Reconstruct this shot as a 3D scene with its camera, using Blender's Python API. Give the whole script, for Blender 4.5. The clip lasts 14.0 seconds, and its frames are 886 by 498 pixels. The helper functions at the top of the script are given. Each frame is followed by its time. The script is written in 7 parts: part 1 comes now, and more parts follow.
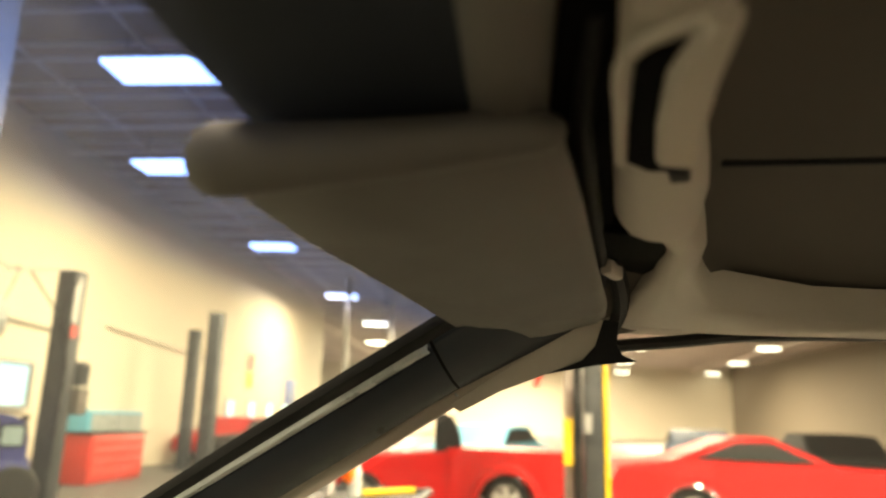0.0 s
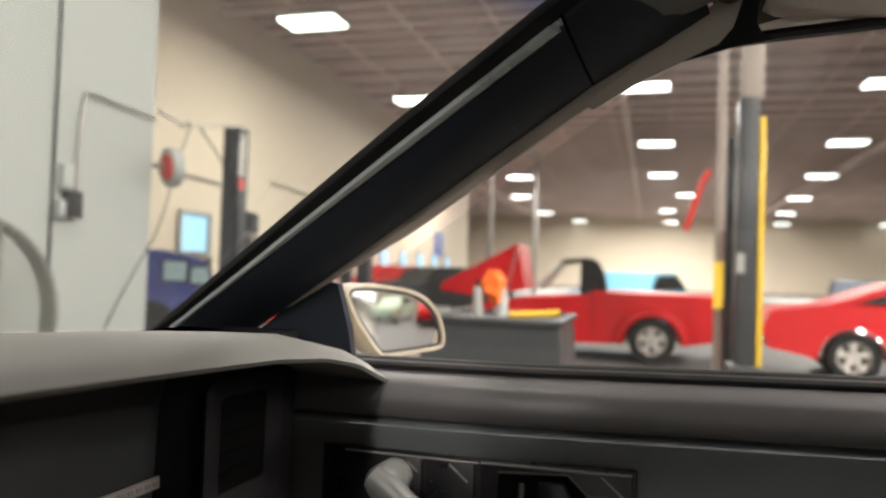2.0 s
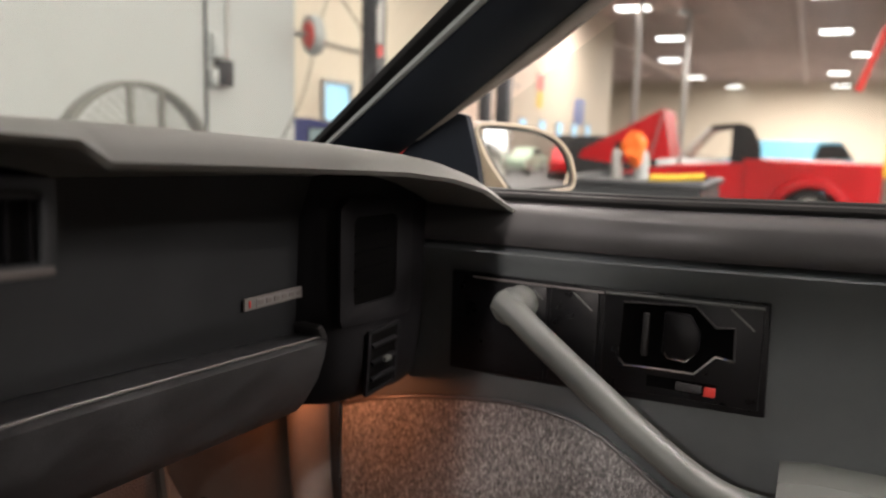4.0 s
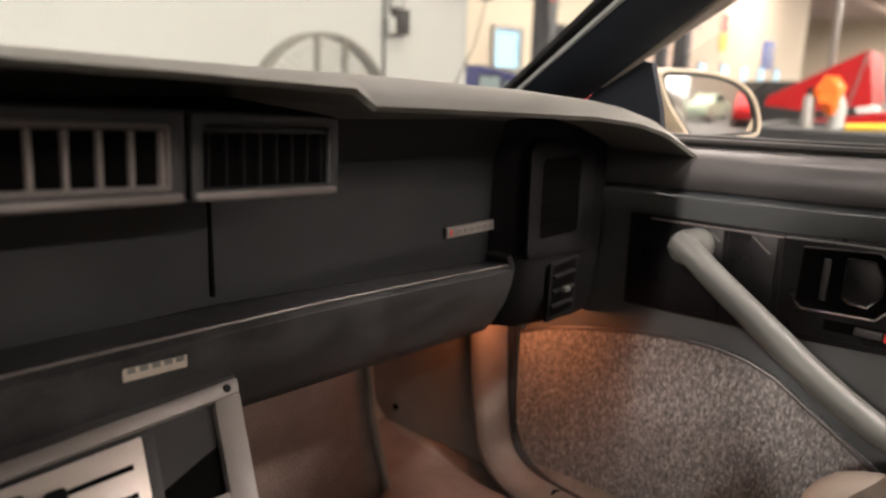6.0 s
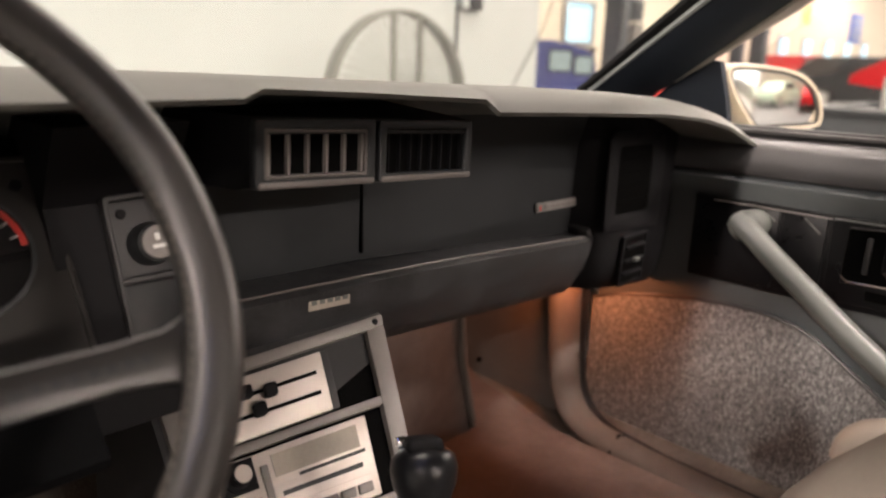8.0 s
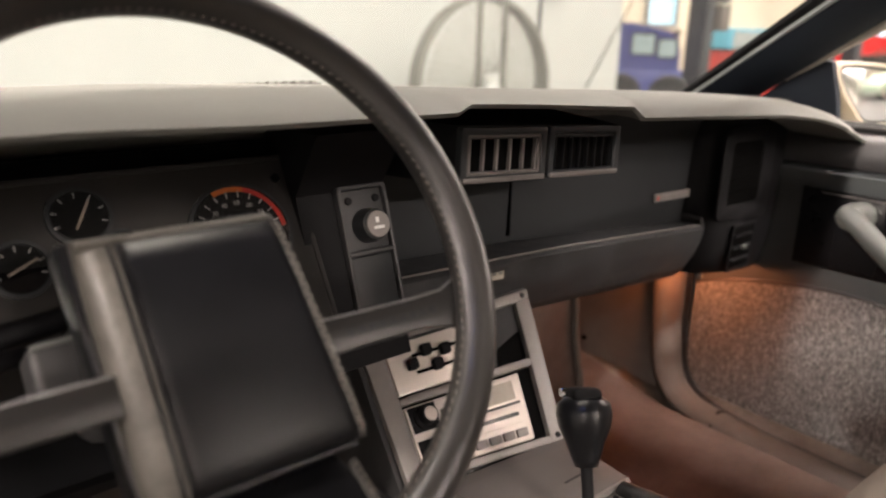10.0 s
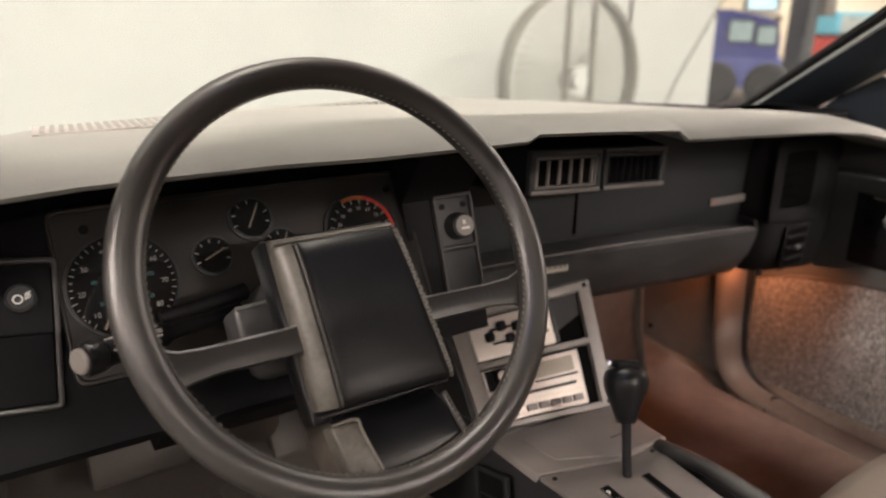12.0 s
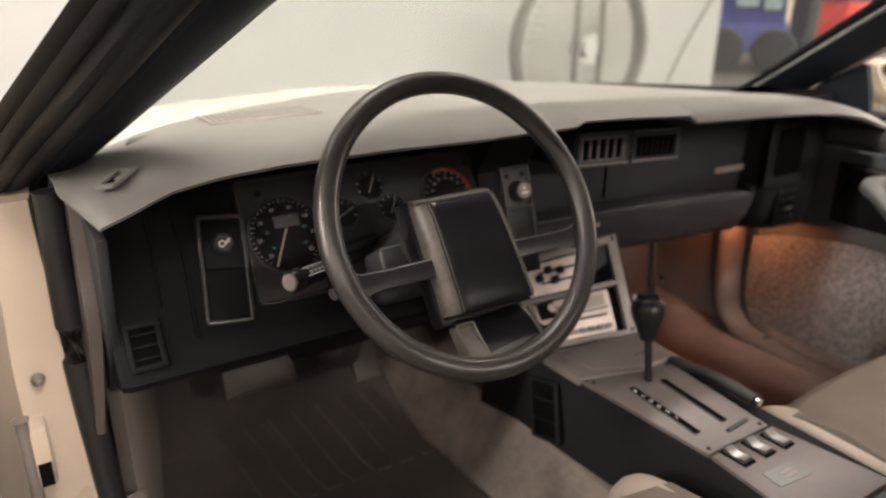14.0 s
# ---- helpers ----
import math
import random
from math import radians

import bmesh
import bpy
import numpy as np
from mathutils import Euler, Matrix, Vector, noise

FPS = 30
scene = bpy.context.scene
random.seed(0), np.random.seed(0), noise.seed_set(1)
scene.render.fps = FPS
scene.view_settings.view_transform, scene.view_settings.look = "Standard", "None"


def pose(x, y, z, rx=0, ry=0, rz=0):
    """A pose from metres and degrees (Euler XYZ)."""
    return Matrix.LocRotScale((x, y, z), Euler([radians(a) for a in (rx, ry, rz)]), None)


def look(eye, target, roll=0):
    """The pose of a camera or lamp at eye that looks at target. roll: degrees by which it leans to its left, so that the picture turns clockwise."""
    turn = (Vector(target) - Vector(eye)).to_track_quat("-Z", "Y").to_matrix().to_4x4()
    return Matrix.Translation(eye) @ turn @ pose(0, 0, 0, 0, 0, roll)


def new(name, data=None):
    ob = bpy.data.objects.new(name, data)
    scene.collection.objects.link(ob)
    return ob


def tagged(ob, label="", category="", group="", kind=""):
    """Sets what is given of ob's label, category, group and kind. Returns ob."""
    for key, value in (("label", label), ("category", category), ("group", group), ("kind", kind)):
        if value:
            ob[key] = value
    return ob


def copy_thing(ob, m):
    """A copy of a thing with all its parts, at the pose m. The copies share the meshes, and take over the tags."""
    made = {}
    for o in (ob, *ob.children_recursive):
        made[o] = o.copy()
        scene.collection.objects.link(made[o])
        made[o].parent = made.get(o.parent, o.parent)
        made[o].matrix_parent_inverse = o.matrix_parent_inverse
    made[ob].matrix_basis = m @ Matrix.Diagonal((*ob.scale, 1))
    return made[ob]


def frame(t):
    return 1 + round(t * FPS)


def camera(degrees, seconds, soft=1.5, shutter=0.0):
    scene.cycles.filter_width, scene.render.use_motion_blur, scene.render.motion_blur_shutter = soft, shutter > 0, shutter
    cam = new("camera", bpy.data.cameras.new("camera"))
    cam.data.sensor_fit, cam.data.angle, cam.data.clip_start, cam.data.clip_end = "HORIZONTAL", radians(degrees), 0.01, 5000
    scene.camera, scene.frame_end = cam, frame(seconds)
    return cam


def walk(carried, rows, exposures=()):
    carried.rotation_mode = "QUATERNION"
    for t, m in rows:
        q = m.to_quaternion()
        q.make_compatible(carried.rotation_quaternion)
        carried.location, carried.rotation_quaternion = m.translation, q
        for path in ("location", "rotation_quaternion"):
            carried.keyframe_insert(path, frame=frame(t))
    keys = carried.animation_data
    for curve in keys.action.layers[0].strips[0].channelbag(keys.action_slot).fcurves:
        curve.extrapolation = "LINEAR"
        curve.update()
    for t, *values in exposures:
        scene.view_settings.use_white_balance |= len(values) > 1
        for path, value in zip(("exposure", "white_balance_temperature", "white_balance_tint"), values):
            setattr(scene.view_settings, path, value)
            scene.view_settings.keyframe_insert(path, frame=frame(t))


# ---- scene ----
cam = camera(63.0, 14.0, 2.2)
cam.data.dof.use_dof, cam.data.dof.focus_distance, cam.data.dof.aperture_fstop = True, 0.68, 4.2
PATH = [
    (0, (-0.109, -0.33, 1.044), (1.834, -0.165, 1.505), 1.6),
    (0.2, (-0.103, -0.334, 1.013), (1.833, -0.104, 1.457), 1.1),
    (0.5, (-0.09, -0.337, 0.985), (1.844, -0.021, 1.385), 1.0),
    (1, (-0.1, -0.337, 0.941), (1.833, 0.077, 1.242), 1.4),
    (1.5, (-0.118, -0.331, 0.898), (1.813, 0.156, 1.084), 1.6),
    (2, (-0.122, -0.348, 0.886), (1.8, 0.202, 0.942), 1.9),
    (2.5, (-0.09, -0.342, 0.843), (1.814, 0.266, 0.778), 2.1),
    (4.8, (-0.15, -0.37, 0.835), (1.514, 0.664, 0.434), 1.8),
    (5, (-0.159, -0.365, 0.836), (1.478, 0.706, 0.419), 1.8),
    (5.5, (-0.178, -0.37, 0.832), (1.39, 0.791, 0.392), 1.6),
    (6, (-0.208, -0.387, 0.836), (1.295, 0.849, 0.374), 1.4),
    (6.5, (-0.249, -0.402, 0.844), (1.2, 0.888, 0.361), 1.1),
    (7, (-0.289, -0.418, 0.853), (1.127, 0.9, 0.344), 1.3),
    (7.2, (-0.302, -0.431, 0.856), (1.104, 0.894, 0.34), 1.4),
    (9.3, (-0.464, -0.486, 0.893), (0.833, 0.925, 0.322), 1.6),
    (9.5, (-0.477, -0.489, 0.895), (0.801, 0.936, 0.316), 1.5),
    (10, (-0.508, -0.494, 0.902), (0.713, 0.978, 0.317), 1.3),
    (10.5, (-0.542, -0.516, 0.912), (0.619, 1.0, 0.317), 1.2),
    (11, (-0.566, -0.551, 0.929), (0.536, 1.006, 0.33), 0.9),
    (11.5, (-0.592, -0.59, 0.95), (0.459, 0.998, 0.338), 0.7),
    (12, (-0.605, -0.635, 0.966), (0.419, 0.967, 0.343), 0.5),
    (12.5, (-0.63, -0.672, 0.995), (0.379, 0.932, 0.356), 0.5),
    (13, (-0.666, -0.714, 1.008), (0.332, 0.888, 0.348), 0.4),
    (13.5, (-0.733, -0.749, 1.023), (0.26, 0.845, 0.334), 0.4),
    (14, (-0.815, -0.791, 1.036), (0.184, 0.789, 0.324), 0.3),
]
walk(cam, [(t, look(eye, target, roll)) for t, eye, target, roll in PATH], [(0, 0.42, 8600, -4), (0.5, 0.12, 7500, -3), (1.0, -0.25, 6400, 0), (1.5, -0.28, 6100, 4), (2.0, -0.34, 6030, 6), (2.5, -0.5, 5950, 9), (4.8, -0.1, 6200, 10), (6.5, 0.15, 6450, 12), (10, 0.35, 6350, 11), (12.5, 0.2, 6350, 10), (14, 0.0, 6350, 10)])

# ---- light ----
GROUND = -0.45
world = bpy.data.worlds.new("hall_air")
world.use_nodes = True
world.node_tree.nodes["Background"].inputs[0].default_value = (0.9, 0.95, 1.0, 1)
world.node_tree.nodes["Background"].inputs[1].default_value = 0.02
scene.world = world


def area_lamp(x, y, z, w, h, watts, color=(1.0, 0.85, 0.74)):
    data = bpy.data.lights.new("hall_lamp", "AREA")
    data.shape, data.size, data.size_y, data.energy, data.color = "RECTANGLE", w, h, watts, color
    ob = new("hall_lamp", data)
    ob.location = (x, y, z)
    return ob


LAMP_Z = 6.35
LIT = [(-3.2, 3.0), (0.3, 1.7), (6.0, 3.0), (-3.6, -1.5), (0.5, -4.5), (6.0, -5.5), (-3.6, -6.0), (0.5, -11.0), (6.0, -12.0), (-9.5, -0.8), (-15.5, -0.6), (-9.5, -7.0), (0.5, -17.5), (6.5, -18.0), (-6.0, -17.5)]
for (lx, ly), watts in zip(LIT, (110, 190, 260, 60, 1500, 1200, 160, 900, 900, 1100, 3200, 600, 3800, 1900, 1400)):
    area_lamp(lx, ly, LAMP_Z - 0.1, 2.4, 0.6, watts)
for lx, ly, watts in ((15.0, 5.0, 800), (13.5, 0.2, 520), (22.0, 0.0, 1500), (31.0, 6.9, 950), (31.0, -7.6, 2600), (46.0, -2.0, 4500), (60.0, 8.0, 7500), (60.0, -12.0, 8000), (67.0, -1.0, 8500)):
    area_lamp(lx, ly, LAMP_Z - 0.1, 3.0, 0.8, watts)


# ---- materials ----
def surface(name, color, rough=0.5, metal=0.0, grain=400.0, bump=0.15, stain=6.0, vary=0.25, depth=0.0006, spec=0.5, coat=0.0, uneven=0.08):
    """A painted, moulded or woven surface with fine grain and broad stains."""
    m = bpy.data.materials.new(name)
    m.use_nodes = True
    nt = m.node_tree
    b = nt.nodes["Principled BSDF"]
    tc = nt.nodes.new("ShaderNodeTexCoord")
    fine, broad = nt.nodes.new("ShaderNodeTexNoise"), nt.nodes.new("ShaderNodeTexNoise")
    fine.inputs["Scale"].default_value, fine.inputs["Detail"].default_value = grain, 2.0
    broad.inputs["Scale"].default_value, broad.inputs["Detail"].default_value = stain, 5.0
    broad.inputs["Roughness"].default_value = 0.65
    for n in (fine, broad):
        nt.links.new(tc.outputs["Object"], n.inputs["Vector"])
    mix, ramp = nt.nodes.new("ShaderNodeMix"), nt.nodes.new("ShaderNodeMapRange")
    ramp.inputs[1].default_value, ramp.inputs[2].default_value = 0.3, 0.7
    add = nt.nodes.new("ShaderNodeMath")
    add.operation = "MULTIPLY_ADD"
    nt.links.new(fine.outputs[0], add.inputs[0])
    add.inputs[1].default_value = 0.35
    nt.links.new(broad.outputs[0], add.inputs[2])
    nt.links.new(add.outputs[0], ramp.inputs[0])
    ramp.inputs[1].default_value, ramp.inputs[2].default_value = 0.4, 0.95
    nt.links.new(ramp.outputs[0], mix.inputs[0])
    mix.data_type = "RGBA"
    mix.inputs[6].default_value = (*[c * (1 - vary) for c in color], 1)
    mix.inputs[7].default_value = (*[min(1, c * (1 + vary)) for c in color], 1)
    nt.links.new(mix.outputs[2], b.inputs["Base Color"])
    rr = nt.nodes.new("ShaderNodeMapRange")
    rr.inputs[1].default_value, rr.inputs[2].default_value = 0.35, 0.7
    rr.inputs[3].default_value, rr.inputs[4].default_value = max(0.03, rough - uneven), min(1, rough + uneven)
    nt.links.new(broad.outputs[0], rr.inputs[0])
    nt.links.new(rr.outputs[0], b.inputs["Roughness"])
    b.inputs["Metallic"].default_value = metal
    b.inputs["Specular IOR Level"].default_value = spec
    b.inputs["Coat Weight"].default_value = coat
    if bump:
        bp = nt.nodes.new("ShaderNodeBump")
        bp.inputs["Strength"].default_value, bp.inputs["Distance"].default_value = bump, depth
        nt.links.new(fine.outputs[0], bp.inputs["Height"])
        nt.links.new(bp.outputs[0], b.inputs["Normal"])
    return m


def glow(name, color, strength):
    m = bpy.data.materials.new(name)
    m.use_nodes = True
    b = m.node_tree.nodes["Principled BSDF"]
    b.inputs["Base Color"].default_value = (*color, 1)
    b.inputs["Emission Color"].default_value = (*color, 1)
    b.inputs["Emission Strength"].default_value = strength
    return m


def clear_glass(name, tint=(1, 1, 1), band=None, sheen=0.05, veil=0.0):
    """A thin pane: mostly clear, a little mirror; band: (z0, z1, colour) of a tinted strip along its curved upper edge;
    veil: share of a pale film that stands in for reflection haze.
    """
    m = bpy.data.materials.new(name)
    m.use_nodes = True
    nt = m.node_tree
    nt.nodes.remove(nt.nodes["Principled BSDF"])
    out = nt.nodes["Material Output"]
    tr, gl, mx = (nt.nodes.new(k) for k in ("ShaderNodeBsdfTransparent", "ShaderNodeBsdfGlossy", "ShaderNodeMixShader"))
    tr.inputs[0].default_value = (*tint, 1)
    gl.inputs["Roughness"].default_value = 0.02
    mx.inputs[0].default_value = sheen
    nt.links.new(tr.outputs[0], mx.inputs[1])
    nt.links.new(gl.outputs[0], mx.inputs[2])
    nt.links.new(mx.outputs[0], out.inputs[0])
    if veil:
        film, spread, mottle, share = (nt.nodes.new(k) for k in ("ShaderNodeBsdfTranslucent", "ShaderNodeMixShader", "ShaderNodeTexNoise", "ShaderNodeMapRange"))
        film.inputs[0].default_value = (0.84, 0.88, 0.95, 1)
        mottle.inputs["Scale"].default_value, mottle.inputs["Detail"].default_value = 3.5, 4.0
        share.inputs[1].default_value, share.inputs[2].default_value, share.inputs[3].default_value, share.inputs[4].default_value = 0.3, 0.7, veil * 0.6, veil * 1.4
        nt.links.new(mottle.outputs[0], share.inputs[0])
        nt.links.new(share.outputs[0], spread.inputs[0])
        nt.links.new(mx.outputs[0], spread.inputs[1])
        nt.links.new(film.outputs[0], spread.inputs[2])
        nt.links.new(spread.outputs[0], out.inputs[0])
    if band:
        tc, sep, mr, mc = (nt.nodes.new(k) for k in ("ShaderNodeTexCoord", "ShaderNodeSeparateXYZ", "ShaderNodeMapRange", "ShaderNodeMix"))
        mc.data_type = "RGBA"
        nt.links.new(tc.outputs["Object"], sep.inputs[0])
        side, low = nt.nodes.new("ShaderNodeMath"), nt.nodes.new("ShaderNodeMath")
        side.operation, low.operation, low.inputs[1].default_value = "ABSOLUTE", "MULTIPLY_ADD", 0.10
        nt.links.new(sep.outputs[0], side.inputs[0])
        nt.links.new(side.outputs[0], low.inputs[0])
        nt.links.new(sep.outputs[2], low.inputs[2])
        nt.links.new(low.outputs[0], mr.inputs[0])
        mr.inputs[1].default_value, mr.inputs[2].default_value = band[0], band[1]
        mr.interpolation_type = "SMOOTHSTEP"
        nt.links.new(mr.outputs[0], mc.inputs[0])
        mc.inputs[6].default_value, mc.inputs[7].default_value = (*tint, 1), (*band[2], 1)
        nt.links.new(mc.outputs[2], tr.inputs[0])
    return m


PAD = surface("dusty_grey_vinyl", (0.160, 0.163, 0.151), 0.62, spec=0.3, grain=900, bump=0.35, stain=5, vary=0.14)
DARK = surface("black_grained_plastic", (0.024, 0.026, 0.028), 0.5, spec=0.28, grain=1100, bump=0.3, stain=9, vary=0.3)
# Same plastic as DARK, darkened to put the dash face's shade into colour
DASHB = surface("shaded_dash_black", (0.0065, 0.0070, 0.0080), 0.6, grain=1100, bump=0.3, stain=9, vary=0.3, spec=0.08)
BEZEL = surface("brown_black_bezel_plastic", (0.020, 0.0187, 0.0175), 0.45, grain=1100, bump=0.25, stain=14, vary=0.2, spec=0.3)
TRIMB = surface("glossy_black_trim", (0.007, 0.007, 0.008), 0.34, grain=900, bump=0.2, stain=20, vary=0.3, spec=0.3)
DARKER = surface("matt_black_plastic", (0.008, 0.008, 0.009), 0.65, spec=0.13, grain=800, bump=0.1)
# Near-black for seams and holes, and for shade painted into openings and gaps
VOID = surface("shade_black", (0.003, 0.003, 0.003), 0.9, bump=0, spec=0.04)
BOLSTER = surface("worn_black_vinyl", (0.034, 0.035, 0.037), 0.46, spec=0.4, grain=700, bump=0.6, stain=26, vary=0.7, uneven=0.12)
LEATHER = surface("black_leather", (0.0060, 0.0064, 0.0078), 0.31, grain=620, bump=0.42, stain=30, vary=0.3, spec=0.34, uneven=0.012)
RIM = surface("black_rim_leather", (0.027, 0.0255, 0.024), 0.31, spec=0.6, uneven=0.015, grain=1100, bump=0.3, stain=26, vary=0.12)
HUBSIDE = surface("paler_leather_side", (0.082, 0.077, 0.068), 0.42, spec=0.35, uneven=0.08, grain=300, bump=0.5, stain=60, vary=0.4)
SPOKE = surface("satin_dark_metal", (0.024, 0.023, 0.022), 0.36, 0.25, grain=900, bump=0.08, vary=0.1)
THREAD = surface("grey_thread", (0.115, 0.108, 0.095), 0.7, bump=0)
GREYPL = surface("grey_console_plastic", (0.19, 0.175, 0.165), 0.45, grain=1000, bump=0.2, stain=12, vary=0.15)
SHIFTP = surface("brown_grey_console_plastic", (0.115, 0.104, 0.098), 0.42, grain=1000, bump=0.2, stain=12, vary=0.2)
GREYDK = surface("dark_grey_plastic", (0.038, 0.038, 0.039), 0.5, spec=0.35, grain=900, bump=0.2, vary=0.2)
SILVER = surface("brushed_silver_face", (0.66, 0.60, 0.55), 0.38, 0.35, grain=600, bump=0.05, vary=0.08)
SILVERD = surface("dull_silver_print", (0.26, 0.25, 0.245), 0.4, 0.3, bump=0, vary=0.1)
CHROME = surface("chrome", (0.75, 0.75, 0.76), 0.14, 1.0, bump=0, vary=0.05)
DOORV = surface("grey_door_vinyl", (0.092, 0.102, 0.105), 0.5, spec=0.35, grain=900, bump=0.3, stain=7, vary=0.15)
BAR = surface("grey_pull_bar", (0.122, 0.130, 0.122), 0.45, grain=900, bump=0.15, vary=0.08)
SILLV = surface("dark_sill_vinyl", (0.05, 0.049, 0.05), 0.4, grain=800, bump=0.35, vary=0.2)
HEAD = surface("brown_headliner_cloth", (0.074, 0.066, 0.056), 0.9, grain=1500, bump=0.5, vary=0.15, spec=0.2)
VISOR = surface("taupe_visor_vinyl", (0.066, 0.060, 0.053), 0.62, grain=1300, bump=0.4, vary=0.15)
RAILT = surface("tan_roof_trim", (0.33, 0.295, 0.255), 0.5, grain=900, bump=0.2, vary=0.1)
PILLAR = surface("black_pillar_trim", (0.014, 0.0175, 0.024), 0.6, spec=0.12, grain=900, bump=0.2, vary=0.25)
RUBBER = surface("black_rubber_seal", (0.012, 0.012, 0.012), 0.5, spec=0.35, grain=300, bump=0.2)
STRIP = surface("grey_pillar_strip", (0.27, 0.295, 0.30), 0.32, grain=300, bump=0.1, vary=0.1)
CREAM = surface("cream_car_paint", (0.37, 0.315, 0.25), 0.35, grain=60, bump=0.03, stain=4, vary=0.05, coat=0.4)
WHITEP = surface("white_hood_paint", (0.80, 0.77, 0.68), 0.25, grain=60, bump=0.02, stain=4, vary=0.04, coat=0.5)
MATD = surface("brown_rubber_mat", (0.060, 0.052, 0.046), 0.55, grain=300, bump=0.3, stain=9, vary=0.3)
CARPET = surface("dark_tan_carpet", (0.165, 0.145, 0.127), 0.95, grain=380, bump=1.0, depth=0.004, stain=11, vary=0.5, spec=0.1)
HEATC = surface("red_brown_carpet", (0.135, 0.102, 0.088), 0.9, grain=420, bump=0.8, depth=0.003, stain=11, vary=0.35, spec=0.1)
KICK = surface("tan_kick_plastic", (0.13, 0.116, 0.104), 0.62, spec=0.2, grain=700, bump=0.25, stain=14, vary=0.22)
KICKG = surface("taupe_grey_plastic", (0.15, 0.135, 0.12), 0.55, grain=700, bump=0.2, vary=0.2, spec=0.3)
SEATC = surface("taupe_seat_cloth", (0.145, 0.127, 0.108), 0.9, grain=900, bump=0.8, depth=0.0015, vary=0.2, spec=0.15)
SEATV = surface("light_seat_vinyl", (0.30, 0.26, 0.22), 0.45, grain=700, bump=0.3, vary=0.1)
RED_T = surface("red_plastic", (0.65, 0.05, 0.04), 0.4, bump=0.05, vary=0.05)
ORANGE = surface("orange_mark", (0.8, 0.22, 0.04), 0.5, bump=0, vary=0.05)
WHITEM = surface("white_print", (0.7, 0.7, 0.68), 0.5, bump=0, vary=0.05)
TEAL = surface("teal_print", (0.16, 0.42, 0.46), 0.5, bump=0, vary=0.05)
PAPER = surface("cream_label", (0.34, 0.31, 0.26), 0.55, grain=300, bump=0.1, vary=0.15)
NEEDLE = surface("pale_needle", (0.65, 0.55, 0.45), 0.5, bump=0)
GLASS = clear_glass("window_glass", (0.93, 0.95, 0.94))
# the pale film adds the haze of reflections to the windshield
SHIELD = clear_glass("windshield_glass", (0.79, 0.84, 0.79), (1.164, 1.188, (0.10, 0.20, 0.72)), veil=0.02)
DIALG = clear_glass("dial_glass", (0.9, 0.9, 0.9), sheen=0.10)
DULL = surface("dull_chrome", (0.28, 0.28, 0.28), 0.38, 0.9, bump=0, vary=0.1)
MIRROR = surface("mirror_silver", (0.50, 0.50, 0.515), 0.02, 1.0, bump=0, vary=0.01)
BULB = glow("courtesy_bulb", (1.0, 0.42, 0.16), 14.0)
TUBE = glow("led_tube", (1.0, 0.95, 0.88), 9.0)
ALLOY = surface("bright_alloy", (0.60, 0.58, 0.55), 0.32, 0.35, grain=60, bump=0.02, vary=0.08)


def carpet_speckle():
    """Grey cut-pile carpet with pale and dark flecks."""
    m = bpy.data.materials.new("speckled_grey_carpet")
    m.use_nodes = True
    nt = m.node_tree
    b = nt.nodes["Principled BSDF"]
    tc, fleck, pile, ramp, bp = (nt.nodes.new(k) for k in ("ShaderNodeTexCoord", "ShaderNodeTexNoise", "ShaderNodeTexNoise", "ShaderNodeValToRGB", "ShaderNodeBump"))
    fleck.inputs["Scale"].default_value, fleck.inputs["Detail"].default_value, fleck.inputs["Roughness"].default_value = 440.0, 3.0, 0.72
    pile.inputs["Scale"].default_value, pile.inputs["Detail"].default_value = 420.0, 2.0
    brushed = nt.nodes.new("ShaderNodeMapping")
    brushed.inputs["Scale"].default_value = (1.0, 1.0, 0.4)
    nt.links.new(tc.outputs["Object"], brushed.inputs["Vector"])
    for n in (fleck, pile):
        nt.links.new(brushed.outputs[0], n.inputs["Vector"])
    ramp.color_ramp.elements[0].position, ramp.color_ramp.elements[0].color = 0.33, (0.075, 0.076, 0.078, 1)
    ramp.color_ramp.elements[1].position, ramp.color_ramp.elements[1].color = 0.68, (0.58, 0.585, 0.575, 1)
    mid = ramp.color_ramp.elements.new(0.52)
    mid.color = (0.235, 0.236, 0.236, 1)
    nt.links.new(fleck.outputs[0], ramp.inputs[0])
    nt.links.new(ramp.outputs[0], b.inputs["Base Color"])
    b.inputs["Roughness"].default_value, b.inputs["Specular IOR Level"].default_value = 0.95, 0.1
    bp.inputs["Strength"].default_value, bp.inputs["Distance"].default_value = 0.9, 0.004
    nt.links.new(pile.outputs[0], bp.inputs["Height"])
    nt.links.new(bp.outputs[0], b.inputs["Normal"])
    return m


FLECK = carpet_speckle()


# ---- building helpers ----
def part(name, bm, material, parent=None, label="", smooth=38):
    me = bpy.data.meshes.new(name)
    bmesh.ops.recalc_face_normals(bm, faces=bm.faces[:])
    bm.to_mesh(me)
    bm.free()
    me.materials.append(material)
    if smooth:
        me.shade_smooth()
        me.set_sharp_from_angle(angle=radians(smooth))
    ob = new(name, me)
    if parent is not None:
        ob.parent = parent
        if parent.data is None:
            ob.matrix_parent_inverse = Matrix.Translation(-parent.location)
    if label:
        tagged(ob, label)
    return ob


def thing(name, label, category, at=(0, 0, 0), group="", kind=""):
    ob = new(name)
    ob.empty_display_size = 0.05
    ob.location = at
    return tagged(ob, label, category, group, kind)


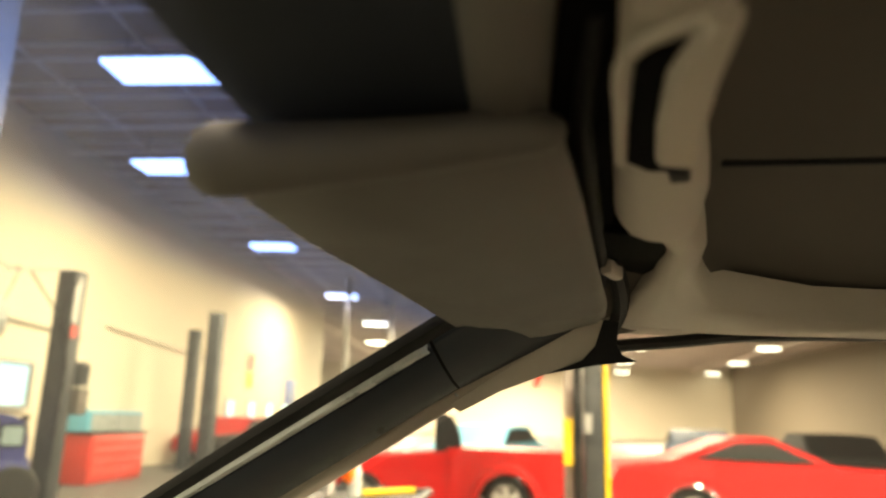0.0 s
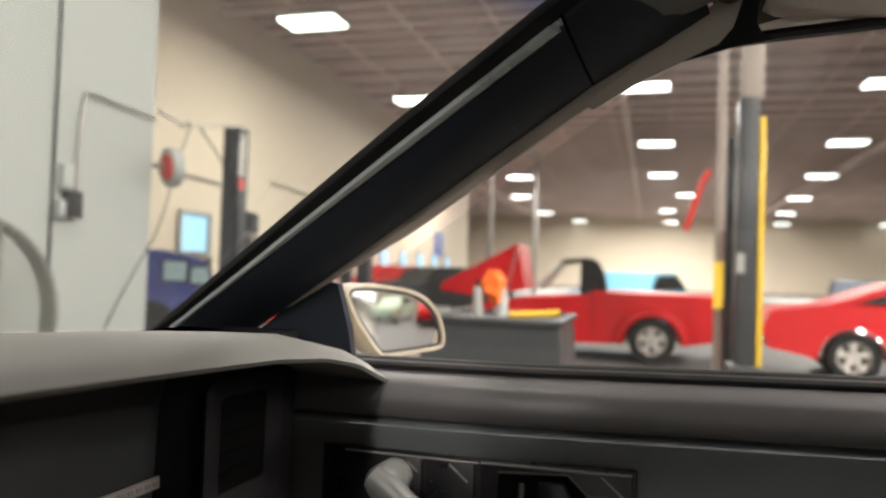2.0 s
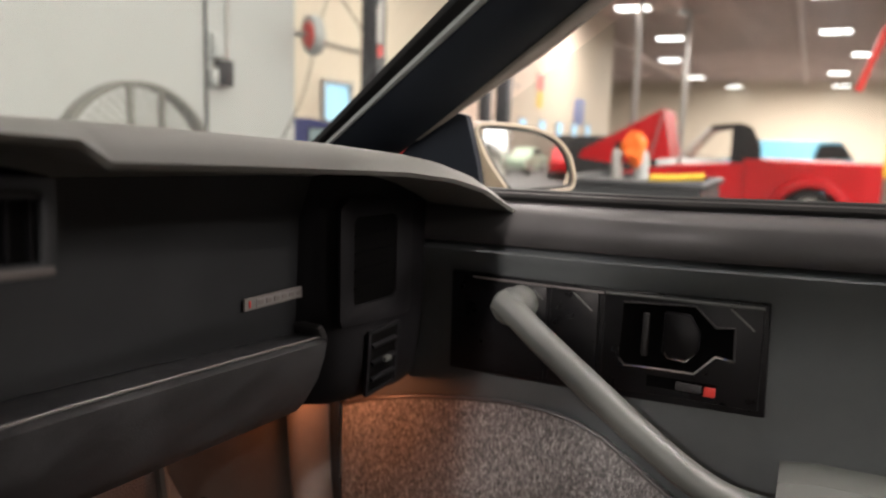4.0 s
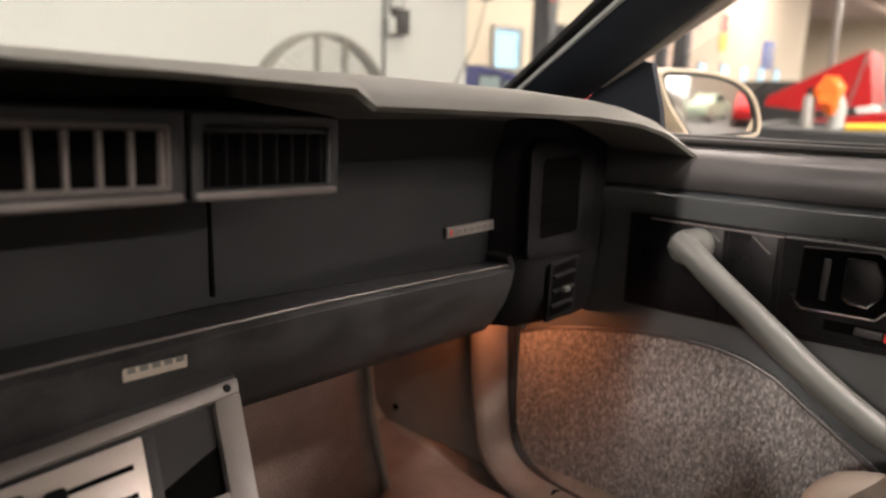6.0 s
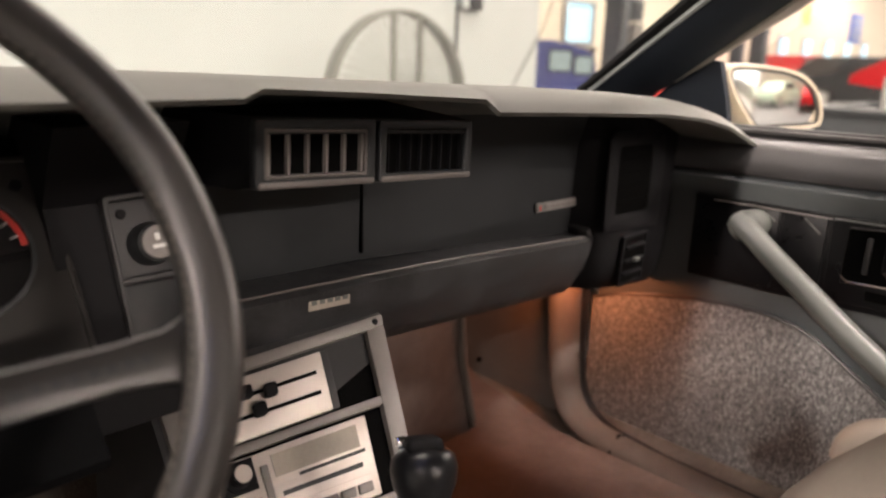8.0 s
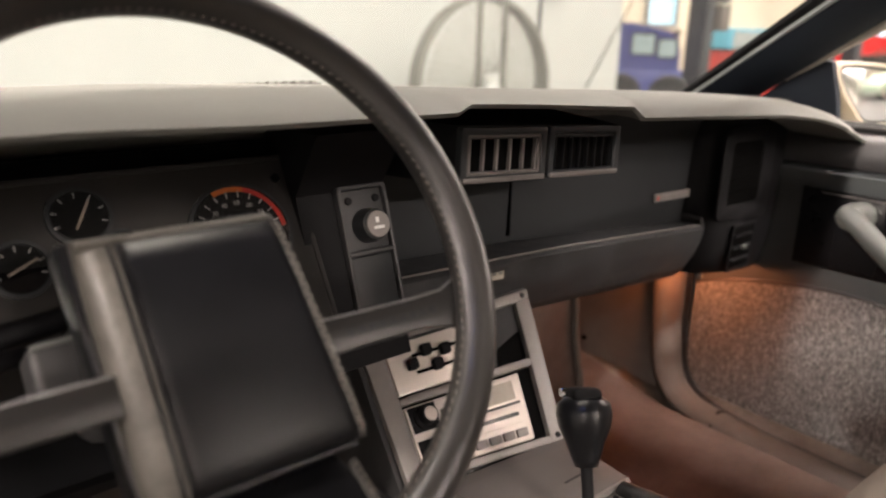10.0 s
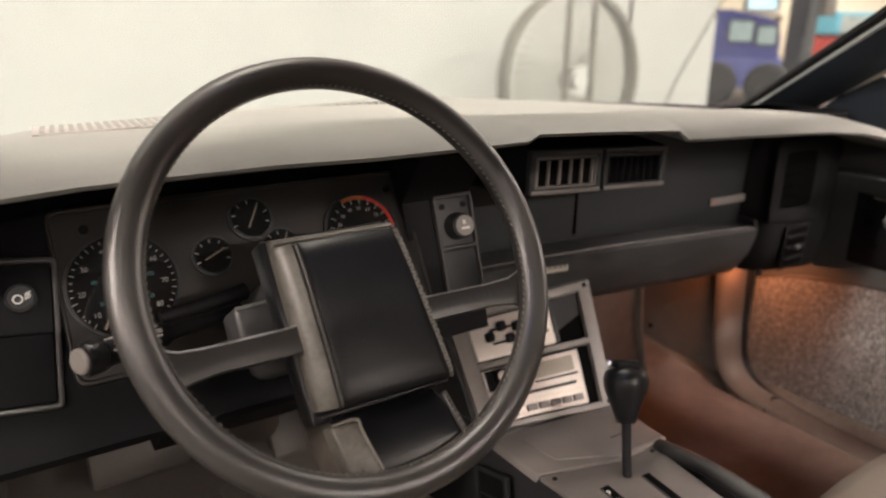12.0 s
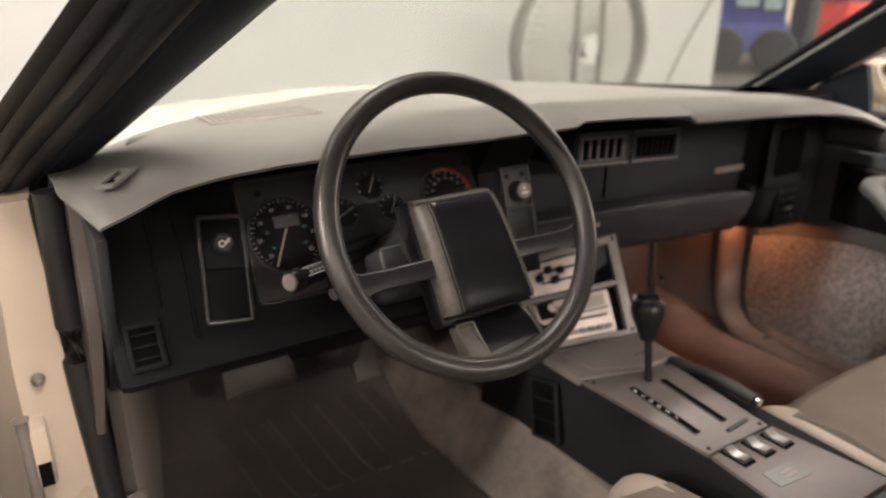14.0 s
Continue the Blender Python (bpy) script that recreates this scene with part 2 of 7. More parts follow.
def bevel_all(bm, width, segments=2, angle=30):
    if width > 0:
        edges = [e for e in bm.edges if len(e.link_faces) == 2 and e.calc_face_angle(0) > radians(angle)]
        bmesh.ops.bevel(bm, geom=edges, offset=width, segments=segments, affect="EDGES", profile=0.5, clamp_overlap=True)
    return bm


def box(w, d, h, m=Matrix(), bevel=0.0, seg=2, bm=None):
    """A box centred on m's origin, with rounded edges."""
    one = bmesh.new()
    bmesh.ops.create_cube(one, size=1)
    bmesh.ops.scale(one, vec=(w, d, h), verts=one.verts)
    bevel_all(one, bevel, seg)
    bmesh.ops.transform(one, matrix=m, verts=one.verts)
    return join(bm, one)


def span(x0, y0, z0, x1, y1, z1, bevel=0.0, seg=2, bm=None):
    return box(x1 - x0, y1 - y0, z1 - z0, Matrix.Translation(((x0 + x1) / 2, (y0 + y1) / 2, (z0 + z1) / 2)), bevel, seg, bm)


def join(bm, one):
    if bm is None:
        return one
    me = bpy.data.meshes.new("joined")
    one.to_mesh(me)
    one.free()
    bm.from_mesh(me)
    bpy.data.meshes.remove(me)
    return bm


def loft(sections, closed=True, caps=True, bm=None, loop=False):
    """Skin through equal lists of points."""
    bm = bm or bmesh.new()
    rows = [[bm.verts.new(p) for p in s] for s in sections]
    n = len(rows[0])
    pairs = list(zip(rows, rows[1:])) + ([(rows[-1], rows[0])] if loop else [])
    for a, b in pairs:
        for i in range(n if closed else n - 1):
            j = (i + 1) % n
            bm.faces.new((a[i], a[j], b[j], b[i]))
    if caps and closed and not loop:
        bm.faces.new(rows[0][::-1])
        bm.faces.new(rows[-1])
    return bm


def prism(poly, m, depth, bevel=0.0, seg=2, bm=None):
    """A flat outline in m's xy plane, drawn out along m's z."""
    one = loft([[(x, y, 0) for x, y in poly], [(x, y, depth) for x, y in poly]])
    bmesh.ops.recalc_face_normals(one, faces=one.faces[:])
    bevel_all(one, bevel, seg)
    bmesh.ops.transform(one, matrix=m, verts=one.verts)
    return join(bm, one)


def smooth_line(points, steps=6, closed=False):
    """Catmull-Rom through the points."""
    pts = [Vector(p) for p in points]
    out, n = [], len(pts)
    for i in range(n if closed else n - 1):
        p0 = pts[i - 1] if i or closed else pts[0]
        p1, p2 = pts[i], pts[(i + 1) % n]
        p3 = pts[(i + 2) % n] if i + 2 < n or closed else pts[-1]
        for k in range(steps):
            t = k / steps
            out.append(0.5 * (2 * p1 + (p2 - p0) * t + (2 * p0 - 5 * p1 + 4 * p2 - p3) * t * t + (3 * p1 - p0 - 3 * p2 + p3) * t ** 3))
    return out if closed else out + [pts[-1]]


def tube(points, radius, seg=10, closed=False, bm=None, flat=1.0, up=(0, 0, 1)):
    """A round bar along points; radius: one, or one for each point."""
    pts = [Vector(p) for p in points]
    n = len(pts)
    rad = radius if isinstance(radius, (list, tuple)) else [radius] * n
    rows = []
    ref = Vector(up)
    for i, p in enumerate(pts):
        a, b = (pts[i - 1], pts[(i + 1) % n]) if closed else (pts[max(i - 1, 0)], pts[min(i + 1, n - 1)])
        d = (b - a).normalized()
        side = d.cross(ref)
        side = side.normalized() if side.length > 1e-4 else d.orthogonal().normalized()
        over = side.cross(d)
        rows.append([p + rad[i] * (math.cos(q) * side + flat * math.sin(q) * over) for q in (2 * math.pi * k / seg for k in range(seg))])
    return loft(rows, True, not closed, bm, closed)


def lathe(profile, m=Matrix(), seg=24, bm=None):
    """Turned about m's z: profile of (radius, height)."""
    hollow = profile[0][0] > 1e-6 and profile[-1][0] > 1e-6
    one = loft([[(r * math.cos(a), r * math.sin(a), z) for a in (2 * math.pi * k / seg for k in range(seg))] for r, z in profile], True, not hollow, None, hollow)
    bmesh.ops.remove_doubles(one, verts=one.verts, dist=1e-6)
    bmesh.ops.transform(one, matrix=m, verts=one.verts)
    return join(bm, one)


def basis(origin, right, up):
    """A pose with x along right, y along up and z out of the face."""
    r = Vector(right).normalized()
    n = r.cross(Vector(up)).normalized()
    u = n.cross(r)
    m = Matrix((r, u, n)).transposed().to_4x4()
    m.translation = origin
    return m


def on(m, x, y, z=0.0):
    return m @ Matrix.Translation((x, y, z))


def ring(outer, inner, m, depth, bevel=0.0, bm=None):
    """A frame: outer and inner outlines with equal counts, in m's xy plane."""
    secs = [[(x, y, 0) for x, y in outer], [(x, y, depth) for x, y in outer], [(x, y, depth) for x, y in inner], [(x, y, 0) for x, y in inner]]
    one = loft(secs, True, False, None, True)
    bmesh.ops.recalc_face_normals(one, faces=one.faces[:])
    bevel_all(one, bevel, 2)
    bmesh.ops.transform(one, matrix=m, verts=one.verts)
    return join(bm, one)


def rect(x0, y0, x1, y1):
    return [(x0, y0), (x1, y0), (x1, y1), (x0, y1)]


def rrect(x0, y0, x1, y1, r, n=4):
    out = []
    for cx, cy, a in ((x1 - r, y0 + r, -90), (x1 - r, y1 - r, 0), (x0 + r, y1 - r, 90), (x0 + r, y0 + r, 180)):
        out += [(cx + r * math.cos(radians(a + 90 * k / n)), cy + r * math.sin(radians(a + 90 * k / n))) for k in range(n + 1)]
    return out


def circle(cx, cy, r, n=24):
    return [(cx + r * math.cos(2 * math.pi * k / n), cy + r * math.sin(2 * math.pi * k / n)) for k in range(n)]


def lettering(name, text, size, m, material, parent):
    data = bpy.data.curves.new(name, "FONT")
    data.body, data.size, data.align_x, data.align_y, data.extrude = text, size, "CENTER", "CENTER", 0.0002
    data.materials.append(material)
    ob = new(name, data)
    ob.parent = parent
    if parent.data is None:
        ob.matrix_parent_inverse = Matrix.Translation(-parent.location)
    ob.matrix_basis = m
    return ob


# ---- cabin shell ----
def y_at(knots, x):
    """Smooth value along a list of (x, value)."""
    xs, vs = [k[0] for k in knots], [k[1] for k in knots]
    return float(np.interp(x, xs, vs))


def cabin_floor():
    secs = []
    for x, dz in ((-0.80, 0.10), (-0.70, 0.0), (-0.62, 0.0), (-0.22, 0.0), (-0.15, 0.14), (-0.02, 0.16), (0.07, 0.14), (0.16, 0.0), (0.60, 0.0), (0.72, 0.0), (0.82, 0.10)):
        secs.append([(x, -1.7, 0.24 + dz * 0.6), (x, -0.9, 0.21 + dz), (x, -0.2, 0.19 + dz), (x, 0.22, 0.19 + dz), (x, 0.36 if x < 0.1 else 0.44, 0.24 + dz), (x, 0.55 if x < 0.1 else 0.58, 0.48 + dz * 0.6), (x, 0.60, 0.68),
                     (x, 0.64, 0.68), (x, 0.66, 0.10), (x, -1.7, 0.10)])
    ob = part("cabin_floor", loft(secs), CARPET)
    return tagged(ob, "dark tan carpeted car floor with centre tunnel", "floor", kind="structure")


cabin_floor()

# front edge of the roof lining and top of the windshield, from the middle outwards
HEAD_Y = [(0.0, -0.205), (0.2, -0.215), (0.3, -0.24), (0.4, -0.29), (0.5, -0.35), (0.64, -0.43)]
HEAD_Z = [(0.0, 1.185), (0.2, 1.183), (0.4, 1.167), (0.5, 1.152), (0.64, 1.135)]
BASE_Y = [(0.0, 0.64), (0.25, 0.60), (0.45, 0.52), (0.6, 0.41), (0.74, 0.26)]


def headliner():
    secs = []
    for k in range(-12, 13):
        x = k / 12 * 0.62
        yf, zf = y_at(HEAD_Y, abs(x)), y_at(HEAD_Z, abs(x))
        drop = 0.05 * (abs(x) / 0.62) ** 3
        secs.append([(x, yf, zf), (x, yf - 0.02, zf - 0.008), (x, yf - 0.10, zf + 0.012), (x, -0.55, 1.225 - drop), (x, -1.2, 1.225 - drop), (x, -1.36, 1.212 - drop),
                     (x, -1.36, 1.25), (x, -1.2, 1.262), (x, -0.55, 1.262), (x, yf - 0.02, zf + 0.03)])
    ob = part("ceiling", loft(secs), HEAD)
    return tagged(ob, "dark brown cloth roof lining of the car", "ceiling", kind="structure")


headliner()


def header_trim():
    """Black moulded panel along the windshield header, with a tan roll behind it."""
    t = thing("header_trim", "black moulded trim along the windshield header with a tan rolled edge", "trim", (0, -0.25, 1.18), kind="structure")
    secs = []
    for k in range(-10, 11):
        x = k / 10 * 0.48
        yf, zf = y_at(HEAD_Y, abs(x)), y_at(HEAD_Z, abs(x))
        secs.append([(x, yf + 0.006, zf + 0.002), (x, yf + 0.002, zf - 0.006), (x, yf - 0.02, zf - 0.013), (x, yf - 0.075, zf - 0.008), (x, -0.335 - 0.10 * x * x, 1.176 - 0.10 * x * x), (x, -0.335 - 0.10 * x * x, 1.20), (x, yf - 0.02, zf + 0.02)])
    part("panel", loft(secs), PILLAR, t)
    part("rolled_edge", tube([(x, -0.328 - 0.10 * x * x, 1.187 - 0.10 * x * x) for x in np.linspace(-0.48, 0.48, 17)], 0.019, 14), VISOR, t, "taupe rolled edge")
    # solid black strip that paints the shade behind the roll
    part("header_gap_shade", loft([[(x, -0.340 - 0.12 * x * x, 1.184 - 0.10 * x * x), (x, -0.385 - 0.12 * x * x, 1.184 - 0.10 * x * x), (x, -0.385 - 0.12 * x * x, 1.19 - 0.10 * x * x), (x, -0.340 - 0.12 * x * x, 1.19 - 0.10 * x * x)] for x in np.linspace(-0.44, 0.44, 13)]), VOID, t, "black strip for the shade behind the header roll")


header_trim()


def windshield():
    secs = []
    for k in range(-14, 15):
        f = k / 14
        xb, xt = f * 0.765, f * 0.525
        yb, zb = y_at(BASE_Y, abs(xb)) + 0.02, 0.79
        yt, zt = y_at(HEAD_Y, abs(xt)) + 0.012, y_at(HEAD_Z, abs(xt)) + 0.012
        secs.append([(xb + (xt - xb) * q, yb + (yt - yb) * q, zb + (zt - zb) * q + 0.03 * math.sin(math.pi * q)) for q in (0, 0.25, 0.5, 0.75, 1)])
    ob = part("window_front", loft(secs, False, False), SHIELD)
    ob.visible_shadow = False
    return tagged(ob, "raked windshield glass with blue tinted upper band", "windshield", kind="structure")


windshield()


def side_shell():
    """Low rear side walls and rear panel that close the cabin behind the camera, under the big hatch glass."""
    for side, name in ((1, "wall_right"), (-1, "wall_left")):
        bm = loft([[(side * 0.80, y, 0.12), (side * 0.80, y, 0.84), (side * 0.72, y, 0.86), (side * 0.70, y, 0.12)] for y in (-1.08, -2.3)])
        tagged(part(name, bm, DOORV), "grey vinyl rear quarter panel of the cabin", "wall", kind="structure")
    tagged(part("wall_rear", span(-0.80, -2.36, 0.12, 0.80, -2.305, 0.86), DARK), "dark rear panel of the cabin", "wall", kind="structure")
    tagged(part("rear_deck", span(-0.70, -2.30, 0.30, 0.70, -1.72, 0.40), CARPET), "dark carpeted load floor", "floor", kind="structure")
    g = part("window_hatch", loft([[(x, -1.35, 1.225 - 0.04 * x * x), (x, -2.3, 0.86), (x, -2.3, 0.864), (x, -1.35, 1.229 - 0.04 * x * x)] for x in (-0.66, 0.0, 0.66)]), GLASS)
    g.visible_shadow = False
    tagged(g, "large sloping rear hatch glass", "window", kind="structure")


side_shell()


# ---- a-pillars ----
def pillar(side):
    t = thing("a_pillar", "black moulded windshield pillar trim with grey edge strip" if side > 0 else "black moulded windshield pillar trim", "pillar", (side * 0.74, 0.25, 0.79), "pillars beside the windshield", "structure")

    def edges(z):
        """Glass edge and window edge of the trim at height z."""
        q = (z - 0.80) / 0.35
        return Vector((side * (0.73 - 0.243 * q), 0.26 - 0.615 * q, z)), Vector((side * (0.787 - 0.211 * q), 0.163 - 0.578 * q, z))

    def section(z, spots):
        a, b = edges(z)
        up = (edges(z + 0.1)[0] - a).normalized()
        w = (b - a).normalized()
        n = up.cross(w).normalized()
        if n.x * side > 0:
            n = -n
        return [a + w * (u * (b - a).length) + n * v for u, v in spots]

    def taper(z):
        return min(1.0, max(0.05, (z - 0.82) / 0.12))

    zs = [0.74 + 0.40 * k / 14 for k in range(15)]

    def lo(z):
        """Outer edge of the glass seal, narrower towards the dashboard."""
        return -0.38 + 0.14 * min(1.0, max(0.0, (1.02 - z) / 0.2)) if side > 0 else -0.10

    part("trim", loft([section(z, ((-0.085 if side > 0 else -0.01, 0.0), (-0.06 if side > 0 else 0.005, 0.005), (0.12, 0.011), (0.45, 0.014), (0.74, 0.010), (0.91, 0.002), (0.94, -0.006), (0.85, -0.03), (0.05, -0.03))) for z in zs]), PILLAR, t)
    part("glass_seal", loft([section(z, ((lo(z), -0.004), (lo(z) + 0.02, 0.0), (lo(z) + 0.05, 0.001), (lo(z) * 0.50, 0.001), (lo(z) * 0.48, -0.008), (lo(z), -0.008))) for z in zs]), DARKER, t, "black rubber glass seal")
    part("edge_strip", loft([section(z, ((lo(z) * 0.54, -0.004), (lo(z) * 0.52, 0.002), (lo(z) * 0.46, 0.0048), (lo(z) * 0.36, 0.0054), (-0.06, 0.0030), (-0.05, -0.008), (lo(z) * 0.54, -0.008))) for z in zs[:-2] + [1.1025]]), STRIP if side > 0 else PILLAR, t, "dull grey edge strip" if side > 0 else "")
    if side > 0:
        part("window_garnish", loft([section(z, ((0.90, 0.0), (0.92, 0.006 * taper(z)), (0.94 + 0.07 * taper(z), 0.012 * taper(z)), (0.94 + 0.13 * taper(z), 0.010 * taper(z)), (0.94 + 0.15 * taper(z), -0.002), (0.94 + 0.1 * taper(z), -0.03), (0.915, -0.03))) for z in zs[3:-1]]), RAILT, t, "tan grey garnish along the window")

    def slanted(z, spots):
        """A cut across the pillar that runs higher at the glass than at the window."""
        grow = 1.0 + 0.26 * min(1.0, max(0.0, (z - 1.085) / 0.05))
        return [section(z + 0.019 - 0.028 * u, ((u * (grow if u > 0.3 else 1.0), v),))[0] for u, v in spots]

    rim = -0.21 if side > 0 else -0.06
    part("upper_cap", loft([slanted(z, ((rim, -0.002), (rim + 0.02, 0.0045), (-0.05, 0.0066), (0.12, 0.0116), (0.45, 0.0146), (0.74, 0.0106), (0.91, 0.0026), (0.95, -0.006), (0.85, -0.03), (0.05, -0.03))) for z in (1.085, 1.10, 1.12, 1.14)]), PILLAR, t)
    part("cap_seam", loft([slanted(z, ((rim, 0.0038), (-0.05, 0.0062), (0.12, 0.0114), (0.45, 0.0144), (0.74, 0.0104), (0.91, 0.0024), (0.91, -0.004), (rim, -0.004))) for z in (1.0835, 1.0849)]), VOID, t)
    p = section(1.076, ((1.03, 0.004),))[0]
    part("trim_clip", box(0.006, 0.030, 0.004, Matrix.Translation(p) @ Matrix.Rotation(0.5 * side, 4, "Z") @ Matrix.Rotation(-0.3, 4, "X"), 0.0015), STRIP, t, "small pale trim clip")
    part("trim_screw", lathe([(0.0, 0.0), (0.004, 0.0), (0.0035, 0.0015), (0.0, 0.0015)], Matrix.Translation(section(1.045, ((0.55, 0.0135),))[0]) @ Vector((-side * 0.7, -0.5, -0.4)).to_track_quat("Z", "Y").to_matrix().to_4x4(), 10), GREYDK, t)
    return t


pillar(1)
pillar(-1)


# outer weather strips and frame at the open driver's side
def door_seal():
    t = thing("door_weatherstrip", "folded black rubber weatherstrip along the open doorway", "weatherstrip", (-0.79, 0.1, 0.8))
    line = [(-0.800, 0.205, 0.775), (-0.787, 0.163, 0.80), (-0.757, 0.08, 0.85), (-0.727, -0.002, 0.90), (-0.667, -0.167, 1.0), (-0.607, -0.332, 1.10), (-0.600, -0.42, 1.135), (-0.615, -0.60, 1.165), (-0.625, -1.0, 1.165)]
    path = smooth_line(line, 5)
    for x0, x1, proud in ((0.0, -0.026, 0.012), (-0.024, -0.052, 0.016), (-0.050, -0.074, 0.011), (-0.072, -0.092, 0.006)):
        rows = []
        for k, p in enumerate(path):
            wave = 1 + 0.25 * math.sin(k * 0.55 + x0 * 90)
            rows.append([p + Vector((x0 + (x1 - x0) * u, 0.004 - v * proud * wave - 0.16 * (x0 + (x1 - x0) * u), 0.0)) for u, v in ((0.0, 0.0), (0.12, 0.55), (0.35, 0.95), (0.6, 0.9), (0.85, 0.45), (1.0, 0.0), (0.9, -1.2), (0.1, -1.2))])
        part("rubber_lip", loft(rows), RUBBER, t)
    return t


door_seal()


# ---- dashboard ----
LIP_Y = [(-0.77, 0.052), (-0.741, -0.036), (-0.62, -0.047), (-0.4, -0.047), (-0.11, -0.034), (-0.09, -0.030), (0.134, -0.030), (0.15, -0.036), (0.4, -0.034), (0.64, -0.036), (0.775, -0.032), (0.80, -0.02)]
LIP_Z = [(-0.768, 0.814), (-0.741, 0.793), (-0.708, 0.806), (-0.673, 0.822), (-0.62, 0.832), (-0.55, 0.836), (-0.4, 0.837), (-0.3, 0.833), (-0.112, 0.831), (-0.096, 0.837), (0.0, 0.832), (0.132, 0.8235), (0.146, 0.812),
         (0.28, 0.806), (0.46, 0.797), (0.56, 0.787), (0.64, 0.772), (0.72, 0.748), (0.775, 0.730), (0.79, 0.728)]
TOP_Z = [(-0.768, 0.824), (-0.74, 0.826), (-0.66, 0.848), (-0.55, 0.857), (-0.3, 0.855), (-0.11, 0.849), (0.0, 0.844), (0.14, 0.838), (0.2, 0.836), (0.4, 0.826), (0.55, 0.814), (0.64, 0.796), (0.72, 0.772), (0.775, 0.748), (0.79, 0.743)]


def top_pad(parent):
    xs = sorted({round(-0.768 + 1.553 * k / 78, 4) for k in range(79)} | {-0.761, -0.754, -0.747, -0.741, -0.112, -0.096, 0.132, 0.146})
    secs = []
    for x in xs:
        y0, z0, z1 = y_at(LIP_Y, x), y_at(LIP_Z, x), y_at(TOP_Z, x)
        yb = y_at(BASE_Y, abs(x)) if abs(x) < 0.74 else 0.20
        back = min(0.16, yb - 0.02)
        zc = max(z1, 0.80) if abs(x) < 0.66 else z1
        h = z1 - z0
        secs.append([(x, 0.09, z0 + 0.006), (x, y0 + 0.012, z0 + 0.002), (x, y0 + 0.003, z0), (x, y0, z0 + 0.004), (x, y0 + 0.007, z0 + 0.40 * h), (x, y0 + 0.020, z0 + 0.78 * h), (x, y0 + 0.055, z1),
                     (x, back * 0.6, zc - 0.002), (x, back, zc - 0.009), (x, (back + yb) / 2, zc - 0.020), (x, yb, min(zc - 0.034, 0.804)), (x, yb, 0.76), (x, back, 0.775)])
    pad = part("top_pad", loft(secs), PAD, parent, "dusty grey padded vinyl dash top", 50)
    return pad


def defrost(parent):
    m = basis((-0.4825, 0.240, 0.8425), (1, 0.06, 0), (-0.12, 1, -0.065))
    base = part("defrost_grille", prism([(-0.085, -0.052), (0.078, -0.052), (0.09, 0.052), (-0.073, 0.052)], m, 0.002, 0.0006), GREYPL, parent, "slotted grey defroster grille")
    for k in range(17):
        x = -0.078 + k * 0.0092
        part("slat", prism([(x, -0.045), (x + 0.005, -0.045), (x + 0.018, 0.045), (x + 0.013, 0.045)], on(m, 0, 0, 0.002), 0.0012), PAD, base)
    m2 = basis((-0.12, 0.43, 0.8205), (1, 0, 0), (0, 1, -0.09))
    base = part("defrost_grille", prism([(-0.13, -0.03), (0.13, -0.03), (0.13, 0.03), (-0.13, 0.03)], m2, 0.003, 0.001), GREYDK, parent, "long slotted defroster outlet by the glass")
    for k in range(20):
        part("slat", box(0.006, 0.05, 0.004, on(m2, -0.122 + k * 0.0128, 0, 0.004)), PAD, base)
    # round speaker hump
    part("speaker_grille", prism([(-0.05, -0.02), (0.05, -0.025), (0.06, 0.02), (-0.03, 0.03)], basis((-0.640, 0.190, 0.8335), (1, 0.1, 0.045), (0, 1, -0.03)) @ Matrix.Scale(0.75, 4), 0.004, 0.0015), GREYDK, parent, "flat grey speaker grille")
    # side window outlet in the corner of the pad
    m = basis((-0.713, 0.004, 0.8345), (0.62, 0.72, 0.16), (-0.60, 0.42, -0.12)) @ Matrix.Scale(0.58, 4)
    v = part("side_outlet", ring(rrect(-0.042, -0.021, 0.042, 0.021, 0.006), rrect(-0.030, -0.012, 0.030, 0.012, 0.003), m, 0.007, 0.0015), PAD, parent, "small side window demister outlet")
    part("opening", prism(rect(-0.031, -0.013, 0.031, 0.013), on(m, 0, 0, -0.004), 0.006), VOID, v)
    part("flap", box(0.03, 0.008, 0.003, on(m, 0.006, -0.006, 0.005)), PAD, v)


CU = (0, 0.51, 0.86)  # slanted instrument face


def face(x, z):
    """The pose on the instrument face at x and height z."""
    return basis((x, 0.014 + (z - 0.635) * 0.51 / 0.86, z), (1, 0, 0), CU)


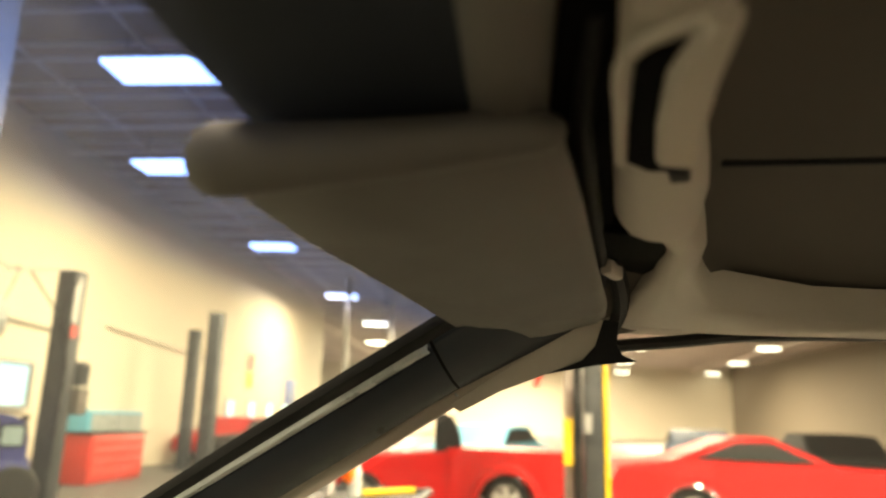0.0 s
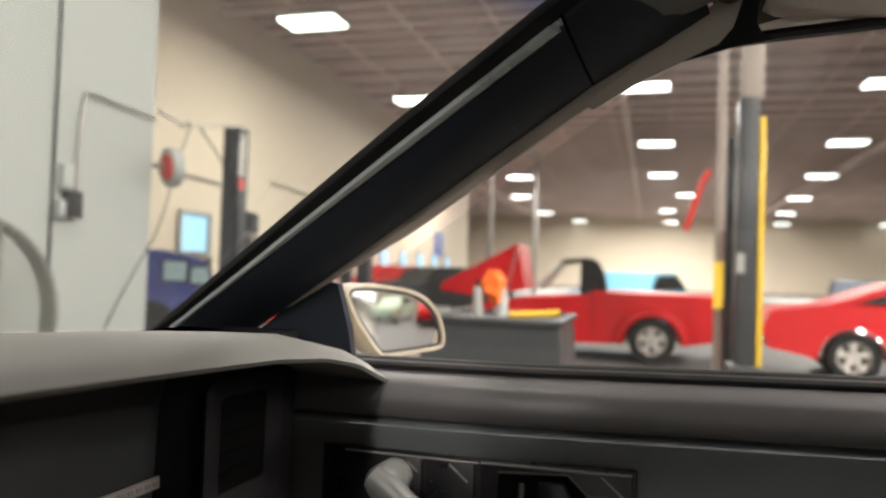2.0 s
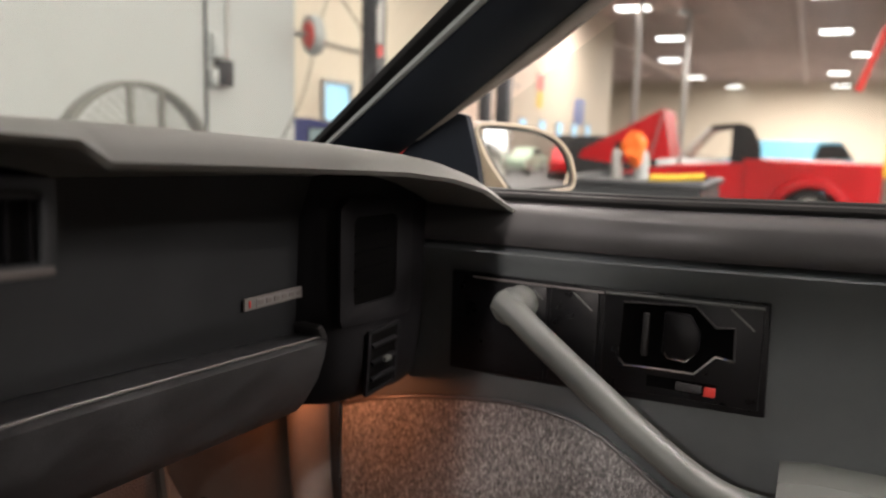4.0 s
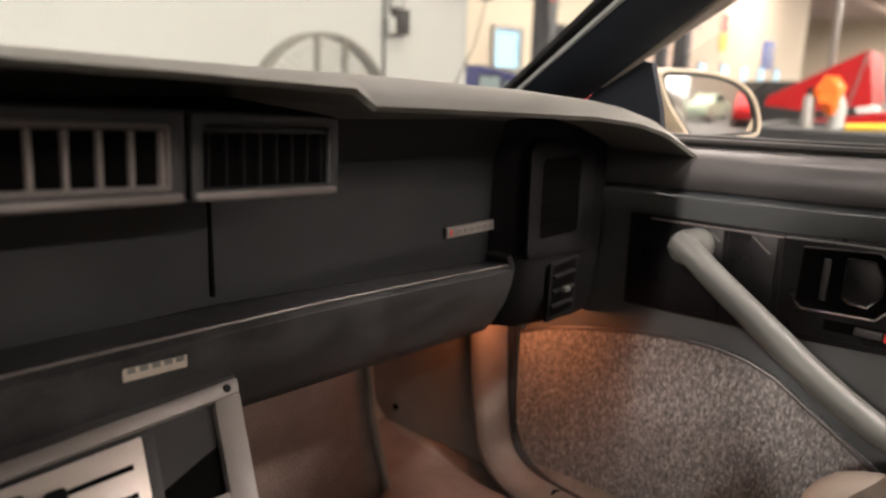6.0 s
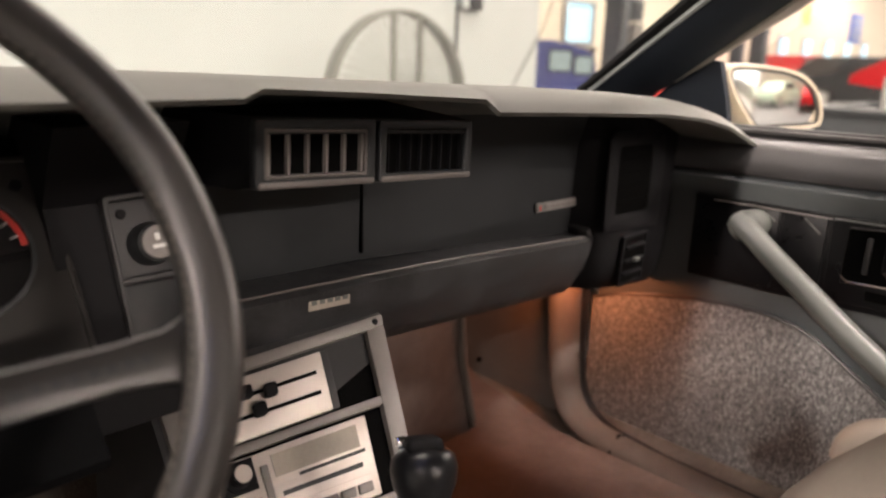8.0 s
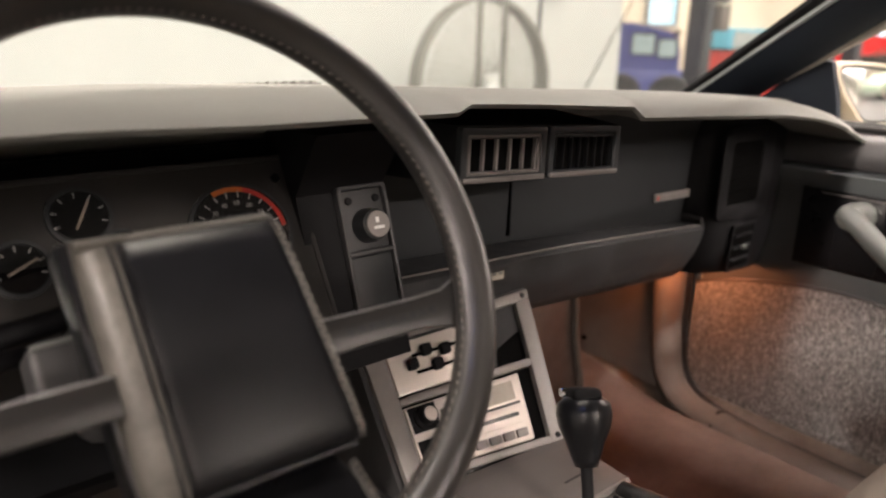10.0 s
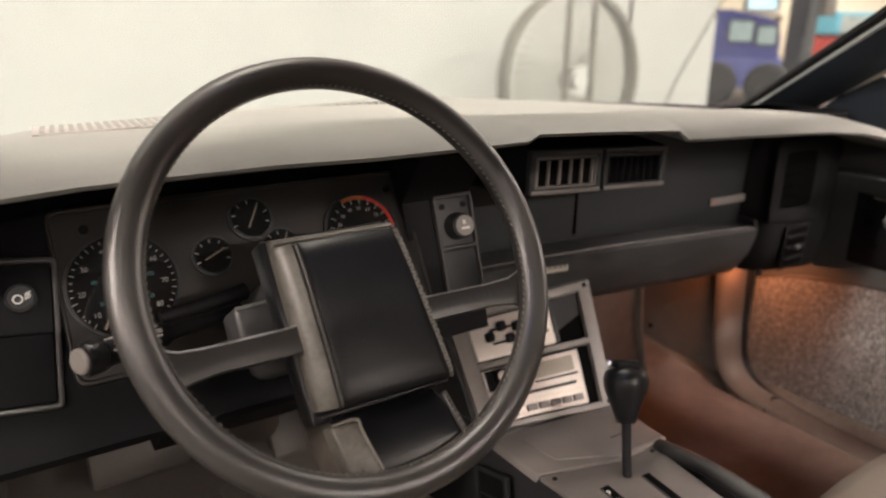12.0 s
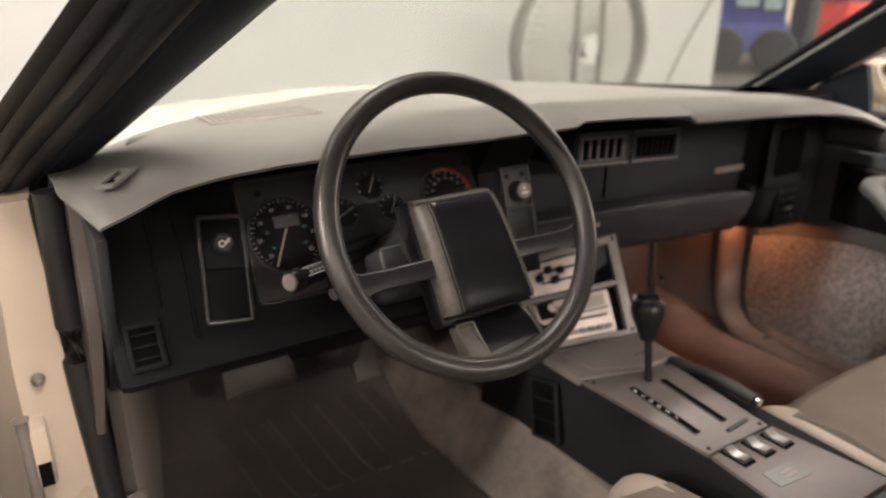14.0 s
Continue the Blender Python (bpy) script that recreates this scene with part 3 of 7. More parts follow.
def dash_structure(t):
    # driver's face, upper and lower body
    secs = []
    for x in (-0.744, -0.735, -0.5, -0.21):
        e = 0.006 if x == -0.744 else 0
        secs.append([(x, 0.118, 0.80 - e), (x, 0.100 + e, 0.776), (x, 0.004 + e, 0.615), (x, -0.012 + e, 0.600), (x, -0.006 + e, 0.590), (x, 0.06, 0.575), (x, 0.16, 0.60), (x, 0.16, 0.80)])
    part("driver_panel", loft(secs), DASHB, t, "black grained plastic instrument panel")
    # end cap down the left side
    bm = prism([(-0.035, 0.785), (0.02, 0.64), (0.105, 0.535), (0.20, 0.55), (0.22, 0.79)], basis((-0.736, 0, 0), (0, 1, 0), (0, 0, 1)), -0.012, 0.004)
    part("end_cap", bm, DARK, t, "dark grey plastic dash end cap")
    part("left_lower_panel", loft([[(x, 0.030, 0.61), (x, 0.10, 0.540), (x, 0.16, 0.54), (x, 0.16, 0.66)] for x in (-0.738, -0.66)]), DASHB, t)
    part("end_trim", loft([[(xo, y + 0.03, z), (xo + 0.003, y, z), (xi - 0.003, y - 0.004, z), (xi, y + 0.002, z), (xi, y + 0.06, z), (xo, y + 0.06, z)] for xo, xi, y, z in ((-0.762, -0.740, 0.072, 0.812), (-0.763, -0.743, 0.058, 0.74), (-0.766, -0.746, 0.052, 0.65), (-0.772, -0.755, 0.062, 0.56), (-0.776, -0.762, 0.075, 0.50))]), MATD, t, "taupe trim along the dash end")
    for x, z0, z1 in ((-0.685, 0.668, 0.80), (-0.60 - 0.052, 0.63, 0.80)):
        part("rib", tube([tuple((face(x, z0) @ Vector((0, 0, 0.002)))), tuple((face(x + 0.006, (z0 + z1) / 2) @ Vector((0, 0, 0.002)))), tuple((face(x, z1) @ Vector((0, 0, 0.002))))], 0.0022, 6), DASHB, t)
    # centre body behind vents and switch panel
    secs = []
    for x in (-0.21, -0.16, -0.119):
        secs.append([(x, 0.03, 0.815), (x, 0.072, 0.755), (x, 0.040, 0.665), (x, 0.02, 0.60), (x, 0.16, 0.57), (x, 0.18, 0.815)])
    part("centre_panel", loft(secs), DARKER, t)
    # passenger face
    secs = []
    for x, yo, zb in ((-0.119, 0.0, 0.645), (0.12, 0.0, 0.638), (0.3, 0.0, 0.624), (0.53, -0.002, 0.603), (0.56, -0.004, 0.60), (0.60, -0.03, 0.595)):
        secs.append([(x, 0.120 + yo, 0.80), (x, 0.136 + yo, 0.74), (x, 0.140 + yo, zb + 0.004), (x, 0.150 + yo, zb - 0.006), (x, 0.24, zb - 0.006), (x, 0.24, 0.79)])
    glove = part("glovebox_door", loft(secs), DARK, t, "black grained glovebox door with thin seam")
    part("seam", span(0.121, 0.1345, 0.65, 0.1235, 0.1415, 0.752), VOID, glove)
    # metal badge on the glovebox, drawn plain
    m = basis((0.476, 0.135, 0.6585), (1, 0.0, -0.02), (0, 0.04, 1))
    b = part("badge", prism(rrect(-0.047, -0.0065, 0.047, 0.0065, 0.002), on(m, 0, 0, 0.001), 0.003, 0.0008), GREYPL, glove, "small silver name badge")
    part("badge_field", box(0.074, 0.0085, 0.0012, on(m, 0.007, 0, 0.0042)), SILVERD, b)
    part("badge_mark", box(0.0025, 0.007, 0.0016, on(m, -0.040, 0, 0.0042)), RED_T, b)
    for k in range(6):
        part("badge_bar", box(0.0080, 0.0050, 0.0014, on(m, -0.024 + k * 0.0125, 0, 0.005)), GREYPL, b)
    # shelf and padded knee bolster
    secs = []
    for q in (0, 0.15, 0.35, 0.55, 0.75, 0.93, 1.0):
        x = -0.20 + q * 0.725
        ye, ze = y_at([(-0.2, 0.080), (0.04, 0.082), (0.21, 0.088), (0.52, 0.102)], x), y_at([(-0.2, 0.655), (0.04, 0.646), (0.21, 0.636), (0.52, 0.610)], x)
        yb, zb = ye + 0.012, y_at([(-0.2, 0.556), (0.11, 0.545), (0.26, 0.530), (0.44, 0.516), (0.52, 0.508)], x)
        secs.append([(x, 0.16, ze - 0.002), (x, ye + 0.012, ze), (x, ye + 0.003, ze - 0.001), (x, ye - 0.003, ze - 0.006), (x, ye + 0.000, ze - 0.024), (x, ye + 0.009, (ze + zb) / 2), (x, ye + 0.026, zb + 0.022), (x, ye + 0.040, zb + 0.005), (x, ye + 0.056, zb), (x, 0.20, zb + 0.004), (x, 0.20, ze - 0.004)])
    bol = part("knee_bolster", loft(secs), BOLSTER, t, "worn black padded knee bolster")
    for xa, xb in ((-0.19, 0.515),):
        pts = [(x, y_at([(-0.2, 0.082), (0.04, 0.084), (0.21, 0.090), (0.52, 0.103)], x), y_at([(-0.2, 0.6555), (0.04, 0.6465), (0.21, 0.6365), (0.52, 0.6105)], x)) for x in np.linspace(xa, xb, 12)]
        part("edge_piping", tube(pts, 0.0014, 6), SHIFTP, bol, "thin pale worn edge of the shelf")
    part("shelf_end", box(0.010, 0.04, 0.024, Matrix.Translation((0.524, 0.122, 0.612)) @ Matrix.Rotation(-0.5, 4, "Y"), 0.004), GREYDK, t)
    m = basis((0.038, 0.0812, 0.6285), (1, 0.02, -0.06), (0, 0.10, 1))
    lab = part("paper_label", box(0.050, 0.013, 0.0015, m, 0.0005), PAPER, t, "small cream label with worn print")
    for k in range(5):
        part("print_bar", box(0.006, 0.004, 0.0012, on(m, -0.019 + k * 0.0095, 0.001, 0.001)), BAR, lab)
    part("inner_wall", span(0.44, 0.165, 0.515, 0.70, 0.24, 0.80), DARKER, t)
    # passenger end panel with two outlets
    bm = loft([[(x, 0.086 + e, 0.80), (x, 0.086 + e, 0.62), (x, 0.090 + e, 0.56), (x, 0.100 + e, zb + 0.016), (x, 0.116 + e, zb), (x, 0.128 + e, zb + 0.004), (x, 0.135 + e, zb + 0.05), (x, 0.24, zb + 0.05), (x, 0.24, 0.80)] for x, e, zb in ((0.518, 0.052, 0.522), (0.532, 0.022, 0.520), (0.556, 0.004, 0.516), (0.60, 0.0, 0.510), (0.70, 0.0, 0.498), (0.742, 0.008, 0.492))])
    # blacker than the glovebox: the shade that hides its step is in the colour
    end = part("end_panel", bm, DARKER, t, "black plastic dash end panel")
    m = basis((0.600, 0.0855, 0.690), (1, 0, 0), (0, 0.0, 1))
    plate = part("vent_plate", ring([(-0.070, -0.070), (0.078, -0.082), (0.084, -0.07), (0.084, 0.052), (0.070, 0.070), (-0.060, 0.074), (-0.075, 0.064), (-0.075, -0.062)], [(-0.046, -0.050), (0.040, -0.052), (0.046, -0.046), (0.046, 0.044), (0.040, 0.050), (-0.042, 0.052), (-0.048, 0.046), (-0.048, -0.044)], m, 0.004, 0.0012), DARKER, end, "black side outlet plate")
    part("mouth", prism(rect(-0.048, -0.052, 0.046, 0.052), on(m, 0, 0, 0.0004), 0.001), VOID, plate)
    for k in range(4):
        part("blade", box(0.088, 0.0022, 0.003, on(m, -0.001, -0.030 + 0.020 * k, 0.002)), VOID, plate)
    m = basis((0.622, 0.087, 0.563), (1, 0, 0), (0, -0.05, 1))
    low = part("air_vent", ring(rect(-0.036, -0.042, 0.036, 0.040), rect(-0.030, -0.037, 0.030, 0.035), on(m, 0, 0, -0.001), 0.004, 0.0008), DARKER, end, "small lower air outlet with pale tab")
    part("mouth", prism(rect(-0.031, -0.038, 0.031, 0.036), on(m, 0, 0, 0.0004), 0.001), VOID, low)
    for k in range(3):
        part("blade", box(0.054, 0.0035, 0.006, on(m, 0, -0.022 + 0.021 * k, 0.003) @ Matrix.Rotation(0.5, 4, "X")), DARKER, low)
    part("tab", box(0.014, 0.006, 0.006, on(m, 0.002, -0.001, 0.007), 0.001), BAR, low, "pale slider tab")
    # lower left outlet
    vent(t, on(face(-0.711, 0.634), 0, 0, 0.002), 0.041, 0.056, 3, False, "black lower left air outlet", DARKER)


def vent(parent, m, w, h, n, upright, label, cloth=DARK):
    """A framed air outlet with blades over a black sheet for its shaded mouth."""
    v = part("air_vent", ring(rrect(-w / 2, -h / 2, w / 2, h / 2, 0.004), rrect(-w / 2 + 0.006, -h / 2 + 0.006, w / 2 - 0.006, h / 2 - 0.006, 0.003), on(m, 0, 0, -0.002), 0.007, 0.0012), cloth, parent, label)
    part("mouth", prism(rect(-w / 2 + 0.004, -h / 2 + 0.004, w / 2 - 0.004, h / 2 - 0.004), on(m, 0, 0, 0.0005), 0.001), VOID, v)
    for k in range(n):
        f = (k + 1) / (n + 1) - 0.5
        part("blade", box(0.002, h - 0.014, 0.006, on(m, f * w, 0, 0.003)) if upright else box(w - 0.014, 0.002, 0.004, on(m, 0, f * h, 0.002)), DARKER, v)
    return v


def centre_vents(t):
    """Two outlets in one pod that stands out under the pad."""
    bm = loft([[(x, -0.014 + e, 0.8155 - 0.055 * x), (x, -0.016 + e, 0.765 - 0.055 * x), (x, 0.004, 0.761 - 0.055 * x), (x, 0.145, 0.757), (x, 0.145, 0.82)] for x, e in ((-0.099, 0.006), (-0.095, 0.0), (0.124, 0.0), (0.128, 0.006))])
    pod = part("vent_pod", bm, DARKER, t, "black plastic pod with two air outlets")
    m = basis((-0.004, -0.016, 0.790), (1, -0.01, -0.055), (0, 0.03, 1))
    for x0, x1, turned in ((-0.095, 0.0125, 0.5), (0.0165, 0.124, 0.06)):
        z0, z1 = -0.025, 0.025
        fr = part("vent_frame", ring(rrect(x0, z0, x1, z1, 0.003), rrect(x0 + 0.0075, z0 + 0.007, x1 - 0.0075, z1 - 0.007, 0.002), on(m, 0, 0, -0.001), 0.009, 0.0014), DARK, pod, "black air outlet frame with worn edges")
        # black sheet in place of the outlet's inner shade
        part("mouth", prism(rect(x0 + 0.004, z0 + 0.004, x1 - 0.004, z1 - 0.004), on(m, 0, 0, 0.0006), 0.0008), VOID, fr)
        part("upper_blade", box(x1 - x0 - 0.016, 0.003, 0.005, on(m, (x0 + x1) / 2, 0.0155, 0.0035)), DARK, fr)
        part("lower_bar", box(x1 - x0 - 0.004, 0.005, 0.006, on(m, (x0 + x1) / 2, -0.0222, 0.007), 0.0015), SHIFTP, fr, "worn pale lower lip")
        if turned > 0.2:
            part("inner_frame", ring(rrect(x0 + 0.0075, z0 + 0.007, x1 - 0.0075, z1 - 0.007, 0.002), rrect(x0 + 0.0102, z0 + 0.0097, x1 - 0.0102, z1 - 0.0097, 0.0015), on(m, 0, 0, 0.001), 0.006, 0.0006), SHIFTP, fr, "pale worn inner frame")
        n = 6 if turned > 0.2 else 8
        for k in range(n):
            x = x0 + 0.012 + (x1 - x0 - 0.024) * k / (n - 1)
            part("blade", box(0.0022 if turned > 0.2 else 0.0014, 0.033, 0.006, on(m, x, -0.001, 0.002) @ Matrix.Rotation(0.06, 4, "Y")), GREYPL if turned > 0.2 else DARKER, fr)


def gauges(t):
    # bezel round the dials
    m = face(-0.38, 0.712)
    bez = part("instrument_bezel", ring(rrect(-0.191, -0.078, 0.182, 0.088, 0.010), rrect(-0.187, -0.073, 0.177, 0.083, 0.008), on(m, 0, 0, -0.004), 0.009, 0.002), BEZEL, t, "black instrument surround")
    part("bezel_field", prism(rrect(-0.188, -0.074, 0.178, 0.084, 0.008), on(m, 0, 0, -0.003), 0.006), BEZEL, bez)
    for sx, sz in ((0.16, 0.066), (-0.16, 0.066), (-0.02, 0.066)):
        part("screw", lathe([(0.0, 0.0), (0.0045, 0.0), (0.004, 0.002), (0.0, 0.0022)], on(m, sx, sz, 0.003), 12), DARKER, bez)
    # speedometer
    c = face(-0.516, 0.718)
    dial(bez, c, 0.050, "round speedometer with white numerals")
    for k, txt in enumerate(("10", "20", "30", "40", "50", "60", "70", "80")):
        a = radians(222 - k * 37.5)
        lettering("numeral", txt, 0.0068, on(c, 0.0365 * math.cos(a), 0.0365 * math.sin(a), 0.0048), WHITEM, bez)
    for k, txt in enumerate(("20", "40", "60", "80", "100", "120")):
        a = radians(215 - k * 50)
        lettering("numeral", txt, 0.0050, on(c, 0.0255 * math.cos(a), 0.0255 * math.sin(a), 0.0048), TEAL, bez)
    for k in range(33):
        a = radians(228 - k * 8.6)
        part("tick", box(0.0048 if k % 4 == 0 else 0.003, 0.0008, 0.0006, on(c, 0.0448 * math.cos(a), 0.0448 * math.sin(a), 0.0048) @ Matrix.Rotation(a, 4, "Z")), WHITEM, bez)
    part("needle", box(0.052, 0.0022, 0.0015, on(c, -0.0113, -0.0158, 0.008) @ Matrix.Rotation(radians(243), 4, "Z"), 0.0006), NEEDLE, bez, "pale orange needle")
    part("trip_window", box(0.034, 0.016, 0.0008, on(c, 0.004, 0.018, 0.0046)), SHIFTP, bez, "pale odometer window")
    # small dials
    for x, z, r, kind in ((-0.384, 0.758, 0.0225, 0), (-0.430, 0.730, 0.0205, 1), (-0.359, 0.728, 0.0205, 0)):
        g = face(x, z)
        dial(bez, g, r, "small round gauge with white marks")
        for k in range(7):
            a = radians(200 - k * 36)
            part("tick", box(0.004, 0.0009, 0.0006, on(g, (r - 0.005) * math.cos(a), (r - 0.005) * math.sin(a), 0.0048) @ Matrix.Rotation(a, 4, "Z")), WHITEM, bez)
        part("needle", box(r * 1.1, 0.0018, 0.0012, on(g, 0.002, 0.001, 0.007) @ Matrix.Rotation(radians(25 if kind else 60), 4, "Z")), NEEDLE, bez)
    # tachometer with a red sector
    c = face(-0.264, 0.730)
    dial(bez, c, 0.044, "round tachometer with orange and red sector")
    for k in range(12):
        a = radians(200 - k * 17)
        part("tick", box(0.0055, 0.001, 0.0006, on(c, 0.035 * math.cos(a), 0.035 * math.sin(a), 0.0048) @ Matrix.Rotation(a, 4, "Z")), WHITEM, bez)
    for k in range(8):
        a = radians(205 - k * 24)
        lettering("numeral", str(k * 10), 0.0056, on(c, 0.027 * math.cos(a), 0.027 * math.sin(a), 0.0048), WHITEM, bez)
    for k in range(14):
        a = radians(110 - k * 8)
        part("sector", box(0.0042, 0.0056, 0.0006, on(c, 0.0395 * math.cos(a), 0.0395 * math.sin(a), 0.0046) @ Matrix.Rotation(a, 4, "Z")), ORANGE if k < 5 else RED_T, bez)


def dial(parent, m, r, label):
    g = part("gauge", lathe([(0.0, 0.0), (r - 0.002, 0.0), (r - 0.002, 0.004), (0.0, 0.0042)], on(m, 0, 0, 0.0), 36), DARKER, parent, label)
    part("gauge_ring", lathe([(r - 0.002, 0.0), (r + 0.0015, 0.0), (r + 0.001, 0.0065), (r - 0.002, 0.007)], m, 36), DARK, g)
    part("lens", lathe([(0.0, 0.0095), (r - 0.003, 0.0095), (r - 0.003, 0.009), (0.0, 0.009)], m, 36), DIALG, g)


def switch_panels(t):
    # headlamp switch
    m = face(-0.602, 0.694) @ Matrix.Rotation(radians(-7), 4, "Z")
    fr = part("headlamp_switch_panel", ring(rrect(-0.030, -0.068, 0.028, 0.068, 0.006), rrect(-0.025, -0.063, 0.023, 0.063, 0.004), on(m, 0, 0, -0.002), 0.011, 0.0018), GREYDK, t, "dark grey framed switch panel")
    part("upper_plate", box(0.046, 0.062, 0.004, on(m, -0.001, 0.031, 0.003), 0.001), DASHB, fr)
    part("lower_plate", box(0.046, 0.060, 0.004, on(m, -0.001, -0.032, 0.003), 0.001), DASHB, fr)
    part("worn_edge", box(0.052, 0.003, 0.003, on(m, -0.001, -0.0655, 0.0085), 0.001), BAR, fr)
    k = part("knob", lathe([(0.0, 0.0), (0.013, 0.0), (0.0125, 0.012), (0.010, 0.0145), (0.0, 0.015)], on(m, -0.002, 0.030, 0.005), 20), DARK, fr, "round black headlamp knob with lamp symbol")
    part("lamp_symbol", ring(circle(0, 0, 0.0042, 14), circle(0, 0, 0.0030, 14), on(m, -0.004, 0.028, 0.0195), 0.0012), WHITEM, k)
    for i in range(4):
        part("lamp_ray", box(0.0052, 0.0007, 0.001, on(m, 0.0035, 0.0335 - i * 0.0016, 0.0202) @ Matrix.Rotation(0.5, 4, "Z")), WHITEM, k)
    # wiper switch
    m = basis((-0.146, 0.058, 0.716), (1, 0, 0), (0, 0.32, 1))
    fr = part("wiper_switch_panel", ring(rrect(-0.027, -0.085, 0.027, 0.045, 0.004), rrect(-0.023, -0.081, 0.023, 0.041, 0.003), on(m, 0, 0, -0.004), 0.012, 0.0016), GREYDK, t, "dark grey framed wiper switch panel")
    part("upper_plate", box(0.045, 0.056, 0.004, on(m, 0, 0.012, 0.002), 0.001), GREYDK, fr)
    part("divider", box(0.050, 0.004, 0.006, on(m, 0, -0.0185, 0.006), 0.001), GREYDK, fr)
    part("lower_plate", box(0.045, 0.058, 0.004, on(m, 0, -0.051, 0.002), 0.001), DARK, fr)
    for sx in (-0.015, 0.015):
        part("screw", lathe([(0.0, 0.0), (0.004, 0.0), (0.0035, 0.002), (0.0, 0.002)], on(m, sx, 0.031, 0.004), 10), DARKER, fr)
    k = part("knob", lathe([(0.0, 0.0), (0.0165, 0.0), (0.0165, 0.006), (0.0145, 0.017), (0.012, 0.019), (0.0, 0.0195)], on(m, 0.001, 0.006, 0.004), 22), DARK, fr, "round wiper knob with white mark")
    part("knob_face", lathe([(0.0, 0.0), (0.0125, 0.0), (0.012, 0.001), (0.0, 0.001)], on(m, 0.001, 0.006, 0.0232), 22), GREYPL, k)
    part("knob_mark", box(0.0035, 0.005, 0.0008, on(m, 0.0, 0.010, 0.0246)), WHITEM, k)
    part("knob_print", box(0.011, 0.0028, 0.0008, on(m, 0.001, 0.003, 0.0246)), WHITEM, k)


dash = thing("dashboard", "black and grey car dashboard with vents and dials", "dashboard", (0, 0.3, 0.55))
top_pad(dash)
defrost(dash)
dash_structure(dash)
centre_vents(dash)
gauges(dash)
switch_panels(dash)


# ---- steering wheel and column ----
def steering_wheel():
    t = thing("steering_wheel", "black leather steering wheel with rectangular stitched hub pad", "steering wheel", (-0.373, -0.145, 0.773))
    m = basis((-0.373, -0.145, 0.773), (1, 0, 0), (0, 0.518, 0.855))
    R = 0.1685
    pts = [m @ Vector((R * math.cos(a), R * math.sin(a), 0)) for a in (2 * math.pi * k / 96 for k in range(96))]
    normal = m.to_3x3() @ Vector((0, 0, 1))
    rim = part("rim", tube(pts, 0.0132, 16, True, up=normal), RIM, t, "black leather rim with inner stitching", 80)
    for k in range(168):
        a = 2 * math.pi * k / 168
        p = on(m, (R - 0.0126) * math.cos(a), (R - 0.0126) * math.sin(a), 0.004) @ Matrix.Rotation(a + 0.5, 4, "Z")
        if k == 0:
            stitch = box(0.0011, 0.0038, 0.0013, Matrix())
            me = bpy.data.meshes.new("stitch")
            stitch.to_mesh(me)
            stitch.free()
            me.materials.append(THREAD)
        s = new("stitch", me)
        s.parent = rim
        s.matrix_basis = p
    # flat metal spokes that flare into the rim
    for side in (-1, 1):
        poly = [(0.030, -0.054), (0.120, -0.0545), (0.142, -0.0575), (0.157, -0.066), (0.1615, -0.060), (0.1635, -0.033), (0.1615, -0.022), (0.155, -0.0285), (0.142, -0.0335), (0.120, -0.0345), (0.030, -0.0335)]
        poly = [(side * x, y) for x, y in poly]
        sp = part("spoke", prism(poly, on(m, 0, 0, -0.010), 0.005, 0.0012), SPOKE, t, "dark satin flat spoke", 25)
        part("spoke_edge", tube([m @ Vector((side * x, y, -0.0055)) for x, y in ((0.048, -0.0337), (0.12, -0.0347), (0.142, -0.0337), (0.155, -0.0287))], 0.0008, 6), DULL, sp, "bright worn spoke edge")
        if side > 0:
            for k in range(9):
                part("spoke_mark", box(0.0045, 0.0045, 0.0005, on(m, 0.071 + 0.0075 * k, -0.0445, -0.0049)), DARK, sp)
    # hub: back plate, upper pad, lower pad, in the wheel's own plane
    def placed(bm, bevel=0.0):
        bmesh.ops.recalc_face_normals(bm, faces=bm.faces[:])
        bevel_all(bm, bevel, 2)
        bmesh.ops.transform(bm, matrix=m, verts=bm.verts)
        return bm

    part("hub_back", placed(loft([[(-0.066, 0.038, z), (0.046, 0.040, z), (0.056, -0.106, z), (-0.058, -0.110, z)] for z in (-0.045, -0.019)]), 0.003), LEATHER, t)
    # cushion with a bowed front, from the upper edge downwards: v, left, right, height
    rows = ((0.0300, -0.0405, 0.0400, -0.0035), (0.0275, -0.0405, 0.0402, 0.0010), (0.015, -0.0402, 0.0415, 0.0040), (-0.01, -0.0396, 0.0440, 0.0064), (-0.045, -0.0385, 0.0475, 0.0074), (-0.080, -0.0373, 0.0515, 0.0072), (-0.096, -0.0367, 0.0535, 0.0064), (-0.1010, -0.0365, 0.0540, 0.0040), (-0.1030, -0.0365, 0.0540, -0.006))
    secs = []
    for v, xl, xr, z in rows:
        secs.append([(xl - 0.018, v, -0.019), (xl - 0.002, v, z - 0.0025), (xl + 0.001, v, z - 0.0004), (xl + 0.006, v, z), ((xl + xr) / 2, v, z + 0.0008), (xr - 0.006, v, z), (xr - 0.001, v, z - 0.0006), (xr + 0.002, v, z - 0.004), (xr + 0.003, v, -0.019)])
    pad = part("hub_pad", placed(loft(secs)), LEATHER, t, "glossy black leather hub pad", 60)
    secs = []
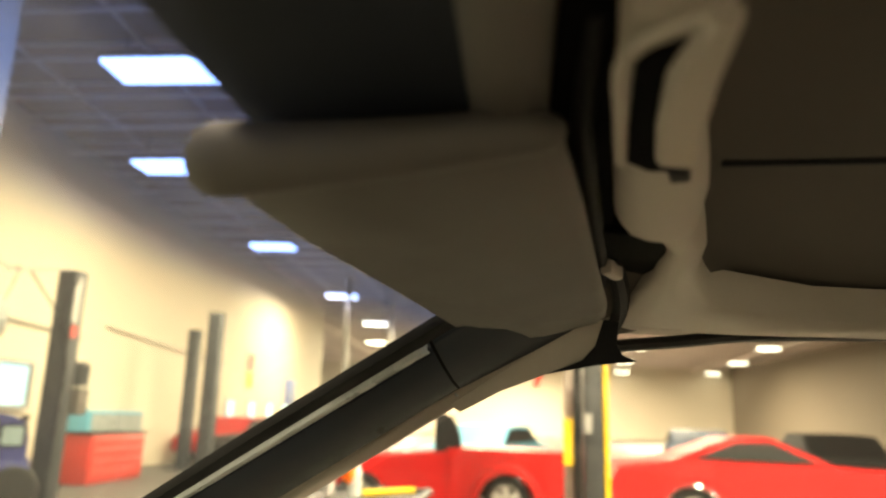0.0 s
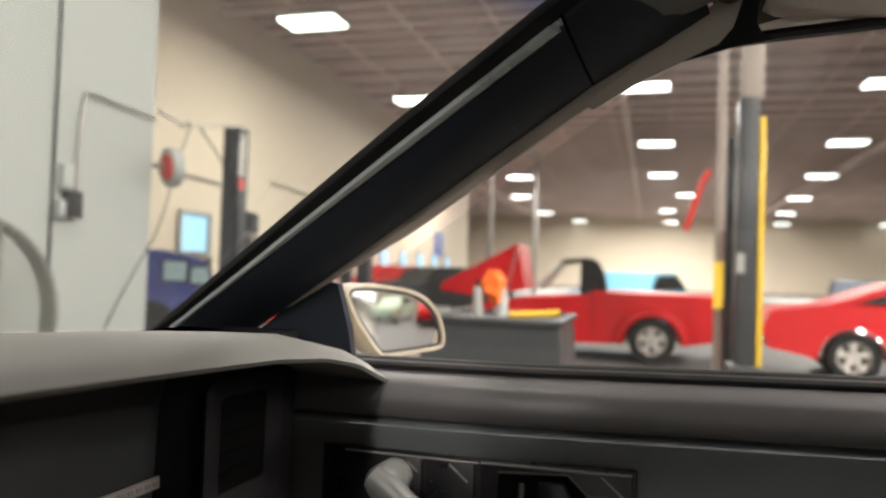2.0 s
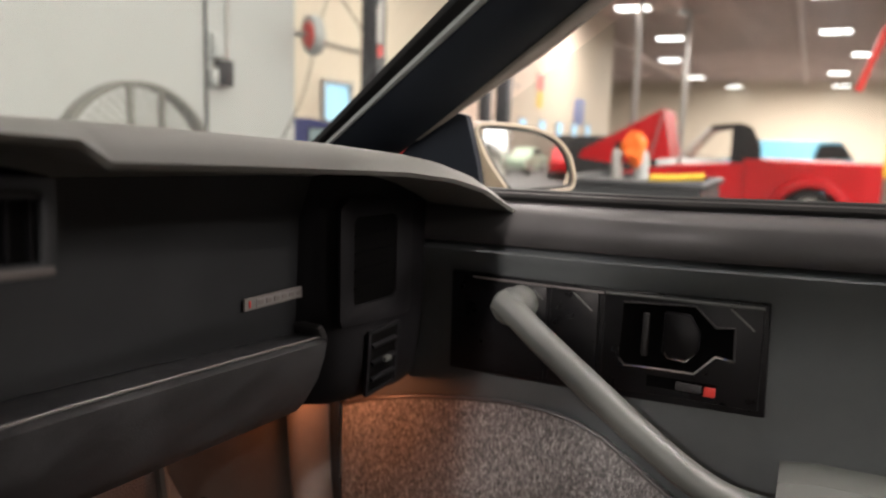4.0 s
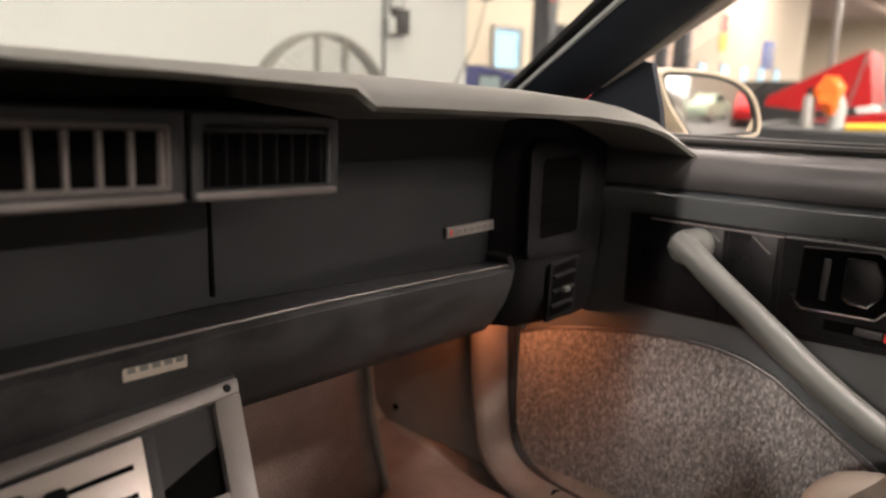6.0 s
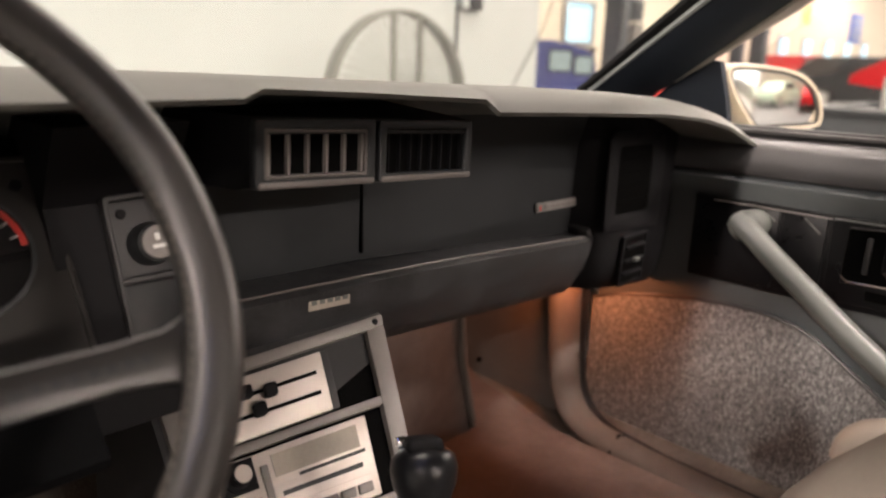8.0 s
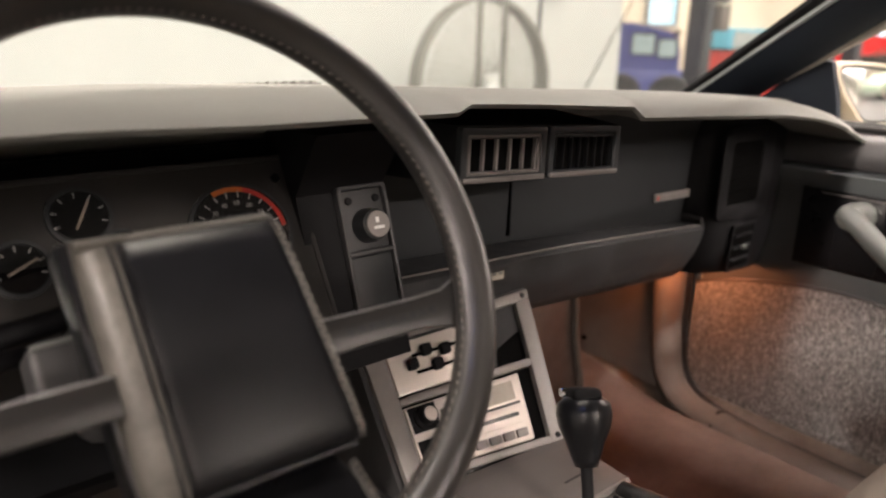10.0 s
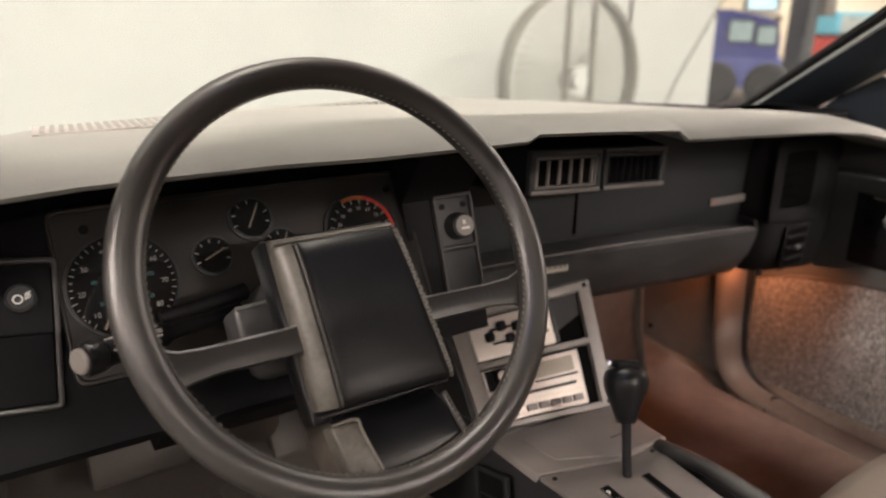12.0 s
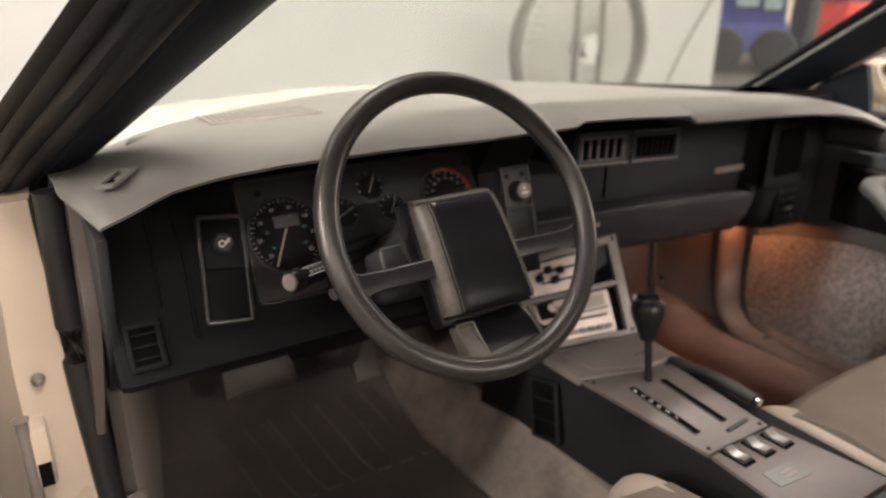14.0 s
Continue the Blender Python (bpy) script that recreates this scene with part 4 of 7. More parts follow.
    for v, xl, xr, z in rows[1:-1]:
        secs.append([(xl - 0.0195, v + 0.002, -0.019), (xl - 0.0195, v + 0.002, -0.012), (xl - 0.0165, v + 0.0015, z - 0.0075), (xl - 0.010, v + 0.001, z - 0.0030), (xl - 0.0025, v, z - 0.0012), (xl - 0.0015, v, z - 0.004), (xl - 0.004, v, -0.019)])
    part("side_panel", placed(loft(secs)), HUBSIDE, pad, "paler leather side of the pad", 60)
    part("top_panel", placed(loft([[(x, 0.0358, -0.019), (x, 0.0355, -0.0105), (x, 0.0338, -0.0056), (x, 0.0305, -0.0020), (x, 0.0290, -0.004), (x, 0.0290, -0.019)] for x in (-0.060, -0.045, -0.02, 0.02, 0.038, 0.0425)]), 0.0), HUBSIDE, pad, "pale upper edge of the pad", 60)
    for off, up, cloth in ((-0.0022, -0.0002, LEATHER), (-0.0058, -0.0012, LEATHER)):
        part("seam", tube([m @ Vector((xl + off, v, z + up)) for v, xl, xr, z in rows[1:-1]], 0.0011, 6), cloth, pad)
    part("seam", tube([m @ Vector((xr + 0.0012, v, z - 0.0012)) for v, xl, xr, z in rows[:-1]], 0.0019, 8), RIM, pad, "raised stitched edge of the pad")
    part("foot_seam", tube([m @ Vector((x, -0.1035, -0.003)) for x in (-0.055, -0.03, 0.0, 0.03, 0.054)], 0.0014, 6), LEATHER, pad)
    for k in range(40):
        v = 0.026 - 0.124 * (k + 0.5) / 40
        xl, xr, z = (float(np.interp(-v, [-q[0] for q in rows], [q[i] for q in rows])) for i in (1, 2, 3))
        part("stitch", box(0.0042, 0.0012, 0.0012, on(m, xr + 0.0010, v, z + 0.0008) @ Matrix.Rotation(0.45 if k % 2 else -0.25, 4, "Z")), THREAD, pad, smooth=0)
        part("stitch", box(0.0009, 0.0022, 0.0009, on(m, xl - 0.0040, v, z + 0.0002)), THREAD, pad, smooth=0)
    # step between the pads, and the lower pad
    low = part("lower_pad", placed(loft([[(-0.046, -0.106, -0.024), (-0.046, -0.106, -0.016), (0.046, -0.106, -0.016), (0.046, -0.106, -0.024)], [(-0.044, -0.125, -0.024), (-0.044, -0.125, -0.006), (0.050, -0.122, -0.006), (0.050, -0.122, -0.024)],
                                         [(-0.038, -0.150, -0.020), (-0.038, -0.150, -0.003), (0.066, -0.140, -0.003), (0.066, -0.140, -0.020)], [(-0.034, -0.164, -0.016), (-0.034, -0.164, -0.003), (0.084, -0.146, -0.003), (0.084, -0.146, -0.016)]]), 0.003), LEATHER, t, "black leather lower pad")
    part("side_panel", placed(loft([[(-0.053, -0.113, -0.020), (-0.050, -0.113, -0.006), (-0.030, -0.113, -0.002), (-0.030, -0.113, -0.02)], [(-0.046, -0.158, -0.020), (-0.042, -0.158, -0.004), (-0.020, -0.158, -0.001), (-0.020, -0.158, -0.02)]]), 0.002), HUBSIDE, low, "paler leather side of the pad")
    pts = [m @ Vector(p) for p in ((-0.050, -0.112, -0.004), (-0.031, -0.112, -0.0005), (-0.0285, -0.122, 0.0), (-0.019, -0.158, 0.0005))]
    part("seam", tube(smooth_line(pts, 5), 0.0012, 6), THREAD, low)
    pts = [m @ Vector(p) for p in ((0.049, -0.112, -0.006), (0.051, -0.126, -0.002), (0.055, -0.144, 0.0), (0.064, -0.153, 0.001), (0.082, -0.142, 0.002), (0.098, -0.128, 0.001))]
    part("seam", tube(smooth_line(pts, 6), 0.0026, 8), RIM, low, "twin stitched seam")
    for k, p in enumerate(smooth_line(pts, 4)[1:-1]):
        part("stitch", box(0.0034, 0.0010, 0.0010, Matrix.Translation(p) @ m.to_3x3().to_4x4() @ Matrix.Translation((0, 0, 0.0026)) @ Matrix.Rotation(0.3, 4, "Z")), THREAD, low, smooth=0)
    return t


steering_wheel()


def column():
    t = thing("steering_column", "dark grey steering column with stalks", "steering column", (-0.38, 0.0, 0.68))
    n = Vector((0, -0.855, 0.518))
    c = Vector((-0.378, -0.145, 0.772))
    m = basis(c, (1, 0, 0), (0, 0.518, 0.855))
    part("shroud", box(0.085, 0.085, 0.16, on(m, 0, -0.015, -0.165), 0.018, 3), GREYDK, t, "dark grey plastic column shroud")
    part("collar", lathe([(0.0, -0.10), (0.046, -0.10), (0.046, -0.07), (0.040, -0.046), (0.0, -0.046)], m, 28), DARK, t)
    part("side_box", box(0.05, 0.050, 0.05, on(m, -0.050, -0.022, -0.105), 0.006, 3), GREYDK, t, "worn grey switch housing")
    part("worn_edge", tube([m @ Vector((-0.073, -0.0, -0.081)), m @ Vector((-0.03, 0.002, -0.081))], 0.0018, 6), BAR, t)
    tip = Vector((-0.571, -0.097, 0.7235))
    root = Vector((-0.430, -0.011, 0.702))
    d = (tip - root).normalized()
    st = part("turn_stalk", tube([root, root.lerp(tip, 0.50), root.lerp(tip, 0.55), root.lerp(tip, 0.90)], [0.006, 0.0065, 0.0105, 0.0105], 16), DARKER, t, "black turn signal stalk with printed collar")
    part("end_collar", tube([tip - d * 0.016, tip - d * 0.014, tip - d * 0.003, tip], [0.0105, 0.0128, 0.0128, 0.0112], 20), TRIMB, st, "glossy black ribbed collar")
    part("end_button", tube([tip - d * 0.001, tip + d * 0.002, tip + d * 0.0035], [0.0098, 0.0098, 0.0085], 20), SHIFTP, st, "grey end button")
    up = Vector((0.1, -0.55, 0.82)).normalized()
    up = (up - d * up.dot(d)).normalized()
    side = d.cross(up)
    pose_m = Matrix((d, side, up)).transposed().to_4x4()

    def printed(along, turn, long, wide):
        """A white printed bar on the barrel."""
        n = up * math.cos(turn) + side * math.sin(turn)
        return box(long, wide, 0.0008, Matrix.Translation(root.lerp(tip, along) + n * 0.0105) @ pose_m @ Matrix.Rotation(-turn, 4, "X"))

    part("stalk_print", printed(0.74, -0.55, 0.046, 0.0010), WHITEM, st)
    part("stalk_print", printed(0.74, 0.62, 0.046, 0.0010), WHITEM, st)
    for k in range(6):
        part("stalk_print", printed(0.61 + 0.045 * k, -0.18, 0.0048, 0.0034), SILVERD, st)
        part("stalk_print", printed(0.61 + 0.045 * k, 0.30, 0.0044, 0.0016), SILVERD, st)
    part("slider", lathe([(0.0, 0.0), (0.0062, 0.0), (0.0060, 0.014), (0.0045, 0.016), (0.0, 0.016)], Matrix.Translation(root.lerp(tip, 0.82) - up * 0.012 + d * 0.004) @ d.to_track_quat("Z", "Y").to_matrix().to_4x4(), 14), SHIFTP, st, "small grey slider")
    part("hazard_lever", tube([(-0.42, 0.0, 0.715), (-0.475, -0.012, 0.712), (-0.50, -0.014, 0.711)], [0.008, 0.007, 0.006], 10), DARKER, t)
    part("tilt_lever", tube([(-0.42, -0.01, 0.672), (-0.50, -0.045, 0.672)], [0.006, 0.008], 10), GREYDK, t, "grey tilt lever")
    # lower trim round the column
    bm = loft([[(-0.50, 0.01, 0.60), (-0.50, 0.12, 0.50), (-0.50, 0.20, 0.50), (-0.50, 0.20, 0.62)], [(-0.26, 0.01, 0.60), (-0.26, 0.12, 0.50), (-0.26, 0.20, 0.50), (-0.26, 0.20, 0.62)]])
    part("lower_trim", bm, DARKER, t)
    part("steering_shaft", tube([(-0.372, 0.05, 0.60), (-0.330, 0.30, 0.43), (-0.315, 0.36, 0.36), (-0.31, 0.47, 0.30)], [0.030, 0.034, 0.038, 0.040], 14), KICK, t, "pale lower column cover")


column()


# ---- centre console ----
def quad_pose(a, b, c, d):
    """Maps u right and v down (0..1) over four corners: top left, top right, bottom right, bottom left."""
    a, b, c, d = (Vector(p) for p in (a, b, c, d))
    n = (b - a).cross(a - d).normalized()

    def place(u, v, out=0.0):
        return a.lerp(b, u).lerp(d.lerp(c, u), v) + n * out

    return place, n


def panel(place, u0, v0, u1, v1, o0, o1, bevel=0.0):
    """A slab over part of such a quad, from o0 to o1 above it."""
    bm = loft([[place(u, v, o) for u, v in ((u0, v1), (u1, v1), (u1, v0), (u0, v0))] for o in (o0, o1)])
    bmesh.ops.recalc_face_normals(bm, faces=bm.faces[:])
    return bevel_all(bm, bevel, 2)


def console():
    t = thing("center_console", "grey and black plastic centre console with shifter plate", "console", (-0.04, -0.2, 0.22))
    # lower body
    secs = []
    for y, zt, xl, xr in ((0.12, 0.50, -0.150, 0.07), (-0.02, 0.468, -0.142, 0.055), (-0.112, 0.466, -0.1375, 0.048), (-0.135, 0.460, -0.136, 0.046), (-0.33, 0.460, -0.121, 0.046), (-0.478, 0.460, -0.134, 0.046), (-0.80, 0.46, -0.134, 0.05)):
        secs.append([(xl - 0.012, y, 0.2), (xl, y, zt - 0.012), (xl + 0.006, y, zt), (xr - 0.006, y, zt), (xr, y, zt - 0.012), (xr + 0.012, y, 0.2)])
    part("side_body", loft(secs), DARKER, t, "black console side")
    # tower behind the radio
    part("tower", loft([[(-0.148, 0.092, 0.60), (0.112, 0.096, 0.60), (0.112, 0.2, 0.62), (-0.148, 0.2, 0.62)], [(-0.158, -0.026, 0.464), (0.056, -0.040, 0.448), (0.056, 0.2, 0.40), (-0.158, 0.2, 0.40)]]), GREYDK, t)
    place, n = quad_pose((-0.142, 0.088, 0.588), (0.108, 0.092, 0.590), (0.052, -0.032, 0.462), (-0.152, -0.016, 0.478))
    bez = part("radio_surround", panel(place, 0, 0, 1, 0.07, 0.001, 0.010, 0.0015), GREYPL, t, "pale grey radio and heater surround")
    for u0, v0, u1, v1 in ((0, 0.07, 0.10, 1.0), (0.905, 0.07, 1.0, 1.0), (0.10, 0.455, 0.905, 0.505), (0.10, 0.955, 0.905, 1.0)):
        part("frame_bar", panel(place, u0, v0, u1, v1, 0.001, 0.0095, 0.0012), GREYPL, bez)
    part("recess", panel(place, 0.05, 0.05, 0.95, 0.97, 0.0006, 0.0022), VOID, bez)
    for u, v in ((0.955, 0.035), (0.045, 0.035), (0.955, 0.965)):
        p = place(u, v, 0.010)
        part("screw", lathe([(0.0, 0.0), (0.0035, 0.0), (0.003, 0.0014), (0.0, 0.0015)], Matrix.Translation(p) @ n.to_track_quat("Z", "Y").to_matrix().to_4x4(), 10), DARKER, bez)
    # heater controls
    h = part("heater_control", panel(place, 0.105, 0.10, 0.66, 0.44, 0.003, 0.010, 0.0015), SILVER, t, "brushed silver heater control plate")
    for v in (0.20, 0.315):
        part("lever_slot", panel(place, 0.23, v, 0.62, v + 0.022, 0.0098, 0.0106), VOID, h)
    for u, v in ((0.21, 0.27), (0.30, 0.20), (0.34, 0.315), (0.40, 0.23)):
        part("lever_knob", panel(place, u - 0.028, v - 0.04, u + 0.028, v + 0.04, 0.0105, 0.019, 0.003), DARKER, h, "small black lever knob")
    part("side_lip", panel(place, 0.66, 0.10, 0.70, 0.44, 0.003, 0.0075, 0.001), GREYDK, h)
    # radio
    r = part("radio", panel(place, 0.105, 0.525, 0.80, 0.945, 0.003, 0.010, 0.002), SILVER, t, "silver cassette radio with black knobs")
    for v in (0.62, 0.84):
        part("knob_plate", panel(place, 0.115, v - 0.085, 0.265, v + 0.085, 0.0098, 0.0112, 0.0008), DARKER, r, "black square knob surround")
    part("dial_window", panel(place, 0.34, 0.56, 0.74, 0.68, 0.0098, 0.0108), PAPER, r, "pale tuning scale")
    part("balance_slider", panel(place, 0.285, 0.60, 0.315, 0.86, 0.0098, 0.013, 0.001), GREYPL, r)
    part("scale_strip", panel(place, 0.44, 0.695, 0.76, 0.712, 0.0098, 0.0108), GREYDK, r)
    part("tape_door", panel(place, 0.32, 0.72, 0.76, 0.83, 0.0098, 0.0112, 0.0008), SILVER, r)
    part("tape_slot", panel(place, 0.35, 0.76, 0.73, 0.785, 0.0112, 0.0118), GREYDK, r)
    for k in range(5):
        part("preset_button", panel(place, 0.33 + k * 0.088, 0.865, 0.33 + k * 0.088 + 0.07, 0.915, 0.0098, 0.014, 0.001), GREYPL, r)
    for u, v in ((0.19, 0.62), (0.195, 0.84)):
        p = place(u, v, 0.010)
        q = Matrix.Translation(p) @ n.to_track_quat("Z", "Y").to_matrix().to_4x4()
        k = part("radio_knob", lathe([(0.0, 0.0), (0.0125, 0.0), (0.0125, 0.004), (0.0095, 0.006), (0.0090, 0.015), (0.0, 0.0155)], q, 18), DARKER, r, "round black radio knob")
        part("knob_cap", lathe([(0.0, 0.0), (0.0075, 0.0), (0.007, 0.001), (0.0, 0.001)], q @ Matrix.Translation((0, 0, 0.0155)), 16), SILVER, k)
    # ashtray lid
    ash = part("ashtray_panel", prism([(-0.1365, -0.104), (-0.036, -0.132), (0.047, -0.132), (0.053, -0.036), (-0.141, -0.018)], Matrix.Translation((0, 0, 0.445)), 0.0245, 0.002), SHIFTP, t, "brown grey panel under the radio")
    lid = part("ashtray_lid", prism([(-0.102, -0.096), (-0.030, -0.129), (0.034, -0.129), (0.042, -0.050), (-0.112, -0.041)], Matrix.Translation((0, 0, 0.4697)), 0.0026, 0.0012), SHIFTP, ash, "ashtray lid with a finger edge")
    part("lid_edge", box(0.074, 0.0035, 0.008, Matrix.Translation((0.006, -0.1305, 0.4685)), 0.0012), GREYPL, lid, "bright worn front edge")
    part("finger_notch", box(0.030, 0.0022, 0.0010, Matrix.Translation((0.0, -0.098, 0.4724))), GREYDK, lid)
    # shifter plate
    m = Matrix.Translation((0, 0, 0.4605))
    pl = part("shift_plate", prism([(-0.119, -0.325), (0.002, -0.325), (0.022, -0.1335), (-0.034, -0.1335), (-0.1345, -0.1065)], m, 0.007, 0.0015), SHIFTP, t, "brown grey shift quadrant plate")
    for (xa, ya), (xb, yb) in (((-0.086, -0.160), (-0.094, -0.288)), ((-0.030, -0.168), (-0.040, -0.288))):
        part("slot", prism([(xa - 0.005, ya), (xb - 0.005, yb), (xb + 0.005, yb), (xa + 0.005, ya)], on(m, 0, 0, 0.0066), 0.0012), VOID, pl)
        part("slot_rim", tube([(xa - 0.0065, ya, 0.4678), (xb - 0.0065, yb, 0.4678)], 0.0012, 6), GREYDK, pl)
    for k, txt in enumerate("PRND21"):
        lettering("gear_letter", txt, 0.009, Matrix.Translation((-0.0905 - k * 0.0004, -0.172 - k * 0.0155, 0.4696)) @ Matrix.Rotation(radians(-4), 4, "Z"), WHITEM, pl)
    for x, y in ((-0.124, -0.120), (0.012, -0.140), (-0.110, -0.317), (-0.006, -0.317)):
        part("screw", lathe([(0.0, 0.0), (0.0032, 0.0), (0.003, 0.001), (0.0, 0.0012)], Matrix.Translation((x, y, 0.4675)), 10), DARKER, pl)
    part("end_bar", box(0.046, 0.006, 0.004, Matrix.Translation((-0.035, -0.304, 0.4685)) @ Matrix.Rotation(0.08, 4, "Z"), 0.001), GREYDK, pl)
    # window switch plate
    sw = part("switch_plate", prism([(-0.130, -0.475), (0.030, -0.475), (0.006, -0.328), (-0.118, -0.328)], m, 0.006, 0.0015), SHIFTP, t, "brown grey window switch plate")
    for x, y in ((-0.092, -0.347), (-0.053, -0.349), (-0.017, -0.351)):
        w = part("switch_well", box(0.021, 0.038, 0.0015, Matrix.Translation((x, y, 0.4672)) @ Matrix.Rotation(0.05, 4, "Z")), VOID, sw)
        part("window_switch", loft([[(x - 0.0075, y + dy, 0.4675), (x + 0.0075, y + dy, 0.4675), (x + 0.0075, y + dy, z), (x - 0.0075, y + dy, z)] for dy, z in ((0.015, 0.4745), (0.002, 0.4695), (-0.015, 0.4735))]), DULL, sw, "chrome rocker window switch")
    part("maker_plate", prism([(-0.098, -0.412), (-0.042, -0.417), (-0.040, -0.388), (-0.095, -0.385)], on(m, 0, 0, 0.006), 0.001), BAR, sw, "bright label plate with worn print")
    for k in range(2):
        part("print_bar", box(0.022, 0.003, 0.0006, Matrix.Translation((-0.066, -0.397 - 0.008 * k, 0.4678))), GREYPL, sw)
    # storage lid behind the switches
    part("storage_lid", span(-0.12, -0.80, 0.452, 0.06, -0.482, 0.492, 0.014, 3), LEATHER, t, "black padded console lid")
    # outlet on the driver's side of the tower
    m = basis((-0.1535, -0.050, 0.392), (0.06, -1, 0.25), (0.09, 0, 1))
    vent(t, m, 0.062, 0.100, 2, False, "black floor outlet on the console side", DARKER)
    return t


console()


def shifter():
    t = thing("shift_lever", "black automatic shift lever with rounded grip", "shift lever", (-0.035, -0.175, 0.465))
    foot, neck = Vector((-0.0505, -0.160, 0.462)), Vector((-0.0345, -0.136, 0.524))
    part("shaft", tube([foot, foot.lerp(neck, 0.5), neck], [0.0055, 0.0055, 0.0058], 12), DARKER, t, "dark steel shaft")
    d = (neck - foot).normalized()
    m = Matrix.Translation(neck) @ d.to_track_quat("Z", "Y").to_matrix().to_4x4() @ Matrix.Scale(0.95, 4)
    g = part("grip", lathe([(0.0, -0.004), (0.011, -0.004), (0.014, 0.004), (0.0195, 0.020), (0.0255, 0.034), (0.0275, 0.046), (0.0255, 0.056), (0.018, 0.062), (0.0, 0.0635)], m, 28), LEATHER, t, "glossy black pistol grip", 70)
    part("cap", box(0.030, 0.036, 0.014, m @ Matrix.Translation((0, 0.0, 0.064)), 0.006, 3), DARKER, g)
    part("button", box(0.010, 0.014, 0.010, m @ Matrix.Translation((0.016, -0.010, 0.066)), 0.003), CHROME, g, "bright release button")


shifter()


def hand_brake():
    t = thing("parking_brake_lever", "black parking brake lever beside the console", "brake lever", (0.05, -0.3, 0.44))
    pts = smooth_line([(0.028, -0.135, 0.466), (0.031, -0.18, 0.472), (0.032, -0.23, 0.475), (0.031, -0.284, 0.474)], 5)
    part("lever", tube(pts, 0.0115, 12, flat=0.8), RUBBER, t, "black ribbed lever")
    part("release_button", tube([(0.031, -0.283, 0.474), (0.031, -0.291, 0.474)], 0.006, 10), CHROME, t, "chrome button")
    part("bracket", span(0.023, -0.20, 0.455, 0.041, -0.14, 0.468, 0.003), DARKER, t)


hand_brake()


# ---- passenger door ----
def passenger_door():
    t = thing("passenger_door", "closed grey vinyl passenger door with pull bar and carpet", "car door", (0.8, -0.4, 0.14))
    secs = []
    for y, dz in ((0.225, -0.010), (0.10, -0.004), (-0.2, 0.0), (-0.6, 0.012), (-1.05, 0.02)):
        secs.append([(0.775, y, 0.13), (0.757, y, 0.45), (0.752, y, 0.52), (0.750, y, 0.66), (0.738, y, 0.676), (0.736, y, 0.690 + dz), (0.752, y, 0.698 + dz), (0.90, y, 0.70 + dz), (0.93, y, 0.45), (0.90, y, 0.13)])
    part("inner_panel", loft(secs), DOORV, t, "grey grained vinyl door panel")
    secs = []
    for y, dz in ((0.222, -0.012), (0.10, -0.004), (-0.2, 0.0), (-0.6, 0.012), (-1.05, 0.02)):
        secs.append([(0.741, y, 0.7005 + dz), (0.738, y, 0.708 + dz), (0.742, y, 0.738 + dz), (0.752, y, 0.748 + dz), (0.790, y, 0.754 + dz), (0.790, y, 0.70 + dz)])
    part("sill_pad", loft(secs), SILLV, t, "dark padded window sill")
    for x, z, r in ((0.789, 0.760, 0.006), (0.800, 0.764, 0.006)):
        part("sill_seal", tube([(x, y, z + dz) for y, dz in ((0.20, -0.012), (0.10, -0.004), (-0.2, 0.0), (-0.6, 0.012), (-1.05, 0.02))], r, 8), RUBBER, t)
    part("outer_skin", loft([[(0.805, y, 0.752 + dz), (0.86, y, 0.745 + dz), (0.925, y, 0.69), (0.935, y, 0.45), (0.90, y, 0.13), (0.89, y, 0.13), (0.92, y, 0.45), (0.905, y, 0.68)] for y, dz in ((0.225, -0.012), (-0.2, 0.0), (-0.6, 0.012), (-1.05, 0.02))]), WHITEP, t, "off-white painted door skin")
    # side glass
    g = part("side_glass", loft([[(0.797, y0, 0.76), (0.801, y0, 0.76), (0.666, y1, z1), (0.662, y1, z1)] for y0, y1, z1 in ((0.17, -0.38, 1.115), (-0.4, -0.60, 1.15), (-1.0, -1.0, 1.17))], True), GLASS, t, "clear side window glass")
    g.visible_shadow = False
    # carpeted lower part with a curved upper edge
    line = [(0.226, 0.432), (0.17, 0.452), (0.103, 0.468), (0.03, 0.480), (-0.028, 0.486), (-0.085, 0.486), (-0.129, 0.479), (-0.165, 0.465), (-0.189, 0.449), (-0.24, 0.415), (-0.288, 0.382), (-0.34, 0.338), (-0.38, 0.30), (-0.46, 0.20), (-0.50, 0.14)]
    poly = line + [(0.226, 0.14)]
    bm = loft([[(0.742, y, z) for y, z in poly], [(0.79, y, z) for y, z in poly]])
    part("carpet_panel", bevel_all(bm, 0.004, 2, 60), FLECK, t, "speckled grey carpet lower panel")
    part("carpet_piping", tube([(0.743, y, z + 0.002) for y, z in line], 0.0035, 8), SILLV, t, "dark piping round the carpet")
    # black switch plate
    m = basis((0.7505, 0, 0), (0, -1, 0), (0, 0, 1))  # u runs rearwards
    pl = part("trim_plate", prism([(-0.052, 0.522), (0.16, 0.524), (0.345, 0.530), (0.340, 0.662), (0.16, 0.657), (-0.052, 0.657)], m, 0.006, 0.0018), TRIMB, t, "glossy black trim plate")
    part("front_panel", prism([(0.012, 0.53), (0.083, 0.53), (0.083, 0.65), (0.012, 0.65)], on(m, 0, 0, 0.006), 0.004, 0.0014), TRIMB, pl)
    part("middle_panel", prism([(0.088, 0.53), (0.150, 0.53), (0.150, 0.652), (0.088, 0.652)], on(m, 0, 0, 0.006), 0.004, 0.0014), TRIMB, pl)
